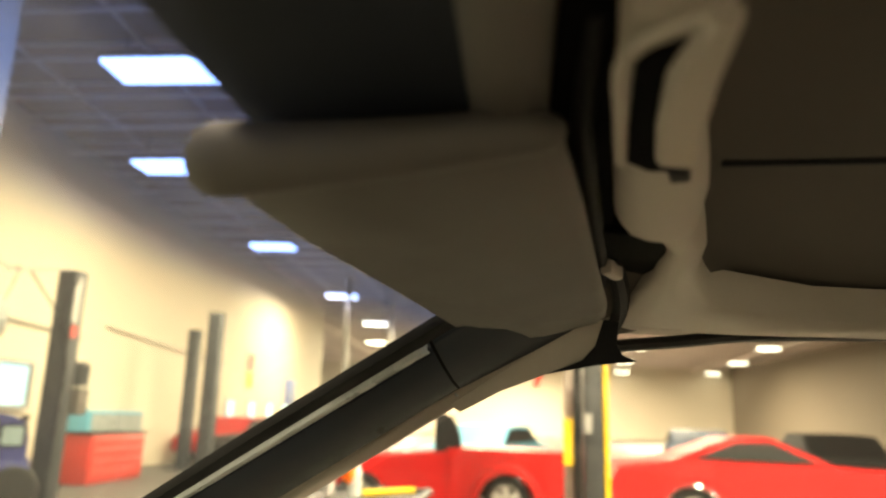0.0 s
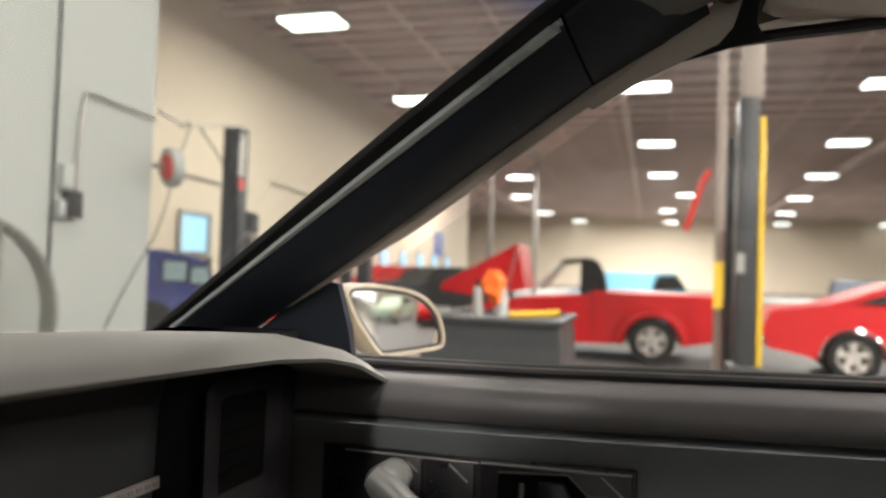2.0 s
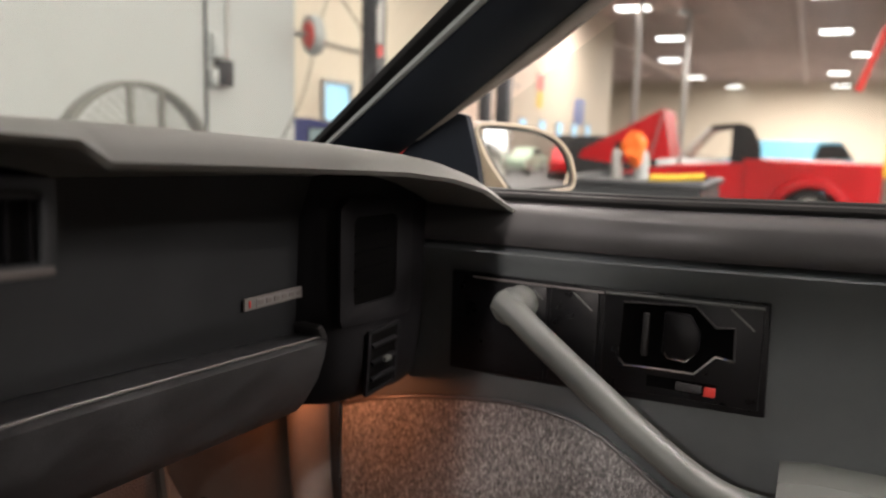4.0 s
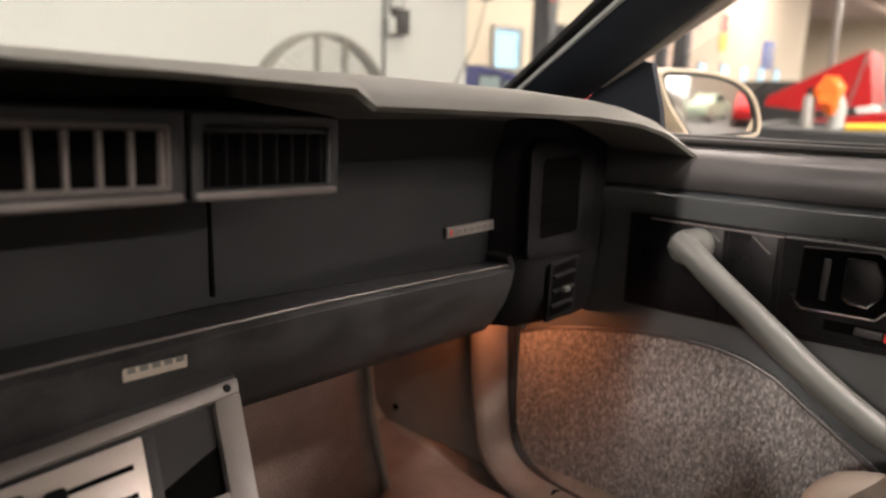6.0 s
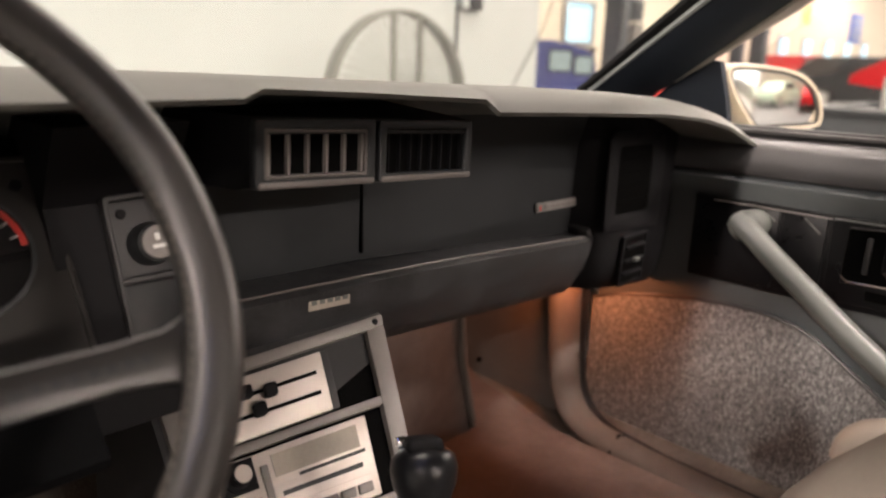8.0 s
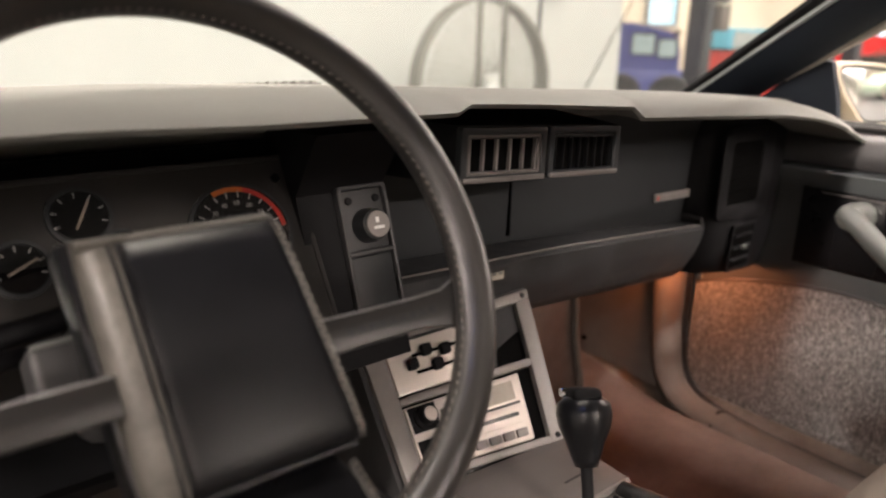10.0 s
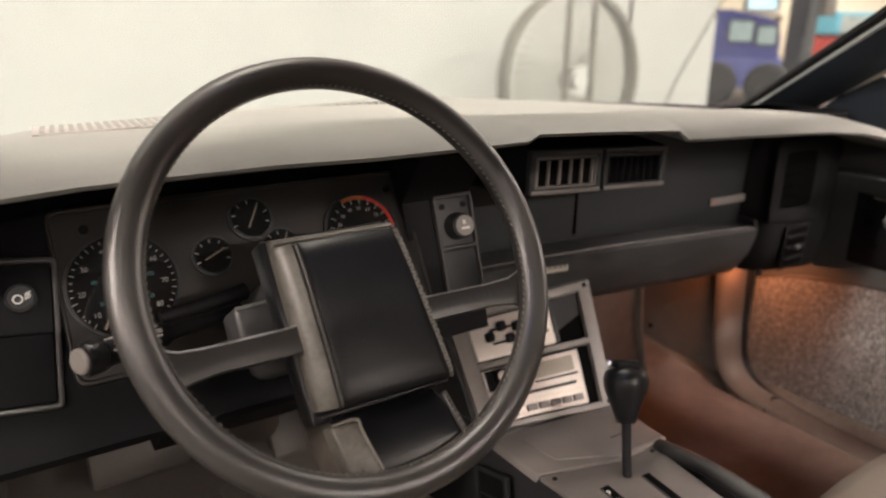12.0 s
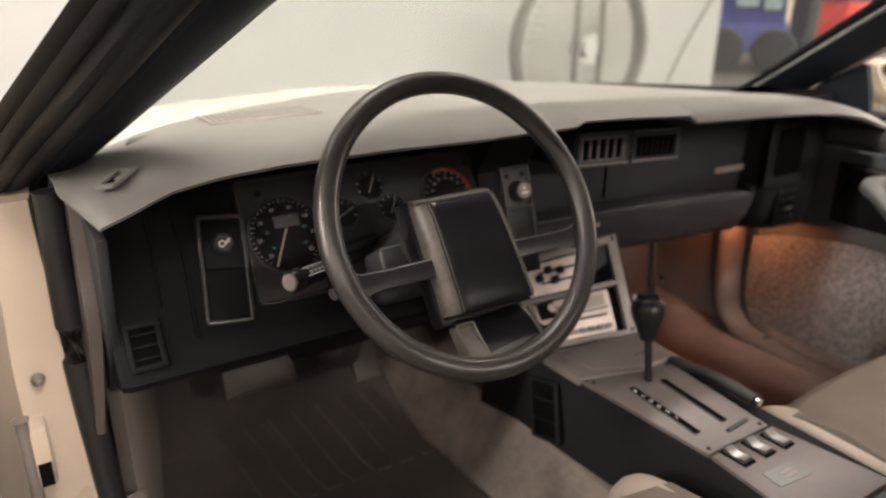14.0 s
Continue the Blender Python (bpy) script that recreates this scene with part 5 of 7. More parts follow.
    hp = part("handle_panel", prism([(0.157, 0.535), (0.337, 0.538), (0.335, 0.656), (0.157, 0.653)], on(m, 0, 0, 0.006), 0.004, 0.0014), TRIMB, pl)
    for (a, b), (c, d) in (((0.118, 0.648), (0.142, 0.628)), ((0.065, 0.645), (0.078, 0.634)), ((0.300, 0.652), (0.326, 0.630))):
        part("corner_line", tube([m @ Vector((a, b, 0.0105)), m @ Vector((c, d, 0.0105))], 0.0011, 6), BAR, pl)
    part("top_line", tube([m @ Vector((0.158, 0.6535, 0.0105)), m @ Vector((0.335, 0.6565, 0.0105))], 0.0018, 6), BAR, pl, "bright upper edge of the plate")
    part("top_line", tube([m @ Vector((-0.02, 0.652, 0.0085)), m @ Vector((0.155, 0.6525, 0.0105))], 0.0014, 6), GREYPL, pl)
    # pull cup and inside release
    cup = [(0.180, 0.645), (0.262, 0.650), (0.286, 0.628), (0.306, 0.630), (0.308, 0.592), (0.288, 0.594), (0.266, 0.570), (0.186, 0.568), (0.178, 0.576)]
    part("cup", prism(cup, on(m, 0, 0, 0.0095), 0.001), VOID, hp)
    part("cup_rim", tube([m @ Vector((x, y, 0.0115)) for x, y in cup[4:]], 0.0016, 6), CHROME, hp, "worn bright cup edge")
    part("cup_rim", tube([m @ Vector((x, y, 0.0112)) for x, y in cup[:5]], 0.0014, 6), GREYDK, hp)
    rel = part("inside_release", prism([(0.228, 0.640), (0.258, 0.640), (0.270, 0.620), (0.270, 0.600), (0.256, 0.585), (0.228, 0.588)], on(m, 0, 0, 0.008), 0.008, 0.003), TRIMB, hp, "black inside door release")
    part("release_edge", tube([m @ Vector((x, y, 0.0165)) for x, y in ((0.232, 0.592), (0.236, 0.586), (0.256, 0.5845), (0.268, 0.598))], 0.0012, 6), CHROME, rel)
    part("finger_bar", box(0.008, 0.052, 0.006, on(m, 0.208, 0.609, 0.011), 0.002), GREYDK, hp)
    lk = part("lock_slider", prism(rect(0.213, 0.546, 0.292, 0.560), on(m, 0, 0, 0.0095), 0.001), VOID, pl, "sliding door lock with red end")
    part("slider", box(0.030, 0.0095, 0.005, on(m, 0.262, 0.5525, 0.0115), 0.0015), GREYDK, lk)
    part("red_end", box(0.0125, 0.0105, 0.005, on(m, 0.285, 0.5515, 0.012), 0.001), RED_T, lk, "red lock indicator")
    # slanting pull bar and armrest
    bar = smooth_line([(0.684, -0.040, 0.640), (0.682, -0.066, 0.624), (0.683, -0.10, 0.596), (0.685, -0.16, 0.550), (0.688, -0.23, 0.497), (0.692, -0.29, 0.458), (0.700, -0.34, 0.440), (0.705, -0.42, 0.436), (0.705, -0.56, 0.44)], 4)
    rr = [float(v) for v in np.interp(range(len(bar)), [0, 3, 8, 24, 32], [0.015, 0.0165, 0.0172, 0.0185, 0.024])]
    pb = part("pull_bar", tube(bar, rr, 14), BAR, t, "pale grey slanting pull bar")
    head = smooth_line([(0.748, -0.050, 0.626), (0.72, -0.050, 0.628), (0.692, -0.052, 0.630), (0.678, -0.055, 0.629)], 3)
    part("bar_post", tube(head, [0.024, 0.023, 0.022, 0.0225, 0.023, 0.023, 0.023, 0.021, 0.017, 0.010][:len(head)], 16), BAR, pb)
    part("armrest", loft([[(0.675, y, z - 0.03), (0.672, y, z), (0.69, y, z + 0.014), (0.755, y, z + 0.012), (0.757, y, z - 0.035)] for y, z in ((-0.365, 0.468), (-0.40, 0.474), (-0.6, 0.478), (-0.9, 0.47))]), BAR, t, "pale grey armrest")
    return t


passenger_door()


def door_mirror():
    t = thing("door_mirror", "cream cased rear-view mirror on the passenger door", "wing mirror", (0.9, 0.1, 0.76))
    m = basis((0.975, 0.060, 0.803), (0.84, -0.543, 0), (0, 0, 1))
    line = [(-0.082, 0.038), (-0.079, 0.048), (-0.070, 0.054), (-0.041, 0.055), (-0.008, 0.054), (0.024, 0.051), (0.053, 0.045), (0.076, 0.036), (0.095, 0.022), (0.1085, 0.006), (0.117, -0.012), (0.122, -0.030), (0.1205, -0.044), (0.112, -0.052),
            (0.075, -0.056), (0.030, -0.059), (0.0, -0.060), (-0.016, -0.055), (-0.036, -0.033), (-0.063, 0.001)]
    out = [(p.x, p.y) for p in smooth_line([(x, y, 0) for x, y in line], 3, True)]
    cx, cy = 0.018, 0.0

    def inset(d):
        ring_points = []
        for k, (x, y) in enumerate(out):
            a, b = Vector((*out[k - 1], 0)), Vector((*out[(k + 1) % len(out)], 0))
            side = (b - a).normalized().cross(Vector((0, 0, 1)))
            p = Vector((x, y, 0)) + side * d
            ring_points.append((p.x, p.y))
        return ring_points

    inn, glass = inset(0.0055), inset(0.0105)
    secs = [[m @ Vector((cx + (x - cx) * k, cy + (y - cy) * k, z)) for x, y in out] for k, z in ((1.0, 0.004), (1.03, -0.012), (0.98, -0.05), (0.80, -0.085), (0.45, -0.105))]
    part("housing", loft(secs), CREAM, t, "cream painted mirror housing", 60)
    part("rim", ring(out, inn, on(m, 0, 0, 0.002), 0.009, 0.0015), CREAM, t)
    part("inner_rim", ring(inn, glass, on(m, 0, 0, 0.002), 0.005, 0.0), GREYDK, t, "dark grey inner border")
    # slightly domed glass
    rows = []
    for k in range(1, 9):
        rows.append([m @ Vector((cx + (x - cx) * k / 8, cy + (y - cy) * k / 8, 0.0075 - ((x - cx) ** 2 + (y - cy) ** 2) * (k / 8) ** 2 / 2.4)) for x, y in inset(0.0095)])
    bm = loft(rows, True, False)
    bm.verts.ensure_lookup_table()
    bm.faces.new(bm.verts[:len(out)])
    part("mirror_glass", bm, MIRROR, t, "domed mirror glass", 80)
    part("stalk", tube([m @ Vector((-0.04, -0.05, -0.05)), (0.90, 0.14, 0.745), (0.85, 0.15, 0.735)], [0.02, 0.024, 0.03], 10), CREAM, t)
    # black triangle at the foot of the pillar
    bm = loft([[(x, 0.225, 0.752), (x, 0.03, 0.758), (x - 0.003, 0.036, 0.80), (x - 0.016, 0.048, 0.862), (x - 0.018, 0.075, 0.868), (x - 0.008, 0.16, 0.80)] for x in (0.778, 0.793)])
    part("sail_panel", bm, PILLAR, t, "black triangular sail panel")


door_mirror()


# ---- seats ----
def seat(x0, x1, front, label):
    t = thing("bucket_seat", label, "car seat", ((x0 + x1) / 2, -0.6, 0.2), "front bucket seats")
    secs = []
    for k in range(7):
        q = k / 6
        x = x0 + (x1 - x0) * q
        side = abs(q - 0.5) * 2
        lift = 0.018 * side ** 3
        yf = front - 0.035 * side ** 3
        secs.append([(x, yf + 0.01, 0.26), (x, yf + 0.018, 0.34), (x, yf + 0.008, 0.405), (x, yf - 0.03, 0.438 + lift), (x, yf - 0.10, 0.450 + lift), (x, -0.62, 0.420 + lift), (x, -0.86, 0.40 + lift), (x, -0.86, 0.26)])
    part("cushion", loft(secs), SEATC, t, "taupe cloth seat cushion", 60)
    for x, r in ((x0 + 0.012, 0.026), (x1 - 0.012, 0.026)):
        pts = smooth_line([(x, front - 0.015, 0.33), (x, front - 0.012, 0.40), (x, front - 0.06, 0.432), (x, front - 0.2, 0.436), (x, -0.84, 0.42)], 4)
        part("side_bolster", tube(pts, r, 12, flat=0.85), SEATV, t, "pale vinyl edge bolster")
    secs = []
    for z, y, w in ((0.40, -0.82, 0.9), (0.55, -0.86, 1.0), (0.80, -0.95, 0.95), (0.98, -1.02, 0.7), (1.02, -1.04, 0.5)):
        c, h = (x0 + x1) / 2, (x1 - x0) / 2 * w
        secs.append([(c - h, y + 0.03, z), (c - h * 0.6, y, z), (c + h * 0.6, y, z), (c + h, y + 0.03, z), (c + h, y - 0.10, z), (c - h, y - 0.10, z)])
    part("backrest", loft(secs), SEATC, t)
    part("seat_base", span(x0 + 0.05, -0.84, 0.19, x1 - 0.05, front - 0.03, 0.27), DARKER, t)
    return t


seat(0.072, 0.60, -0.255, "taupe cloth passenger bucket seat beside the console")
seat(-0.62, -0.19, -0.262, "taupe cloth driver bucket seat behind the wheel")


# ---- roof fittings ----
def visor():
    t = thing("sun_visor", "folded taupe vinyl passenger sun visor under the roof", "sun visor", (0.4, -0.35, 1.17))

    def closer(bm):
        bmesh.ops.transform(bm, matrix=Matrix.Translation((-0.067, -0.333, 0.99)) @ Matrix.Scale(0.93, 4) @ Matrix.Translation((0.067, 0.333, -0.99)), verts=bm.verts)
        return bm

    # a soft slab: front edge and rear edge from the inner to the outer end
    rows = ((0.195, -0.192, -0.352, 1.159, 1.168), (0.204, -0.184, -0.358, 1.158, 1.168), (0.30, -0.205, -0.378, 1.150, 1.165), (0.42, -0.245, -0.400, 1.140, 1.158), (0.54, -0.286, -0.424, 1.127, 1.148), (0.585, -0.318, -0.428, 1.121, 1.143), (0.598, -0.345, -0.418, 1.120, 1.140))
    secs = []
    for x, ya, yb, za, zb in rows:
        e = 0.006 if x in (0.192, 0.598) else 0.0
        secs.append([(x, ya, za + 0.006), (x, ya - 0.006, za + 0.001 + e * 0.5), (x, (ya + yb) / 2, (za + zb) / 2 - 0.003 + e), (x, yb + 0.008, zb - 0.001 + e), (x, yb, zb + 0.006), (x, yb + 0.006, zb + 0.016 - e), (x, (ya + yb) / 2, (za + zb) / 2 + 0.018 - e), (x, ya - 0.004, za + 0.017 - e)])
    part("panel", closer(loft(secs)), VISOR, t, "taupe grained vinyl visor panel", 70)
    pts = [(0.199, -0.188, 1.164), (0.196, -0.205, 1.163), (0.193, -0.27, 1.166), (0.194, -0.34, 1.1745), (0.20, -0.355, 1.1755)]
    part("rolled_edge", closer(tube(smooth_line(pts, 5), [0.004, 0.012, 0.016, 0.0175, 0.018] + [0.018 - 0.0007 * k for k in range(12)] + [0.009, 0.008, 0.006, 0.003], 12)), VISOR, t, "rolled edge of the visor")
    part("pivot_rod", tube([(0.12, -0.362, 1.186), (0.205, -0.366, 1.178), (0.5, -0.415, 1.16)], 0.005, 10), DARKER, t, "dark pivot rod")


visor()


def roof_rail():
    t = thing("roof_latch", "tan moulded roof rail with recessed latch handle", "roof latch", (0.4, -0.43, 1.19))
    rows = ((0.0, -0.356, -0.392, 1.172), (0.08, -0.364, -0.400, 1.171), (0.20, -0.379, -0.420, 1.169), (0.235, -0.384, -0.431, 1.166), (0.27, -0.389, -0.440, 1.162), (0.31, -0.395, -0.446, 1.159), (0.342, -0.405, -0.452, 1.160), (0.362, -0.425, -0.458, 1.164),
            (0.40, -0.443, -0.474, 1.163), (0.47, -0.450, -0.484, 1.156), (0.54, -0.438, -0.515, 1.143), (0.585, -0.428, -0.62, 1.136), (0.615, -0.428, -0.80, 1.135), (0.645, -0.432, -1.0, 1.138), (0.658, -0.43, -1.05, 1.136))
    secs = []
    for x, ya, yb, z in rows:
        secs.append([(x, ya, z + 0.018), (x, ya - 0.001, z + 0.007), (x, ya - 0.006, z + 0.001), (x, ya * 0.65 + yb * 0.35, z - 0.003), (x, ya * 0.3 + yb * 0.7, z - 0.003), (x, yb + 0.005, z + 0.001), (x, yb, z + 0.008), (x, yb, z + 0.04), (x, ya, z + 0.04)])
    part("rail_trim", loft(secs), RAILT, t, "tan moulded plastic trim", 70)
    mouth = [(0.098, -0.3925), (0.118, -0.3745), (0.216, -0.3875), (0.240, -0.410), (0.224, -0.4155), (0.205, -0.4135)]
    # black slab under the rail paints the recess's shade
    part("recess", loft([[(x, y, z) for x, y in mouth] for z in (1.1635, 1.1715)]), VOID, t, "black slab for the shade in the latch recess")
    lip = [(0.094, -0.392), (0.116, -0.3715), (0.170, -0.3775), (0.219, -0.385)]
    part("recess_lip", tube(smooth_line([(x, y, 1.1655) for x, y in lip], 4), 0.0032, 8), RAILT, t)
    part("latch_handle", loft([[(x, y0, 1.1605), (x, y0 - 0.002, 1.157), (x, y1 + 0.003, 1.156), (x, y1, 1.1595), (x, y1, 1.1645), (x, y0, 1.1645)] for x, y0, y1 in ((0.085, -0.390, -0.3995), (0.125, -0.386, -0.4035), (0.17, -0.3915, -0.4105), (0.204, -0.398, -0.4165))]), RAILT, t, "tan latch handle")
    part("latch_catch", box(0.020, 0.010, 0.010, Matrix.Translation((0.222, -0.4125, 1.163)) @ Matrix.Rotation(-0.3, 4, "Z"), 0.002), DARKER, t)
    # another black slab, for the shade between visor and rail
    part("end_cavity_shade", loft([[(x, y, z) for x, y in ((0.352, -0.392), (0.372, -0.440), (0.42, -0.449), (0.50, -0.453), (0.535, -0.445), (0.50, -0.420), (0.42, -0.400))] for z in (1.166, 1.172)]), VOID, t, "black slab for the shade behind the visor")
    part("pivot_clip", box(0.030, 0.010, 0.012, Matrix.Translation((0.445, -0.414, 1.160)) @ Matrix.Rotation(-0.45, 4, "Z"), 0.003), RAILT, t, "pale visor clip")
    # seam of the roof panel and dark edge over the door
    part("panel_seam", tube([(0.31, -0.46, 1.197), (0.32, -0.7, 1.205), (0.32, -1.0, 1.205)], 0.0022, 6), DARKER, t)
    pts = [(0.612, -0.398, 1.109), (0.620, -0.412, 1.114), (0.627, -0.423, 1.118), (0.632, -0.50, 1.126), (0.65, -0.635, 1.138), (0.66, -1.0, 1.14)]
    part("roof_seal", tube(smooth_line(pts, 4), [0.004] + [0.0065] * 20, 8), RUBBER, t, "black roof seal")
    # flat garnish that carries the pillar's edge up to the roof, and the rubber gusset behind it
    def plate(outline, near, thick):
        n = Vector((1, -0.2, 0.24)).normalized()
        return loft([[Vector((0.598 + 0.2 * (y + 0.34) - 0.24 * (z - 1.09), y, z)) + n * d for y, z in outline] for d in (near, near + thick)])

    part("corner_garnish", plate(((-0.290, 1.052), (-0.328, 1.072), (-0.372, 1.089), (-0.400, 1.097), (-0.413, 1.105), (-0.421, 1.119), (-0.431, 1.144), (-0.423, 1.150), (-0.3875, 1.131), (-0.380, 1.123), (-0.338, 1.096), (-0.279, 1.058)), 0.0, 0.008), RAILT, t, "taupe garnish above the pillar")
    part("seal_gusset", plate(((-0.373, 1.0895), (-0.405, 1.102), (-0.4166, 1.115), (-0.424, 1.139), (-0.438, 1.137), (-0.436, 1.117), (-0.441, 1.1065), (-0.453, 1.101), (-0.419, 1.098)), -0.003, 0.006), DARKER, t, "black rubber gusset in the window corner")
    part("seal_branch", tube(smooth_line([(0.635, -0.425, 1.120), (0.61, -0.432, 1.130), (0.56, -0.437, 1.145), (0.50, -0.428, 1.158), (0.44, -0.412, 1.170)], 4), [0.008] * 17, 8), DARKER, t, "dark gap beside the visor")


roof_rail()


# ---- footwells ----
def footwell():
    t = thing("kick_panel", "tan plastic kick panel in the passenger footwell", "trim panel", (0.68, 0.3, 0.2), kind="structure")
    bm = loft([[(0.700, 0.262, z0), (0.690, 0.30, z0), (0.63, 0.50, z0), (0.64, 0.505, z0), (0.72, 0.28, z0)] for z0 in (0.19, 0.40, 0.56)])
    part("panel", bm, KICK, t)
    part("screw_hole", lathe([(0.0, 0.0), (0.006, 0.0), (0.0055, 0.002), (0.0, 0.002)], basis((0.652, 0.420, 0.268), (0.28, -0.96, 0), (0, 0, 1)) @ Matrix.Rotation(math.pi, 4, "Y"), 12), VOID, t)
    s = thing("sill_trim", "curved grey plastic door sill trim", "sill trim", (0.66, 0.0, 0.19), kind="structure")
    pts = smooth_line([(0.702, 0.260, 0.54), (0.699, 0.256, 0.42), (0.695, 0.246, 0.31), (0.690, 0.226, 0.242), (0.684, 0.180, 0.206), (0.678, 0.10, 0.196), (0.674, 0.0, 0.193), (0.67, -0.25, 0.192), (0.67, -0.9, 0.19)], 6)
    part("moulding", tube(pts, [0.033] * len(pts), 14, flat=0.6), KICK, s, "tan plastic sill moulding")
    part("sill_seam", tube([(0.645, 0.105, 0.200), (0.680, 0.110, 0.2185), (0.708, 0.105, 0.206)], 0.0022, 6), VOID, s)
    part("door_seal", tube(smooth_line([(0.735, 0.238, 0.55), (0.735, 0.236, 0.34), (0.733, 0.222, 0.245), (0.730, 0.17, 0.20), (0.722, 0.08, 0.188), (0.718, -0.1, 0.185), (0.715, -0.9, 0.185)], 6), 0.010, 10), RUBBER, s, "black rubber door seal")
    sh = thing("heater_box", "brown carpeted heater box under the dash", "heater box", (0.3, 0.4, 0.3))
    part("case", loft([[(0.08, y, 0.22), (0.08, y, 0.60), (0.42, y, 0.60), (0.455, y, 0.52), (0.47, y, 0.36), (0.50, y, 0.22)] for y in (0.30, 0.52)]), HEATC, sh)
    part("case_edge", tube([(0.455, 0.298, 0.52), (0.470, 0.296, 0.36), (0.50, 0.294, 0.23)], 0.007, 8), KICK, sh)
    lamp = thing("courtesy_lamp", "lit orange courtesy lamp under the dashboard", "lamp", (0.64, 0.205, 0.53))
    part("socket", lathe([(0.0, 0.0), (0.014, 0.0), (0.014, 0.02), (0.0, 0.02)], Matrix.Translation((0.640, 0.205, 0.530)), 14), DARKER, lamp)
    part("bulb", lathe([(0.0, -0.018), (0.006, -0.015), (0.008, -0.008), (0.006, 0.0), (0.0, 0.001)], Matrix.Translation((0.640, 0.205, 0.530)), 12), BULB, lamp, "glowing orange bulb")
    light = bpy.data.lights.new("courtesy_light", "POINT")
    light.energy, light.color, light.shadow_soft_size = 1.1, (1.0, 0.31, 0.12), 0.02
    new("courtesy_light", light).location = (0.640, 0.205, 0.500)
    # driver's mat with ribs, pedal
    mat = thing("floor_mat", "worn brown rubber floor mat with ribbed heel pad", "floor mat", (-0.42, 0.1, 0.2))
    part("mat", loft([[(x, -0.25, 0.217), (x, 0.22, 0.1975), (x, 0.36, 0.2475), (x, 0.53, 0.462), (x, 0.535, 0.470), (x, 0.355, 0.256), (x, 0.215, 0.206), (x, -0.25, 0.225)] for x in (-0.685, -0.45, -0.225)]), MATD, mat)
    for k in range(7):
        x = -0.535 + k * 0.047
        part("rib", loft([[(x - 0.017 + dx, y, z - 0.004), (x - 0.013 + dx, y, z + 0.004), (x + 0.013 + dx, y, z + 0.004), (x + 0.017 + dx, y, z - 0.004)] for dx, y, z in ((0.015, 0.165, 0.2075), (0.006, 0.215, 0.2055), (-0.008, 0.29, 0.230), (-0.022, 0.352, 0.2545))]), MATD, mat)
    # added slab over the passenger floor; its red-brown carries the orange lamplight
    pm = thing("floor_mat", "added carpet slab in the passenger footwell, tinted red-brown for orange lamplight", "floor mat", (0.42, 0.1, 0.2))
    part("mat", loft([[(x, -0.22, 0.199), (x, 0.22, 0.1955), (x, 0.40, 0.2275), (x, 0.43, 0.243), (x, 0.43, 0.2525), (x, 0.395, 0.237), (x, 0.215, 0.2045), (x, -0.22, 0.208)] for x in (0.19, 0.40, 0.635)]), HEATC, pm)
    p = thing("brake_pedal", "wide worn black rubber brake pedal", "pedal", (-0.49, 0.33, 0.36))
    m = basis((-0.492, 0.33, 0.366), (1, 0, 0), (0, 0.35, 1))
    part("pad", box(0.13, 0.052, 0.014, m, 0.005), MATD, p, "black rubber pedal pad")
    part("arm", tube([(-0.47, 0.34, 0.37), (-0.46, 0.36, 0.48), (-0.455, 0.30, 0.58)], 0.009, 8), DARKER, p)
    g = thing("gas_pedal", "narrow black accelerator pedal", "pedal", (-0.29, 0.4, 0.3))
    part("pad", box(0.055, 0.14, 0.012, basis((-0.262, 0.40, 0.33), (1, 0, 0), (0, 0.5, 0.8)), 0.005), MATD, g)
    part("arm", tube([(-0.262, 0.41, 0.36), (-0.265, 0.43, 0.45), (-0.29, 0.36, 0.57)], 0.007, 8), DARKER, g)
    k = thing("kick_panel", "grey plastic kick panel in the driver footwell", "trim panel", (-0.7, 0.3, 0.2), kind="structure")
    part("panel", loft([[(-0.735, 0.12, z), (-0.715, 0.14, z), (-0.64, 0.48, z), (-0.66, 0.485, z), (-0.75, 0.14, z)] for z in (0.19, 0.40, 0.56)]), KICKG, k)
    part("sill_cover", tube(smooth_line([(-0.752, 0.13, 0.36), (-0.742, 0.08, 0.28), (-0.725, 0.0, 0.235), (-0.715, -0.2, 0.22), (-0.71, -0.9, 0.22)], 5), 0.03, 12, flat=0.8), KICKG, k)


footwell()


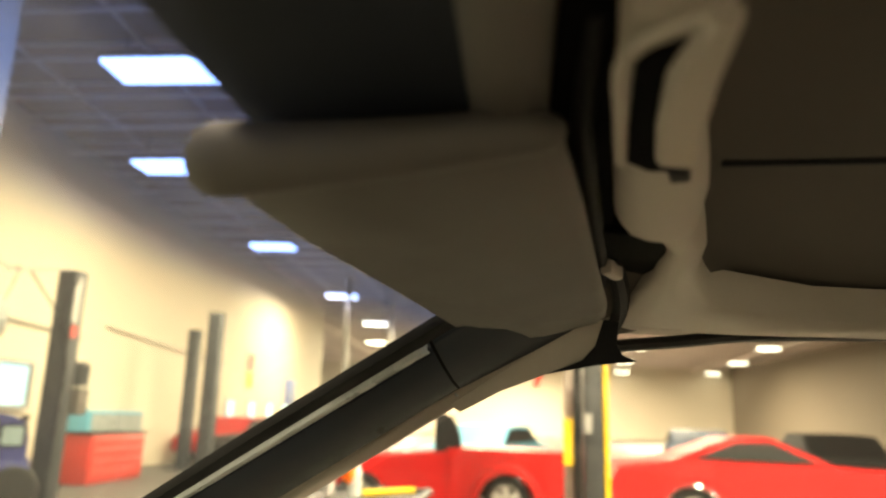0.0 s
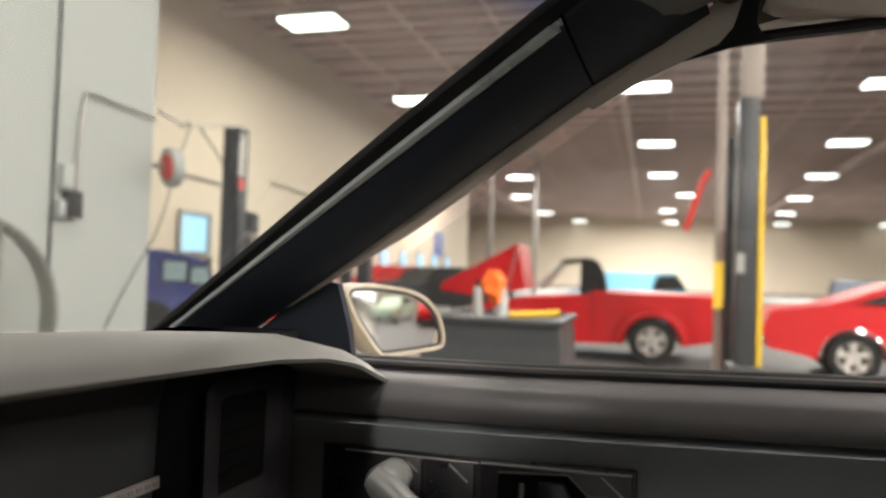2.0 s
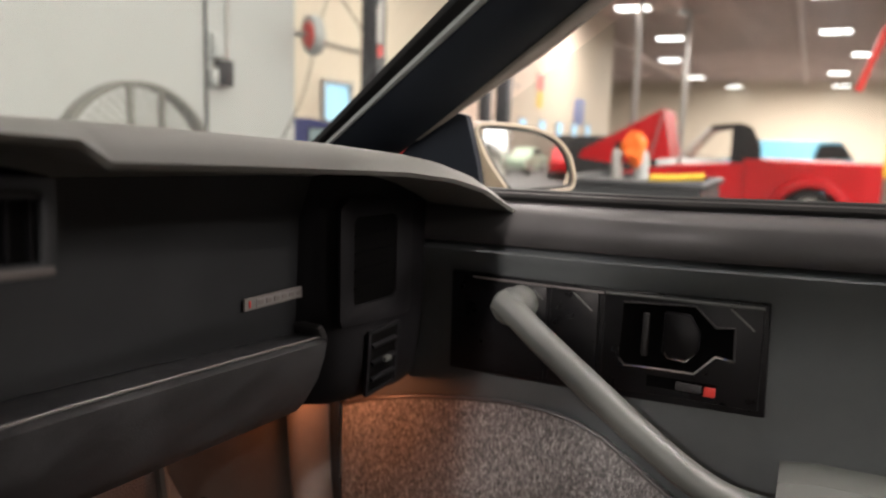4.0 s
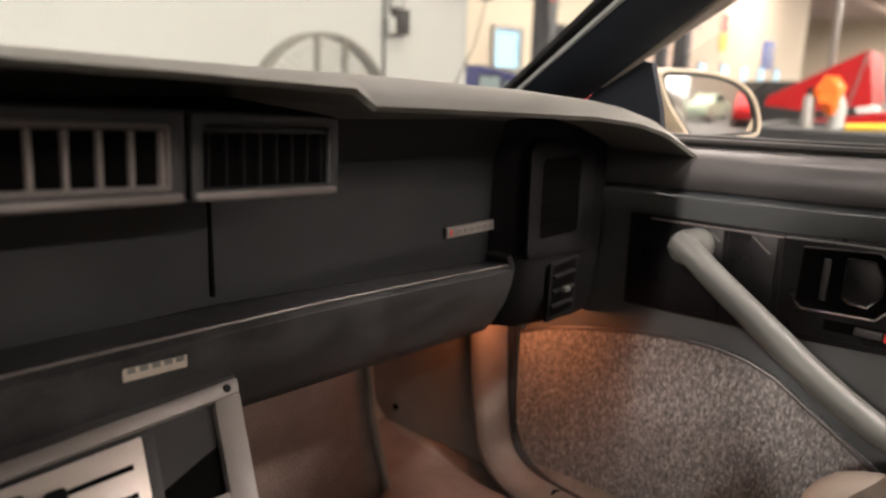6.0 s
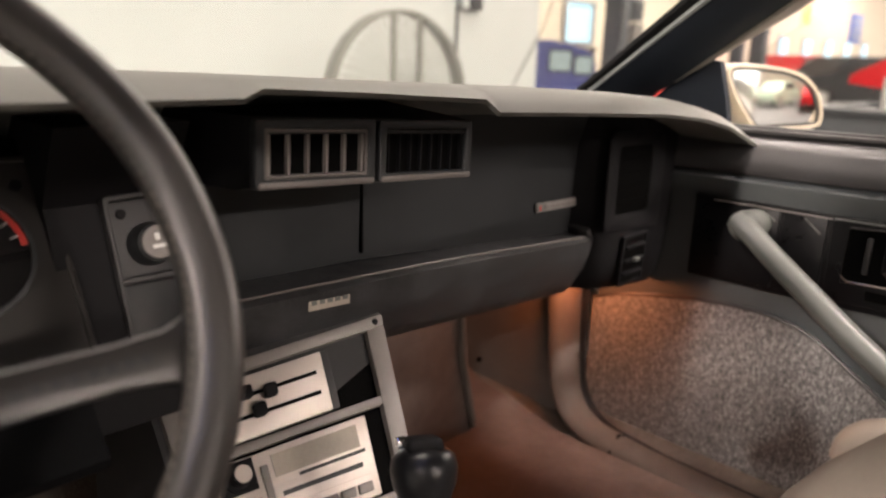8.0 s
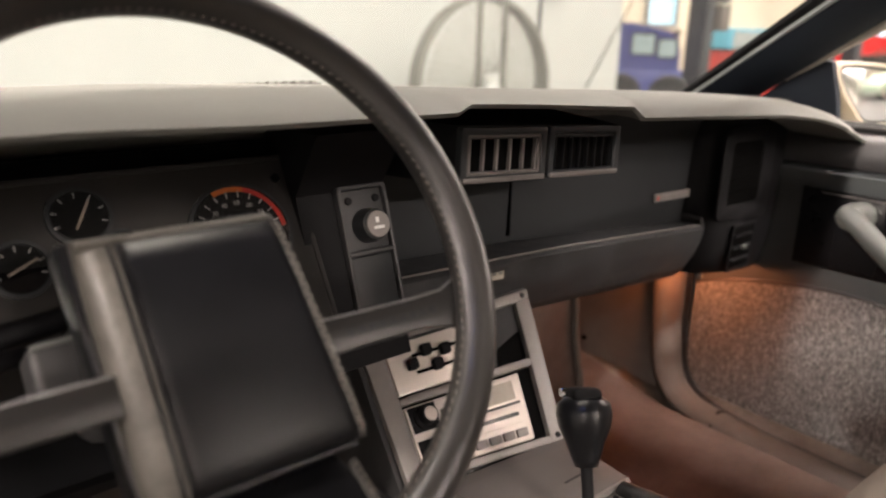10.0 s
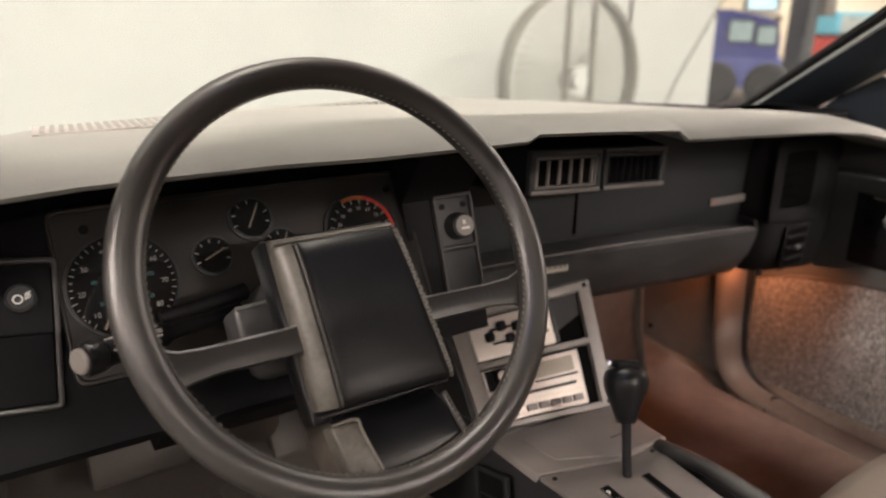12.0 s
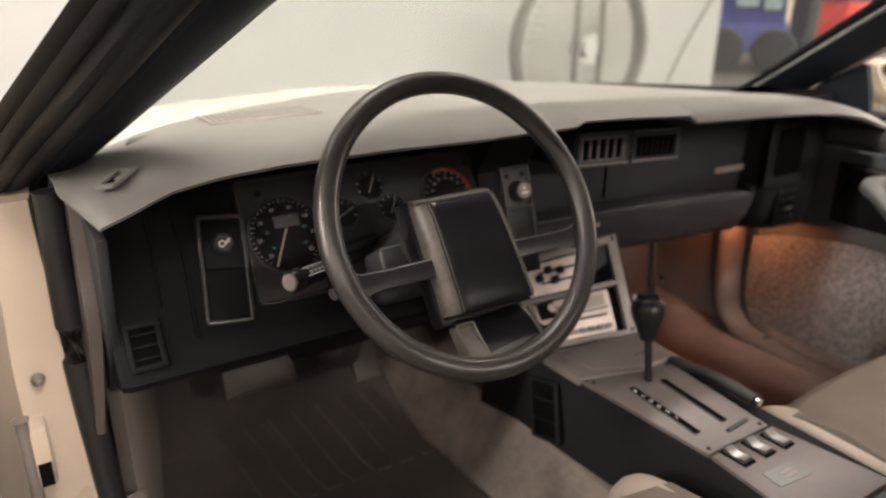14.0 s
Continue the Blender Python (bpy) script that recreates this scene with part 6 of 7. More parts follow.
# ---- car body ----
def car_body():
    t = thing("car_body", "off-white painted car body with long hood", "car", (0, 0.6, GROUND))
    secs = []
    for q in range(-8, 9):
        f = q / 8
        x = f * 0.90
        crown = 0.06 * (1 - f * f)
        yb = y_at(BASE_Y, min(abs(x), 0.74)) + 0.05
        secs.append([(x, yb, 0.752 + crown * 0.7), (x, 1.2, 0.665 + crown), (x, 1.7, 0.56 + crown), (x, 1.98, 0.42 + crown * 0.6), (x, 1.98, 0.30), (x, yb, 0.40)])
    part("hood", loft(secs), WHITEP, t, "off-white painted hood")
    part("cowl", loft([[(x, y_at(BASE_Y, min(abs(x), 0.74)) + 0.01, 0.772), (x, y_at(BASE_Y, min(abs(x), 0.74)) + 0.055, 0.785), (x, y_at(BASE_Y, min(abs(x), 0.74)) + 0.06, 0.74), (x, y_at(BASE_Y, min(abs(x), 0.74)) + 0.0, 0.74)] for x in np.linspace(-0.76, 0.76, 25)]), DARKER, t, "black cowl strip under the glass")
    part("roof_skin", loft([[(x, y_at(HEAD_Y, min(abs(x), 0.64)) + 0.01, y_at(HEAD_Z, min(abs(x), 0.64)) + 0.036), (x, -0.5, 1.30 - 0.05 * (x / 0.66) ** 2), (x, -1.38, 1.275 - 0.05 * (x / 0.66) ** 2), (x, -1.38, 1.262 - 0.05 * (x / 0.66) ** 2), (x, -0.5, 1.285 - 0.05 * (x / 0.66) ** 2)] for x in np.linspace(-0.66, 0.66, 13)]), WHITEP, t)
    for side in (-1, 1):
        part("fender", loft([[(side * 0.86, y, 0.12), (side * 0.935, y, 0.35), (side * 0.93, y, 0.60), (side * 0.88, y, z), (side * 0.80, y, z), (side * 0.80, y, 0.12)] for y, z in ((0.26, 0.74), (0.8, 0.71), (1.5, 0.62), (1.95, 0.50))]), WHITEP, t)
        part("rocker", span(side * 0.82 - 0.06, -1.8, 0.06, side * 0.82 + 0.06, 0.5, 0.18, 0.02), WHITEP, t)
        part("quarter", loft([[(side * 0.80, y, 0.12), (side * 0.94, y, 0.40), (side * 0.90, y, 0.80), (side * 0.80, y, 0.86)] for y in (-1.08, -2.4)]), WHITEP, t)
    part("underbody", span(-0.84, -2.6, 0.02, 0.84, 1.95, 0.10), DARKER, t)
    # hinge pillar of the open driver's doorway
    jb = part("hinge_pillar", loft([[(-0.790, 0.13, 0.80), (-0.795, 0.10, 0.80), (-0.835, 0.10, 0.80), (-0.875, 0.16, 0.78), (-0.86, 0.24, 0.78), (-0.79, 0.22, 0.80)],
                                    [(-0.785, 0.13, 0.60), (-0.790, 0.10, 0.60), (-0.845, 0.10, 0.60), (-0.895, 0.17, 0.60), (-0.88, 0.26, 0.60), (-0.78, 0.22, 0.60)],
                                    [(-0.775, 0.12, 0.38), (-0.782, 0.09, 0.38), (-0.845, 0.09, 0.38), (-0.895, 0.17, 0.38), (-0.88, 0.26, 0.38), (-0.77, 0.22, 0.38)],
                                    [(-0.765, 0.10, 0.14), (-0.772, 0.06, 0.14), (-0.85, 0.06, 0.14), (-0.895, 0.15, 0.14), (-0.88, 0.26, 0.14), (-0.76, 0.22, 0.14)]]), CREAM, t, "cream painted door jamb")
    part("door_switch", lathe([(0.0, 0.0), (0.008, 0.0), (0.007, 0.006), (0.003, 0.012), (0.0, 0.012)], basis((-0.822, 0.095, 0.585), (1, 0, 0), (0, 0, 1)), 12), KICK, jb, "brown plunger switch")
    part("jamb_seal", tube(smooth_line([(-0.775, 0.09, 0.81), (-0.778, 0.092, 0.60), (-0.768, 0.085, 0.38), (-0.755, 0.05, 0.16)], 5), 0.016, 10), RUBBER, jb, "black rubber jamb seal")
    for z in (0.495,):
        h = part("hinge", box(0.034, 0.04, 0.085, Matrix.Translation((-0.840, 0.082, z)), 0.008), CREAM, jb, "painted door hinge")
        part("hinge_pin", lathe([(0.0, -0.055), (0.007, -0.055), (0.007, 0.055), (0.010, 0.058), (0.0, 0.064)], Matrix.Translation((-0.848, 0.066, z)), 12), KICK, h)
        part("hinge_hole", box(0.014, 0.004, 0.03, Matrix.Translation((-0.834, 0.0605, z - 0.02))), VOID, h)
    for x in (-0.76, 0.76):
        for y in (1.25, -1.35):
            w = part("wheel", lathe([(0.0, -0.10), (0.20, -0.10), (0.31, -0.085), (0.33, -0.05), (0.33, 0.05), (0.31, 0.085), (0.20, 0.10), (0.0, 0.10)], Matrix.Translation((x, y, 0.05)) @ Matrix.Rotation(math.pi / 2, 4, "Y"), 28), RUBBER, t)
            part("wheel_rim", lathe([(0.0, -0.105), (0.18, -0.105), (0.20, -0.09), (0.20, 0.09), (0.18, 0.105), (0.0, 0.105)], Matrix.Translation((x, y, 0.05)) @ Matrix.Rotation(math.pi / 2, 4, "Y"), 24), CHROME, w)
            part("lift_stand", lathe([(0.0, 0.0), (0.11, 0.0), (0.10, 0.03), (0.05, 0.06), (0.05, -GROUND - 0.02), (0.08, -GROUND + 0.0), (0.08, -GROUND + 0.075), (0.0, -GROUND + 0.075)], Matrix.Translation((x * 0.85, y * 0.55, GROUND)), 16), DARKER, t)
    return t


car_body()


def driver_door():
    t = thing("driver_door", "open cream driver door with dark inner panel", "car door", (-0.9, 0.05, 0.2))
    m = Matrix.Translation((-0.90, 0.10, 0)) @ Matrix.Rotation(radians(-68), 4, "Z")
    bm = loft([[(x, y, z) for x, y, z in ((-0.05, yy, 0.14), (-0.075, yy, 0.45), (-0.05, yy, 0.74), (0.0, yy, 0.76), (0.04, yy, 0.74), (0.05, yy, 0.14))] for yy in (0.0, -0.5, -1.15)])
    bmesh.ops.transform(bm, matrix=m, verts=bm.verts)
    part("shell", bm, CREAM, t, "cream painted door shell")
    bm = span(0.052, -1.12, 0.16, 0.075, -0.03, 0.75, 0.008)
    bmesh.ops.transform(bm, matrix=m, verts=bm.verts)
    part("inner_panel", bm, DOORV, t, "grey vinyl inner panel")


driver_door()


# ---- workshop hall ----
CONC = surface("polished_concrete", (0.095, 0.092, 0.088), 0.6, spec=0.3, grain=40, bump=0.08, stain=0.7, vary=0.25)
WALLW = surface("white_wall_paint", (0.378, 0.398, 0.395), 0.6, grain=50, bump=0.1, stain=0.8, vary=0.05)
WALLB = surface("beige_wall_paint", (0.66, 0.58, 0.465), 0.7, grain=30, bump=0.1, stain=0.5, vary=0.06)
CEIL = surface("pale_joist_paint", (0.80, 0.69, 0.65), 0.8, grain=10, bump=0.1, stain=0.6, vary=0.2)
DECK = surface("brown_roof_deck", (0.43, 0.335, 0.305), 0.8, grain=10, bump=0.1, stain=0.6, vary=0.2)
STEEL = surface("galvanised_steel", (0.35, 0.34, 0.33), 0.45, 0.6, grain=60, bump=0.05, vary=0.15)
POSTT = surface("taupe_post_paint", (0.30, 0.255, 0.225), 0.55, grain=60, bump=0.05, vary=0.15)
POSTG = surface("dark_grey_lift_paint", (0.034, 0.037, 0.041), 0.5, grain=60, bump=0.05, vary=0.2)
YELLOW = surface("yellow_lift_paint", (0.72, 0.48, 0.03), 0.45, grain=60, bump=0.05, vary=0.12)
REDP = surface("red_car_paint", (0.46, 0.006, 0.010), 0.5, grain=20, bump=0.0, stain=1.5, vary=0.06, coat=0.06, spec=0.22)
BLUEP = surface("blue_purple_paint", (0.045, 0.055, 0.20), 0.4, grain=20, bump=0.0, stain=2, vary=0.12, coat=0.05, spec=0.2)
TEALP = surface("light_blue_paint", (0.12, 0.40, 0.56), 0.65, grain=20, bump=0.0, stain=2, vary=0.12, coat=0.05, spec=0.2)
BLACKT = surface("black_car_trim", (0.015, 0.015, 0.016), 0.6, bump=0.05, spec=0.2)
ORANGEC = surface("orange_cloth", (0.85, 0.16, 0.02), 0.9, grain=200, bump=0.4, vary=0.15)
WALLT = surface("tan_wall_paint", (0.22, 0.18, 0.14), 0.75, grain=30, bump=0.1, stain=0.5, vary=0.08)
PALEG = surface("pale_green_paint", (0.36, 0.46, 0.34), 0.35, grain=20, bump=0.0, stain=2, vary=0.1, coat=0.3)
BLUES = surface("blue_sign", (0.04, 0.10, 0.45), 0.5, bump=0, vary=0.1)
NAVY = surface("dark_blue_paint", (0.03, 0.05, 0.10), 0.65, grain=20, bump=0.0, stain=2, vary=0.1, coat=0.05, spec=0.2)
WINP = surface("pale_cab_glass", (0.30, 0.40, 0.44), 0.15, grain=20, bump=0.0, vary=0.2)
FANG = surface("grey_fan_guard", (0.17, 0.17, 0.155), 0.5, 0.3, bump=0, vary=0.1)
WINB = glow("daylit_pane", (0.35, 0.62, 0.85), 0.8)
DOORL = glow("daylit_doorway", (1.0, 0.98, 0.93), 3.0)


def hall():
    G = GROUND
    tagged(part("ground", span(-60, -60, G - 0.3, 110, 60, G), CONC), "polished grey concrete workshop floor", "floor", kind="structure")
    tagged(part("wall_front", span(-20.5, 5.6, G, 7.45, 5.9, 7.2), WALLW), "plain white painted workshop wall", "wall", kind="structure")
    tagged(part("wall_return", span(7.15, 5.904, G, 7.45, 9.7, 7.2), WALLW), "white return wall of the workshop bay", "wall", kind="structure")
    tagged(part("wall_back", span(7.454, 9.7, G, 40, 10.0, 7.2), WALLB), "beige painted workshop wall", "wall", kind="structure")
    tagged(part("wall_corner", span(39.7, 10.004, G, 40, 34, 7.2), WALLB), "beige wall beyond the corner", "wall", kind="structure")
    tagged(part("wall_far", span(78, -24, G, 78.4, 34, 7.2), WALLB), "far beige wall of the hall", "wall", kind="structure")
    tagged(part("wall_side", span(40.3, 34, G, 78, 34.3, 7.2), WALLB), "beige side wall of the hall", "wall", kind="structure")
    tagged(part("wall_left", span(-20.5, -24, G, -20.2, 5.6, 7.2), WALLW), "white painted side wall", "wall", kind="structure")
    tagged(part("wall_rear", span(-20.2, -24.3, G, 78, -24, 7.2), WALLT), "beige rear wall of the hall", "wall", kind="structure")
    # roof deck with open joists and girders in one mesh
    tagged(part("roof_deck", span(-21, -25, 7.2, 79, 35, 7.4), DECK, smooth=0), "dark brown ribbed steel roof deck", "ceiling", kind="structure")
    bm = None
    for k in range(66):
        x = -19 + k * 1.48
        bm = span(x - 0.035, -24, 6.84, x + 0.035, 34, 6.90, bm=bm)
        bm = span(x - 0.03, -24, 7.12, x + 0.03, 34, 7.195, bm=bm)
    for k in range(26):
        y = -23 + k * 2.2
        bm = span(-20, y - 0.025, 6.91, 78, y + 0.025, 6.96, bm=bm)
    for k in range(6):
        y = -20 + k * 10.3
        bm = span(-20, y - 0.1, 6.55, 78, y + 0.1, 6.83, bm=bm)
    tagged(part("ceiling", bm, CEIL, smooth=0), "open steel joists and girders under the roof deck", "ceiling", kind="structure")


hall()


def lamp(x, y, long=1.35):
    t = thing("high_bay_lamp", "bright white suspended high bay lamp", "ceiling lamp", (0, 0, 0), "hall ceiling lamps")
    part("housing", span(-0.44, -long / 2 - 0.05, 0.03, 0.44, long / 2 + 0.05, 0.12, 0.02), STEEL, t)
    part("light_panel", span(-0.40, -long / 2, -0.015, 0.40, long / 2, 0.025, 0.008), TUBE, t, "glowing white panel")
    for s in (-1, 1):
        part("hanger", tube([(0, s * long * 0.4, 0.1), (0, s * long * 0.4, 0.87)], 0.012, 6), STEEL, t)
    t.location = (x, y, LAMP_Z)
    return t


first = lamp(21.5, -0.1)
for lx, ly in ((12.0, 0.3), (30.9, -0.5), (40.6, -0.9), (50.6, -2.7), (63.0, -1.7), (31.3, -7.7), (41.2, -8.8), (52.4, -9.8), (64.1, -10.9), (31.7, 6.9), (41.3, 7.0), (52.1, 8.8), (66.0, 9.0), (22.0, -6.6),
               (14.6, 7.1), (22.2, 7.1), (56.0, 18.0), (66.0, 17.0), (76.4, -12.6), (76.4, -21.8), (63.2, -20.2), (50.9, -18.4), (40.5, -16.9), (76.4, 6.8), (75.9, -2.3)):
    copy_thing(first, Matrix.Translation((lx, ly, LAMP_Z)))
near = lamp(10.1, 5.0, 1.9)
for lx, ly in LIT:
    copy_thing(first, Matrix.Translation((lx, ly, LAMP_Z + 0.06)))


def ceiling_fan():
    t = thing("ceiling_fan", "white ceiling fan on a down rod", "ceiling fan", (0, 0, 0))
    part("rod", tube([(0, 0, 0), (0, 0, 1.26)], 0.03, 8), WALLW, t)
    part("motor", lathe([(0.0, -0.15), (0.16, -0.12), (0.2, 0.0), (0.1, 0.1), (0.0, 0.12)], Matrix(), 16), WALLW, t)
    for k in range(3):
        part("fan_blade", box(0.75, 0.14, 0.015, Matrix.Rotation(k * 2.094 + 0.3, 4, "Z") @ Matrix.Translation((0.5, 0, 0))), WALLW, t)
    t.location = (30.5, 4.6, 5.95)


ceiling_fan()


def drum_fan():
    t = thing("drum_fan", "large round grey drum fan standing by the wall", "fan", (0, 0, 0))
    m = basis((0, 0, 0), (1, 0, 0), (0, 0, 1))
    R = 0.78
    part("guard_rim", ring(circle(0, 0, R, 48), circle(0, 0, R - 0.04, 48), on(m, 0, 0, -0.05), 0.14, 0.008), FANG, t, "grey round drum rim")
    for x in (-0.15, 0.15):
        h = math.sqrt(R * R - x * x) - 0.02
        part("guard_bar", box(0.055, 0.02, 2 * h, Matrix.Translation((x, -0.12, 0))), FANG, t, "upright support bar")
    bm = None
    for k in range(60):
        a = 2 * math.pi * k / 60
        bm = tube([(0.14 * math.cos(a), -0.16, 0.14 * math.sin(a)), (0.5 * math.cos(a + 0.1), -0.19, 0.5 * math.sin(a + 0.1)), (0.76 * math.cos(a + 0.2), -0.14, 0.76 * math.sin(a + 0.2))], 0.004, 4, bm=bm)
    for k in range(22):
        r = 0.16 + 0.027 * k
        bm = tube([(r * math.cos(a), -0.145 - 0.06 * math.sin(math.pi * min(1, (r - 0.14) / 0.62)), r * math.sin(a)) for a in (2 * math.pi * q / 40 for q in range(40))], 0.003, 4, True, bm=bm, up=(0, 1, 0))
    part("guard_wires", bm, FANG, t, "thin curved guard wires")
    part("motor", lathe([(0.0, -0.17), (0.08, -0.17), (0.09, 0.05), (0.0, 0.08)], Matrix.Rotation(-math.pi / 2, 4, "X"), 20), WALLW, t, "pale motor hub")
    part("foot", span(-0.5, -0.30, -R - 0.04, 0.5, 0.30, -R + 0.03, 0.02), FANG, t)
    for x in (-0.45, 0.45):
        part("wheel", lathe([(0.0, -0.03), (0.1, -0.03), (0.1, 0.03), (0.0, 0.03)], Matrix.Translation((x, 0.2, -R + 0.03)) @ Matrix.Rotation(math.pi / 2, 4, "Y"), 14), BLACKT, t)
    t.location = (3.95, 4.4, 0.40)


drum_fan()


def wall_fittings():
    y = 5.6
    t = thing("wall_switch_box", "white and black switch boxes on the white wall", "switch box", (6.05, y, 1.4))
    part("upper_box", span(5.98, y - 0.09, 1.60, 6.13, y, 1.86, 0.01), WALLW, t)
    part("breaker", span(6.03, y - 0.11, 1.30, 6.24, y, 1.58, 0.01), BLACKT, t, "black breaker box")
    part("lower_box", span(5.94, y - 0.10, 1.30, 6.02, y, 1.48, 0.01), WALLW, t)
    p = thing("wall_conduit", "bent grey steel conduit on the wall", "conduit", (6.3, y, 2.0))
    part("pipe", tube(smooth_line([(6.22, y - 0.03, 1.55), (6.24, y - 0.03, 2.2), (6.28, y - 0.03, 2.60), (6.36, y - 0.03, 2.68), (6.7, y - 0.03, 2.67), (7.44, y - 0.03, 2.64)], 5), 0.022, 8), STEEL, p)
    c = thing("hanging_cable", "thin black cable hanging down the wall", "cable", (5.92, y, 1.5))
    part("cable", tube([(5.92, y - 0.02, 7.1), (5.91, y - 0.02, 2.0), (5.90, y - 0.02, 0.2), (5.9, y - 0.02, GROUND)], 0.016, 6), BLACKT, c)
    h = thing("slanting_hose", "thin dark air hose slung from the wall", "hose", (7.4, 5.4, 1.0))
    part("hose", tube(smooth_line([(9.40, 6.58, 2.97), (9.38, 6.46, 2.96), (8.455, 6.0, 2.153), (7.513, 5.50, 1.317), (7.111, 5.52, 0.725), (6.75, 5.53, 0.20), (6.35, 5.50, -0.435)], 6), 0.009, 6), BLACKT, h)
    d = thing("hose_reel", "white and red round hose reel on the wall", "hose reel", (7.7, 5.49, 2.06))
    part("drum", lathe([(0.0, -0.08), (0.30, -0.08), (0.32, 0.0), (0.30, 0.08), (0.0, 0.08)], Matrix.Translation((7.70, 5.494, 2.06)) @ Vector((-0.86, 0.49, -0.10)).to_track_quat("Z", "Y").to_matrix().to_4x4() @ Matrix.Scale(0.8, 4), 24), WALLW, d, "white drum")
    part("red_face", lathe([(0.0, 0.0), (0.17, 0.0), (0.16, 0.02), (0.0, 0.02)], Matrix.Translation((7.645, 5.525, 2.054)) @ Vector((-0.86, 0.49, -0.10)).to_track_quat("Z", "Y").to_matrix().to_4x4(), 20), RED_T, d, "red reel face")
    part("bracket", tube([(7.70, 5.494, 2.06), (7.62, 5.72, 2.08), (7.44, 5.75, 2.08)], 0.03, 8), STEEL, d)


wall_fittings()


def back_wall_things():
    y = 9.7
    w = thing("window_back", "small bluish window in the beige wall", "window", (14.2, y, 1.2), kind="structure")
    part("window_frame", ring(rect(13.55, 1.02, 14.75, 2.02), rect(13.63, 1.10, 14.67, 1.94), basis((0, y - 0.05, 0), (1, 0, 0), (0, 0, 1)), 0.06, 0.006), STEEL, w)
    part("pane", span(13.63, y - 0.03, 1.10, 14.67, y - 0.02, 1.94), WINB, w)
    for k in range(5):
        x = 26.5 + k * 2.3
        v = thing("window_small", "small bluish window in the beige wall", "window", (x, y, 1.0), "row of small windows", "structure")
        part("window_frame", span(x - 0.42, y - 0.05, 0.70, x + 0.42, y - 0.005, 1.62), STEEL, v)
        part("pane", span(x - 0.34, y - 0.07, 0.78, x + 0.34, y - 0.055, 1.54), WINB, v)
    s = thing("wall_sign", "blue rectangular sign on the beige wall", "sign", (34.0, y, 2.0))
    part("board", span(33.4, y - 0.06, 1.55, 34.9, y - 0.005, 2.70, 0.01), BLUES, s)
    for k in range(3):
        part("sign_bar", span(33.6, y - 0.07, 1.75 + k * 0.3, 34.7, y - 0.062, 1.87 + k * 0.3), WALLW, s)
    s = thing("wall_poster", "red and yellow poster on the beige wall", "poster", (28.3, y, 2.2))
    part("sheet", span(27.9, y - 0.03, 1.95, 28.9, y - 0.005, 3.5), WALLB, s)
    part("red_field", span(28.0, y - 0.04, 2.75, 28.8, y - 0.032, 3.4), RED_T, s)
    part("yellow_field", span(28.0, y - 0.04, 2.05, 28.8, y - 0.032, 2.7), YELLOW, s)
    for x, z in ((8.0, 3.05), (17.5, 3.1)):
        p = thing("wall_conduit", "long grey steel conduit on the beige wall", "conduit", (x, y, z))
        part("pipe", tube([(x, y - 0.04, z), (x + 8.5, y - 0.04, z - 0.35)], 0.03, 6), STEEL, p)
    g = thing("lift_column", "dark grey lift column with motor and cables", "vehicle lift", (11.9, 7.2, GROUND), "vehicle lift columns")
    part("column", span(11.72, 7.05, GROUND, 12.06, 7.40, 3.42, 0.02), POSTG, g)
    part("top_label", span(11.70, 7.035, 2.5, 11.90, 7.048, 3.3), STEEL, g, "pale label strip")
    part("red_label", span(11.72, 7.02, 2.25, 11.88, 7.034, 2.45), RED_T, g)
    part("motor", lathe([(0.0, 0.0), (0.16, 0.0), (0.17, 0.35), (0.1, 0.42), (0.0, 0.42)], Matrix.Translation((12.28, 7.1, 1.45)), 16), POSTG, g, "grey motor")
    part("tank", span(12.08, 6.95, 0.95, 12.42, 7.25, 1.42, 0.03), KICK, g)
    part("top_arm", tube([(11.8, 7.2, 3.44), (9.5, 6.70, 2.97), (9.2, 6.5, 2.96), (7.9, 5.88, 2.83)], 0.022, 6), STEEL, g)
    part("cable", tube([(10.2, 6.85, 3.08), (10.9, 6.95, 2.75), (11.7, 7.05, 2.2)], 0.014, 6), BLACKT, g)
    part("cable", tube(smooth_line([(11.75, 7.0, 3.3), (11.2, 6.9, 2.6), (11.66, 7.0, 1.8), (11.62, 7.0, 0.6)], 6), 0.02, 6), BLACKT, g)
    for x, yy in ((19.5, 8.2), (16.0, 6.2)):
        q = thing("lift_column", "thin dark lift column far down the bay", "vehicle lift", (x, yy, GROUND), "vehicle lift columns")
        part("column", span(x - 0.15, yy - 0.15, GROUND, x + 0.15, yy + 0.15, 3.3, 0.02), POSTG, q)
        part("base_plate", span(x - 0.35, yy - 0.35, GROUND, x + 0.35, yy + 0.35, GROUND + 0.04), POSTG, q)


back_wall_things()


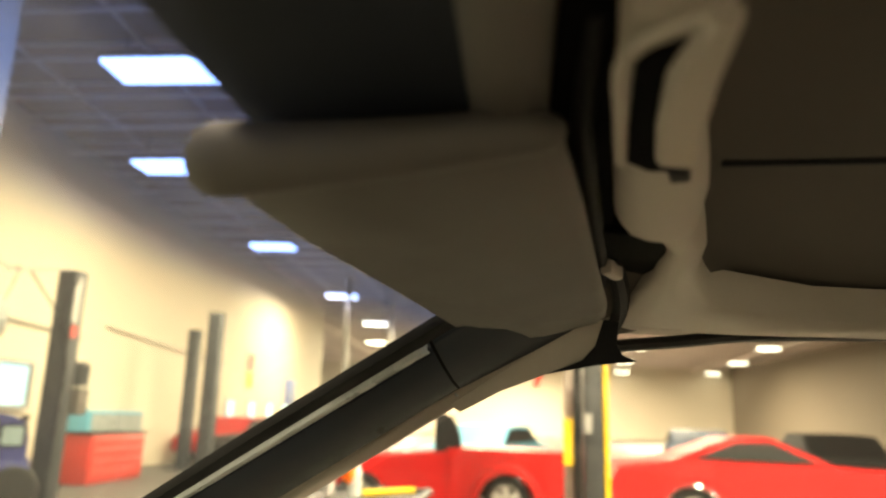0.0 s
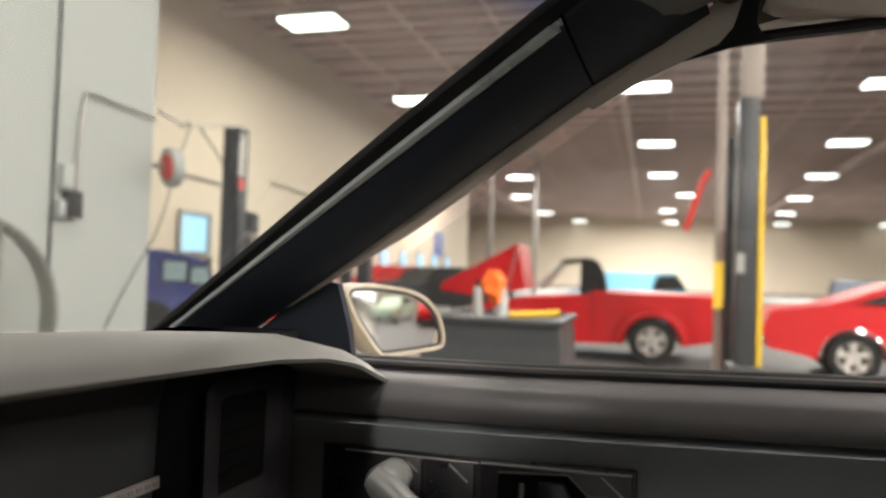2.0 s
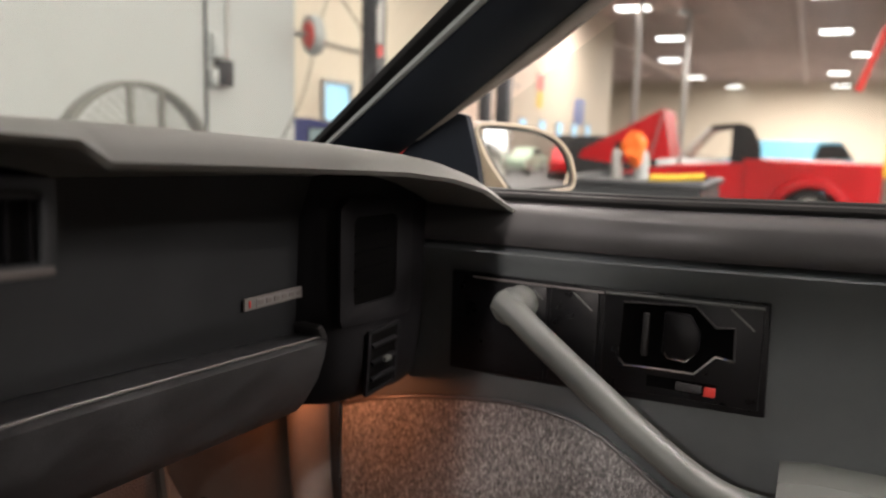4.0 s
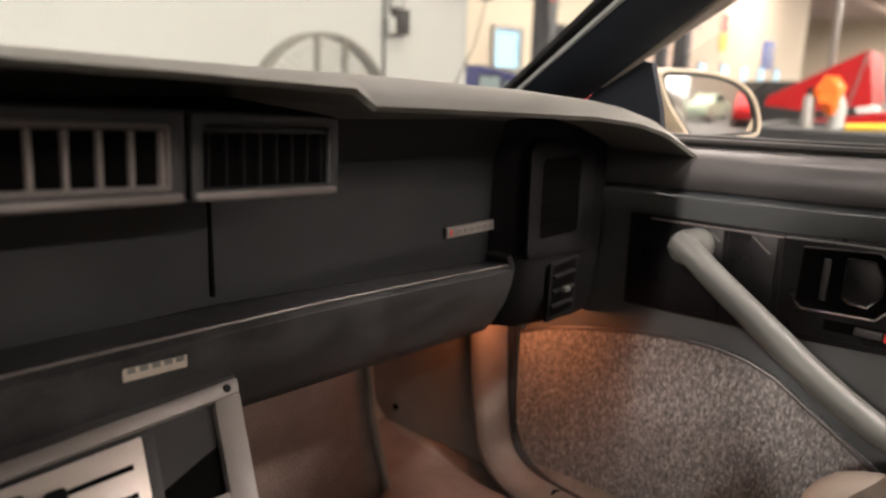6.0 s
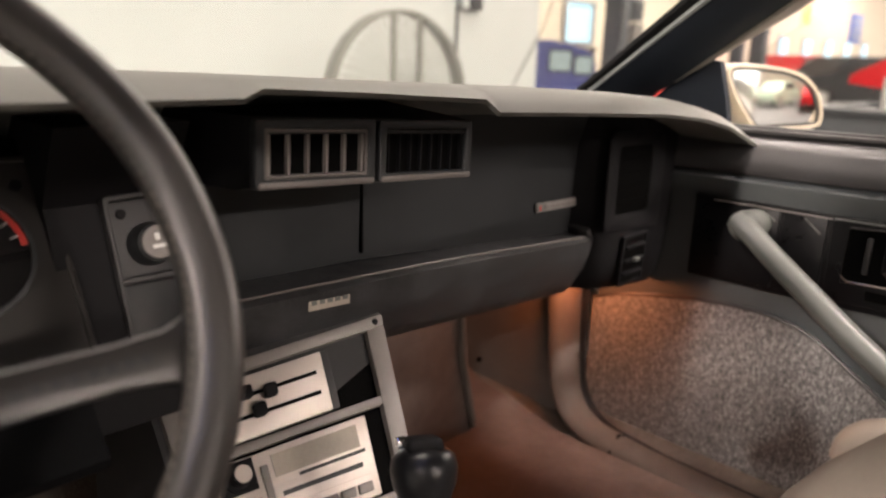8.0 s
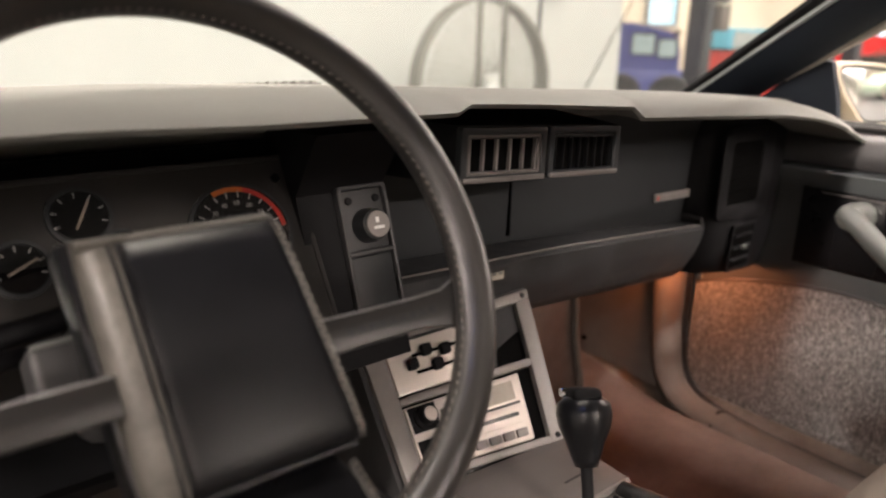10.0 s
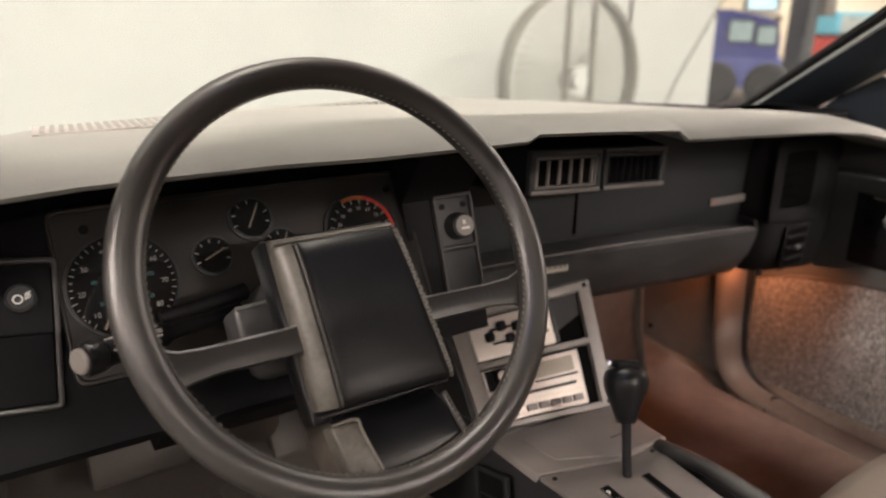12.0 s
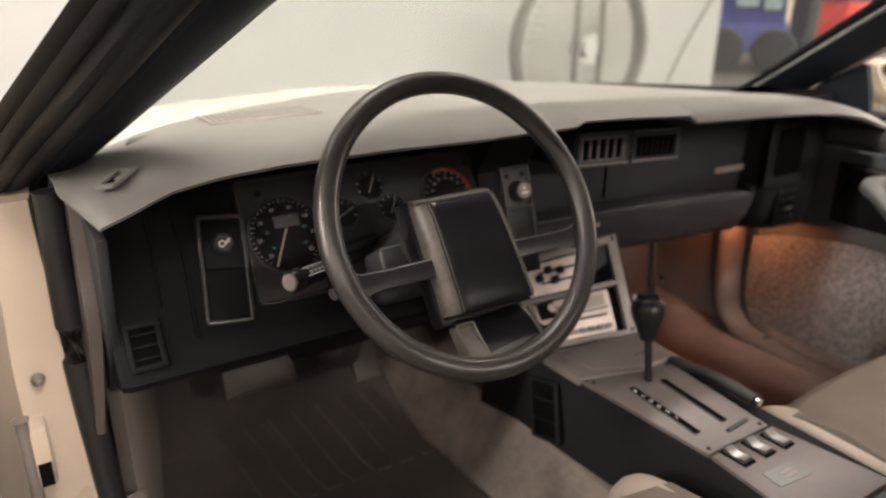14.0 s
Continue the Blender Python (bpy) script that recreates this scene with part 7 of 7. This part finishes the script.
def bay_posts():
    t = thing("lift_column", "dark grey lift column with yellow edge and arms", "vehicle lift", (7.95, -1.25, GROUND), "vehicle lift columns")
    part("column", span(7.80, -1.400, GROUND, 8.16, -1.205, 2.76, 0.012), POSTG, t)
    part("yellow_edge", span(7.79, -1.455, GROUND, 8.16, -1.403, 2.55, 0.008), YELLOW, t, "yellow painted edge")
    part("extension", span(7.92, -1.45, 2.762, 8.10, -1.235, 6.9, 0.012), POSTT, t, "pale grey upper extension")
    part("label", span(7.79, -1.28, 0.95, 7.798, -1.20, 1.15), STEEL, t)
    part("base_plate", span(7.6, -1.75, GROUND, 8.4, -0.85, GROUND + 0.05, 0.01), YELLOW, t, "yellow base plate")
    part("arm", span(7.62, -3.3, GROUND + 0.14, 7.90, -1.46, GROUND + 0.32, 0.02), YELLOW, t, "yellow swing arm")
    part("arm", span(8.02, -1.2, GROUND + 0.10, 8.22, -0.95, GROUND + 0.24, 0.02), YELLOW, t, "yellow swing arm")
    part("carriage", span(7.74, -1.46, GROUND + 0.05, 8.22, -1.14, GROUND + 0.46, 0.02), POSTG, t)
    b = thing("lift_column", "pale grey lift column with red and yellow stripe", "vehicle lift", (10.2, -1.2, GROUND), "vehicle lift columns")
    part("column", span(10.08, -1.30, GROUND, 10.24, -1.185, 6.9, 0.012), POSTT, b)
    part("red_stripe", span(9.95, -1.42, GROUND, 10.3, -1.305, 1.55), RED_T, b, "red painted strip")
    part("yellow_stripe", span(9.97, -1.30, 0.5, 9.998, -1.16, 1.1), YELLOW, b, "yellow painted band")
    d = thing("lift_column", "slim black lift column", "vehicle lift", (9.2, -1.3, GROUND), "vehicle lift columns")
    part("column", span(9.1, -1.36, GROUND, 9.3, -1.22, 2.6, 0.01), BLACKT, d)
    part("raised_arm", tube([(10.15, -0.80, 1.52), (10.15, -1.02, 2.22), (10.15, -1.10, 2.32)], 0.045, 8), RED_T, b, "red leaning arm")
    for x, y in ((30.0, 6.2), (36.0, 5.2), (40.0, -5.5)):
        p = thing("roof_post", "slim pale steel roof post", "post", (x, y, GROUND), "steel roof posts")
        part("post", span(x - 0.1, y - 0.1, GROUND, x + 0.1, y + 0.1, 6.88, 0.01), STEEL, p)


bay_posts()


def wheel(parent, x, y, r, w=0.22):
    m = Matrix.Translation((x, y, r)) @ Matrix.Rotation(math.pi / 2, 4, "Y")
    o = part("wheel", lathe([(r * 0.62, -w / 2), (r * 0.9, -w / 2), (r, -w * 0.32), (r, w * 0.32), (r * 0.9, w / 2), (r * 0.62, w / 2)], m, 32), RUBBER, parent, "black tyre")
    part("wheel_rim", lathe([(0.0, -w * 0.30), (r * 0.2, -w * 0.34), (r * 0.24, -w * 0.16), (r * 0.55, -w * 0.16), (r * 0.62, -w * 0.5), (r * 0.64, -w * 0.5), (r * 0.64, w * 0.5), (0.0, w * 0.4)], m, 32), ALLOY, o, "silver alloy rim")
    for k in range(5):
        a = k * 2 * math.pi / 5 + 0.3
        part("rim_spoke", box(0.03, r * 0.16, r * 0.5, Matrix.Translation((x - w * 0.38, y + r * 0.36 * math.cos(a), r + r * 0.36 * math.sin(a))) @ Matrix.Rotation(a - math.pi / 2, 4, "X"), 0.006), ALLOY, o)
        part("rim_gap", box(0.012, r * 0.2, r * 0.2, Matrix.Translation((x - w * 0.20, y + r * 0.42 * math.cos(a + 0.63), r + r * 0.42 * math.sin(a + 0.63))) @ Matrix.Rotation(a, 4, "X"), 0.004), BLACKT, o)
    return o


def side_body(profile, half, arches, tuck=0.10):
    """A car body from its outline in (y, z): lofted across x, narrower at the top, with wheel arches cut by the outline itself."""
    top = max(z for _, z in profile)
    secs = []
    for f in (-1.0, -0.97, -0.85, 0.85, 0.97, 1.0):
        e = 0.012 if abs(f) == 1.0 else 0.0
        secs.append([(f * half * (1 - tuck * max(0, (z - 0.55) / max(top - 0.55, 0.1))), y, z - e) for y, z in profile])
    return loft(secs)


def arch(y, r, n=8):
    return [(y + r * math.cos(math.pi * k / n), 0.30 + r * math.sin(math.pi * k / n)) for k in range(n + 1)]


def pickup():
    """An old red step-side pickup, nose to +y, with its hood tipped open."""
    t = thing("pickup_truck", "red classic pickup truck with tipped hood and black soft cab", "pickup truck", (0, 0, 0))
    prof = [(2.45, 0.36), (2.50, 0.55), (2.42, 0.80), (2.0, 0.86), (1.55, 0.94), (0.52, 1.02), (0.52, 1.08), (-1.45, 1.06), (-1.50, 0.62), (-1.42, 0.40)] + [(y, z) for y, z in reversed(arch(-0.38, 0.42))] + [(0.4, 0.28), (1.3, 0.28)] + [(y, z) for y, z in reversed(arch(1.85, 0.42))]
    prof = [(y, z) for y, z in prof]
    part("body", side_body(prof, 0.92, (), 0.04), REDP, t, "glossy red painted body")
    # step-side fender bulges
    for s in (-1, 1):
        bm = loft([[(s * x, -0.38 + rr * math.cos(a), 0.30 + rr * math.sin(a)) for a in (math.pi * k / 14 for k in range(15))] for x, rr in ((0.90, 0.56), (1.0, 0.54), (1.03, 0.48), (1.03, 0.43), (0.98, 0.42), (0.90, 0.42))], False)
        part("rear_fender", bm, REDP, t, "bulging red rear fender")
    part("door_line", span(-0.925, 0.50, 0.40, -0.91, 0.515, 1.0), BLACKT, t)
    part("cab_top", loft([[(x * 0.84, 1.04, 1.50), (x * 0.84, 1.00, 1.56), (x * 0.84, 0.62, 1.60), (x * 0.84, 0.60, 1.55), (x * 0.84, 0.98, 1.50)] for x in (-0.84, -0.78, 0.78, 0.84)]), BLACKT, t, "black soft cab top")
    part("cab_back", loft([[(x, 0.72, 1.02), (x * 0.86, 0.72, 1.54), (x * 0.84, 0.60, 1.60), (x * 0.86, 0.46, 1.55), (x * 0.92, 0.36, 1.38), (x * 0.98, 0.31, 1.20), (x, 0.30, 1.02)] for x in (-0.84, -0.80, 0.80, 0.84)]), BLACKT, t, "black soft rear quarter of the cab")
    for s in (-1, 1):
        part("window_post", tube([(s * 0.82, 1.46, 1.03), (s * 0.70, 1.03, 1.52)], 0.028, 8), STEEL, t, "pale windshield post")
    glass = part("windshield", loft([[(-0.74, 1.45, 1.05), (0.74, 1.45, 1.05), (0.66, 1.03, 1.50), (-0.66, 1.03, 1.50)], [(-0.74, 1.46, 1.055), (0.74, 1.46, 1.055), (0.66, 1.04, 1.505), (-0.66, 1.04, 1.505)]]), GLASS, t, "clear windshield")
    glass.visible_shadow = False
    hood = loft([[(x, 2.98, 1.00), (x, 2.95, 1.12), (x * 0.98, 1.72, 1.80), (x * 0.98, 1.69, 1.62), (x, 1.58, 1.05), (x, 2.4, 0.93)] for x in (-0.80, -0.74, 0.74, 0.80)])
    part("open_hood", hood, REDP, t, "red hood tipped up at the cab end")
    part("prop_rod", tube([(-0.82, 1.9, 0.9), (-0.82, 1.72, 1.75)], 0.012, 6), STEEL, t)
    part("rear_bumper", span(-0.85, -1.62, 0.42, 0.85, -1.50, 0.56, 0.03), REDP, t)
    for y in (-0.38, 1.85):
        for x in (-0.86, 0.86):
            wheel(t, x, y, 0.345)
    t.matrix_basis = Matrix.Translation((12.3, 0.02, GROUND)) @ Matrix.Rotation(radians(3), 4, "Z")
    return t


pickup()


def coupe():
    """A red fastback coupe, tail to +y."""
    t = thing("red_coupe", "glossy red classic fastback coupe with chrome wheels", "car", (0, 0, 0))
    prof = [(2.35, 0.42), (2.42, 0.70), (2.30, 0.92), (1.6, 1.02), (0.7, 1.36), (0.2, 1.38), (-0.55, 1.05), (-0.7, 0.98), (-2.2, 0.90), (-2.4, 0.70), (-2.38, 0.35)] + list(reversed(arch(-1.45, 0.40))) + [(-0.6, 0.26), (0.5, 0.26)] + list(reversed(arch(1.30, 0.40)))
    part("body", side_body(prof[::-1], 0.93, (), 0.18), REDP, t, "glossy red body")
    for s in (-1, 1):
        part("side_window", loft([[(s * 0.80, 1.25, 1.06), (s * 0.765, 0.65, 1.29), (s * 0.765, 0.2, 1.31), (s * 0.81, -0.4, 1.04)], [(s * 0.865, 1.25, 1.06), (s * 0.80, 0.65, 1.29), (s * 0.80, 0.2, 1.31), (s * 0.87, -0.4, 1.04)]]), BLACKT, t, "dark side window")
    part("rear_bumper", span(-0.86, 2.36, 0.42, 0.86, 2.47, 0.58, 0.03), CHROME, t, "chrome bumper")
    for y in (1.30, -1.45):
        for x in (-0.84, 0.84):
            wheel(t, x, y, 0.335)
        part("arch_trim", tube([(-0.935, yy, zz) for yy, zz in arch(y, 0.405, 12)], 0.012, 6), CHROME, t)
    t.matrix_basis = Matrix.Translation((11.5, -4.35, GROUND)) @ Matrix.Rotation(radians(-4), 4, "Z")
    return t


coupe()


def plain_car(label, paint, m, stretch=1.0):
    t = thing("parked_car", label, "car", (0, 0, 0), "cars parked down the hall")
    prof = [(2.2, 0.40), (2.25, 0.68), (2.1, 0.88), (1.1, 0.98), (0.55, 1.38), (-0.7, 1.42), (-1.35, 1.02), (-2.15, 0.92), (-2.25, 0.60), (-2.2, 0.35)] + list(reversed(arch(-1.35, 0.38))) + [(-0.6, 0.26), (0.6, 0.26)] + list(reversed(arch(1.35, 0.38)))
    part("body", side_body(prof[::-1], 0.9, (), 0.16), paint, t)
    for s in (-1, 1):
        part("side_window", loft([[(s * 0.80, 0.95, 1.03), (s * 0.745, 0.5, 1.33), (s * 0.745, -0.65, 1.35), (s * 0.80, -1.15, 1.05)], [(s * 0.85, 0.95, 1.03), (s * 0.79, 0.5, 1.33), (s * 0.79, -0.65, 1.35), (s * 0.85, -1.15, 1.05)]]), BLACKT, t)
    for y in (1.35, -1.35):
        for x in (-0.82, 0.82):
            wheel(t, x, y, 0.33)
    t.matrix_basis = m
    return t


plain_car("light blue parked car behind the pickup", TEALP, Matrix.Translation((17.5, 0.0, GROUND)) @ Matrix.Rotation(1.2, 4, "Z"))
plain_car("black parked car down the hall", BLACKT, Matrix.Translation((21.5, 5.9, GROUND)) @ Matrix.Rotation(0.9, 4, "Z"))
plain_car("dark blue parked car down the hall", NAVY, Matrix.Translation((22.0, -6.0, GROUND)) @ Matrix.Rotation(1.4, 4, "Z"))
plain_car("dark parked car behind the coupe", BLACKT, Matrix.Translation((18.0, -8.0, GROUND)) @ Matrix.Rotation(1.5, 4, "Z"))
plain_car("red parked car at the end of the bay", REDP, Matrix.Translation((23.6, 8.3, GROUND)) @ Matrix.Rotation(1.45, 4, "Z"))
plain_car("pale green parked car behind the bay", PALEG, Matrix.Translation((2.2, -16.0, GROUND)) @ Matrix.Rotation(0.5, 4, "Z"))
plain_car("red parked car behind the bay", REDP, Matrix.Translation((4.6, -14.0, GROUND)) @ Matrix.Rotation(0.2, 4, "Z"))


def blue_display():
    t = thing("blue_truck", "small blue vintage truck with two cab windows", "truck", (9.9, 6.9, GROUND))
    m = Matrix(((0.58, 0.81, 0, 9.52), (-0.81, 0.58, 0, 7.30), (0, 0, 1, GROUND), (0, 0, 0, 1)))

    def put(bm):
        bmesh.ops.transform(bm, matrix=m, verts=bm.verts)
        return bm

    part("body", put(bevel_all(loft([[(0.0, y, 0.62), (0.0, y, 1.49), (0.30, y, 1.50), (0.86, y, 1.38), (1.02, y, 1.28), (1.06, y, 1.05), (1.06, y, 0.62)] for y in (0.0, 1.7)]), 0.03)), BLUEP, t, "blue painted cab")
    part("fender", put(bevel_all(loft([[(x, y, z) for y, z in ((-0.10, 0.30), (-0.10, 0.62), (-0.02, 0.76), (1.8, 0.76), (1.8, 0.30))] for x in (-0.02, 1.12)]), 0.04)), BLUEP, t, "dark blue fender")
    for x0, x1, z0, z1 in ((0.30, 0.64, 1.02, 1.32), (0.72, 0.99, 0.98, 1.24)):
        w = part("cab_window", put(span(x0, -0.012, z0, x1, -0.004, z1, 0.0)), WINP, t, "pale green cab window")
        part("window_frame", put(ring(rrect(x0 - 0.03, z0 - 0.03, x1 + 0.03, z1 + 0.03, 0.04), rrect(x0, z0, x1, z1, 0.03), basis((0, -0.005, 0), (1, 0, 0), (0, 0, 1)), 0.02)), BLACKT, w)
    part("roof_lamp", put(span(0.92, 0.02, 1.31, 1.04, 0.14, 1.40, 0.02)), BLACKT, t)
    for x, y in ((0.16, -0.05), (0.95, -0.05), (0.16, 1.45), (0.95, 1.45)):
        w = part("wheel", put(lathe([(0.0, -0.10), (0.30, -0.10), (0.35, -0.06), (0.35, 0.06), (0.30, 0.10), (0.0, 0.10)], Matrix.Translation((x, y, 0.351)) @ Matrix.Rotation(math.pi / 2, 4, "X"), 24)), RUBBER, t, "black tyre")
        part("wheel_rim", put(lathe([(0.0, -0.11), (0.18, -0.105), (0.20, -0.09), (0.20, 0.09), (0.0, 0.10)], Matrix.Translation((x, y, 0.351)) @ Matrix.Rotation(math.pi / 2, 4, "X"), 20)), ALLOY, w)
    c = thing("tool_chest", "red steel tool chest by the beige wall", "tool chest", (15.8, 8.3, GROUND))
    part("case", span(14.7, 8.1, GROUND, 17.0, 8.8, 0.55, 0.02), RED_T, c)
    for k in range(4):
        part("drawer", span(14.75, 8.07, GROUND + 0.10 + k * 0.22, 16.95, 8.098, GROUND + 0.29 + k * 0.22, 0.008), RED_T, c)
    part("worktop", span(14.65, 8.05, 0.552, 17.05, 8.85, 0.59), BLACKT, c)
    g = thing("glass_cabinet", "pale teal glass fronted cabinet", "cabinet", (16.5, 9.0, GROUND))
    part("case", span(15.9, 8.9, GROUND, 18.4, 9.5, 1.05, 0.02), TEALP, g)
    part("door", span(16.0, 8.87, GROUND + 0.1, 17.1, 8.898, 0.98), STRIP, g)
    part("door", span(17.15, 8.87, GROUND + 0.1, 18.3, 8.898, 0.98), STRIP, g)


blue_display()


def cart():
    t = thing("tool_cart", "black plastic tool cart beside the car", "tool cart", (4.1, 0.45, GROUND))
    part("body", loft([[(3.7, 0.10 - e, z), (4.5, 0.10 - e, z), (4.5, 0.85 + e, z), (3.7, 0.85 + e, z)] for z, e in ((GROUND + 0.12, 0.06), (0.30, 0.02), (0.54, 0.0), (0.60, -0.012))]), POSTG, t)
    part("tray_rim", ring(rrect(3.68, 0.08, 4.52, 0.87, 0.03), rrect(3.73, 0.13, 4.47, 0.82, 0.02), Matrix.Translation((0, 0, 0.60)), 0.035, 0.012), POSTG, t)
    part("tray", span(3.72, 0.12, 0.602, 4.48, 0.83, 0.608), GREYDK, t)
    for x in (3.8, 4.4):
        for y in (0.16, 0.8):
            part("caster", lathe([(0.0, -0.02), (0.055, -0.02), (0.055, 0.02), (0.0, 0.02)], Matrix.Translation((x, y, GROUND + 0.056)) @ Matrix.Rotation(math.pi / 2, 4, "Y"), 14), RUBBER, t)
            part("caster_fork", span(x - 0.03, y - 0.03, GROUND + 0.09, x + 0.03, y + 0.03, GROUND + 0.13), STEEL, t)
    b = thing("spray_can", "slim silver and black spray can", "spray can", (4.1, 0.62, 0.608))
    part("can", lathe([(0.0, 0.0), (0.032, 0.0), (0.033, 0.17), (0.022, 0.185), (0.0, 0.187)], Matrix.Translation((4.1, 0.63, 0.608)), 18), STEEL, b)
    part("cap", lathe([(0.0, 0.0), (0.02, 0.0), (0.018, 0.035), (0.0, 0.036)], Matrix.Translation((4.1, 0.63, 0.794)), 14), BLACKT, b)
    s = thing("spray_bottle", "clear spray bottle with pale blue label", "spray bottle", (4.15, 0.5, 0.608))
    part("bottle", lathe([(0.0, 0.0), (0.04, 0.0), (0.042, 0.12), (0.03, 0.17), (0.012, 0.20), (0.0, 0.20)], Matrix.Translation((4.15, 0.50, 0.608)), 18), WALLW, s)
    part("trigger", box(0.09, 0.03, 0.05, Matrix.Translation((4.13, 0.50, 0.83)), 0.01), WALLW, s)
    r = thing("orange_rag", "crumpled orange cleaning rag draped over the bottle", "rag", (4.12, 0.53, 0.7))
    bm = bmesh.new()
    bmesh.ops.create_icosphere(bm, subdivisions=3, radius=0.09, matrix=Matrix.Translation((4.10, 0.535, 0.80)) @ Matrix.Diagonal((0.6, 0.75, 1.25, 1)))
    for v in bm.verts:
        v.co += 0.035 * Vector((noise.noise(v.co * 18), noise.noise(v.co * 18 + Vector((5, 0, 0))), noise.noise(v.co * 18 + Vector((0, 5, 0)))))
    part("cloth", bm, ORANGEC, r)
    h = thing("yellow_tube", "short yellow plastic tube on the cart", "tube", (4.2, 0.3, 0.61))
    part("tube", tube([(4.15, 0.45, 0.628), (4.2, 0.30, 0.635), (4.22, 0.16, 0.648)], 0.02, 8), YELLOW, h)


cart()


def rear_hall():
    """Bright doorway behind the car, which the door mirror shows."""
    t = thing("bay_door", "bright daylit bay door opening in the rear wall", "door", (-0.6, -23.9, GROUND), kind="structure")
    part("opening", span(-2.0, -23.99, GROUND, 0.4, -23.95, 2.9), DOORL, t)
    part("door_frame", ring([(x, z) for x, z in rect(-2.2, GROUND, 0.6, 3.1)], rect(-2.0, GROUND, 0.4, 2.9), basis((0, -23.86, 0), (1, 0, 0), (0, 0, 1)), 0.1), STEEL, t)


rear_hall()
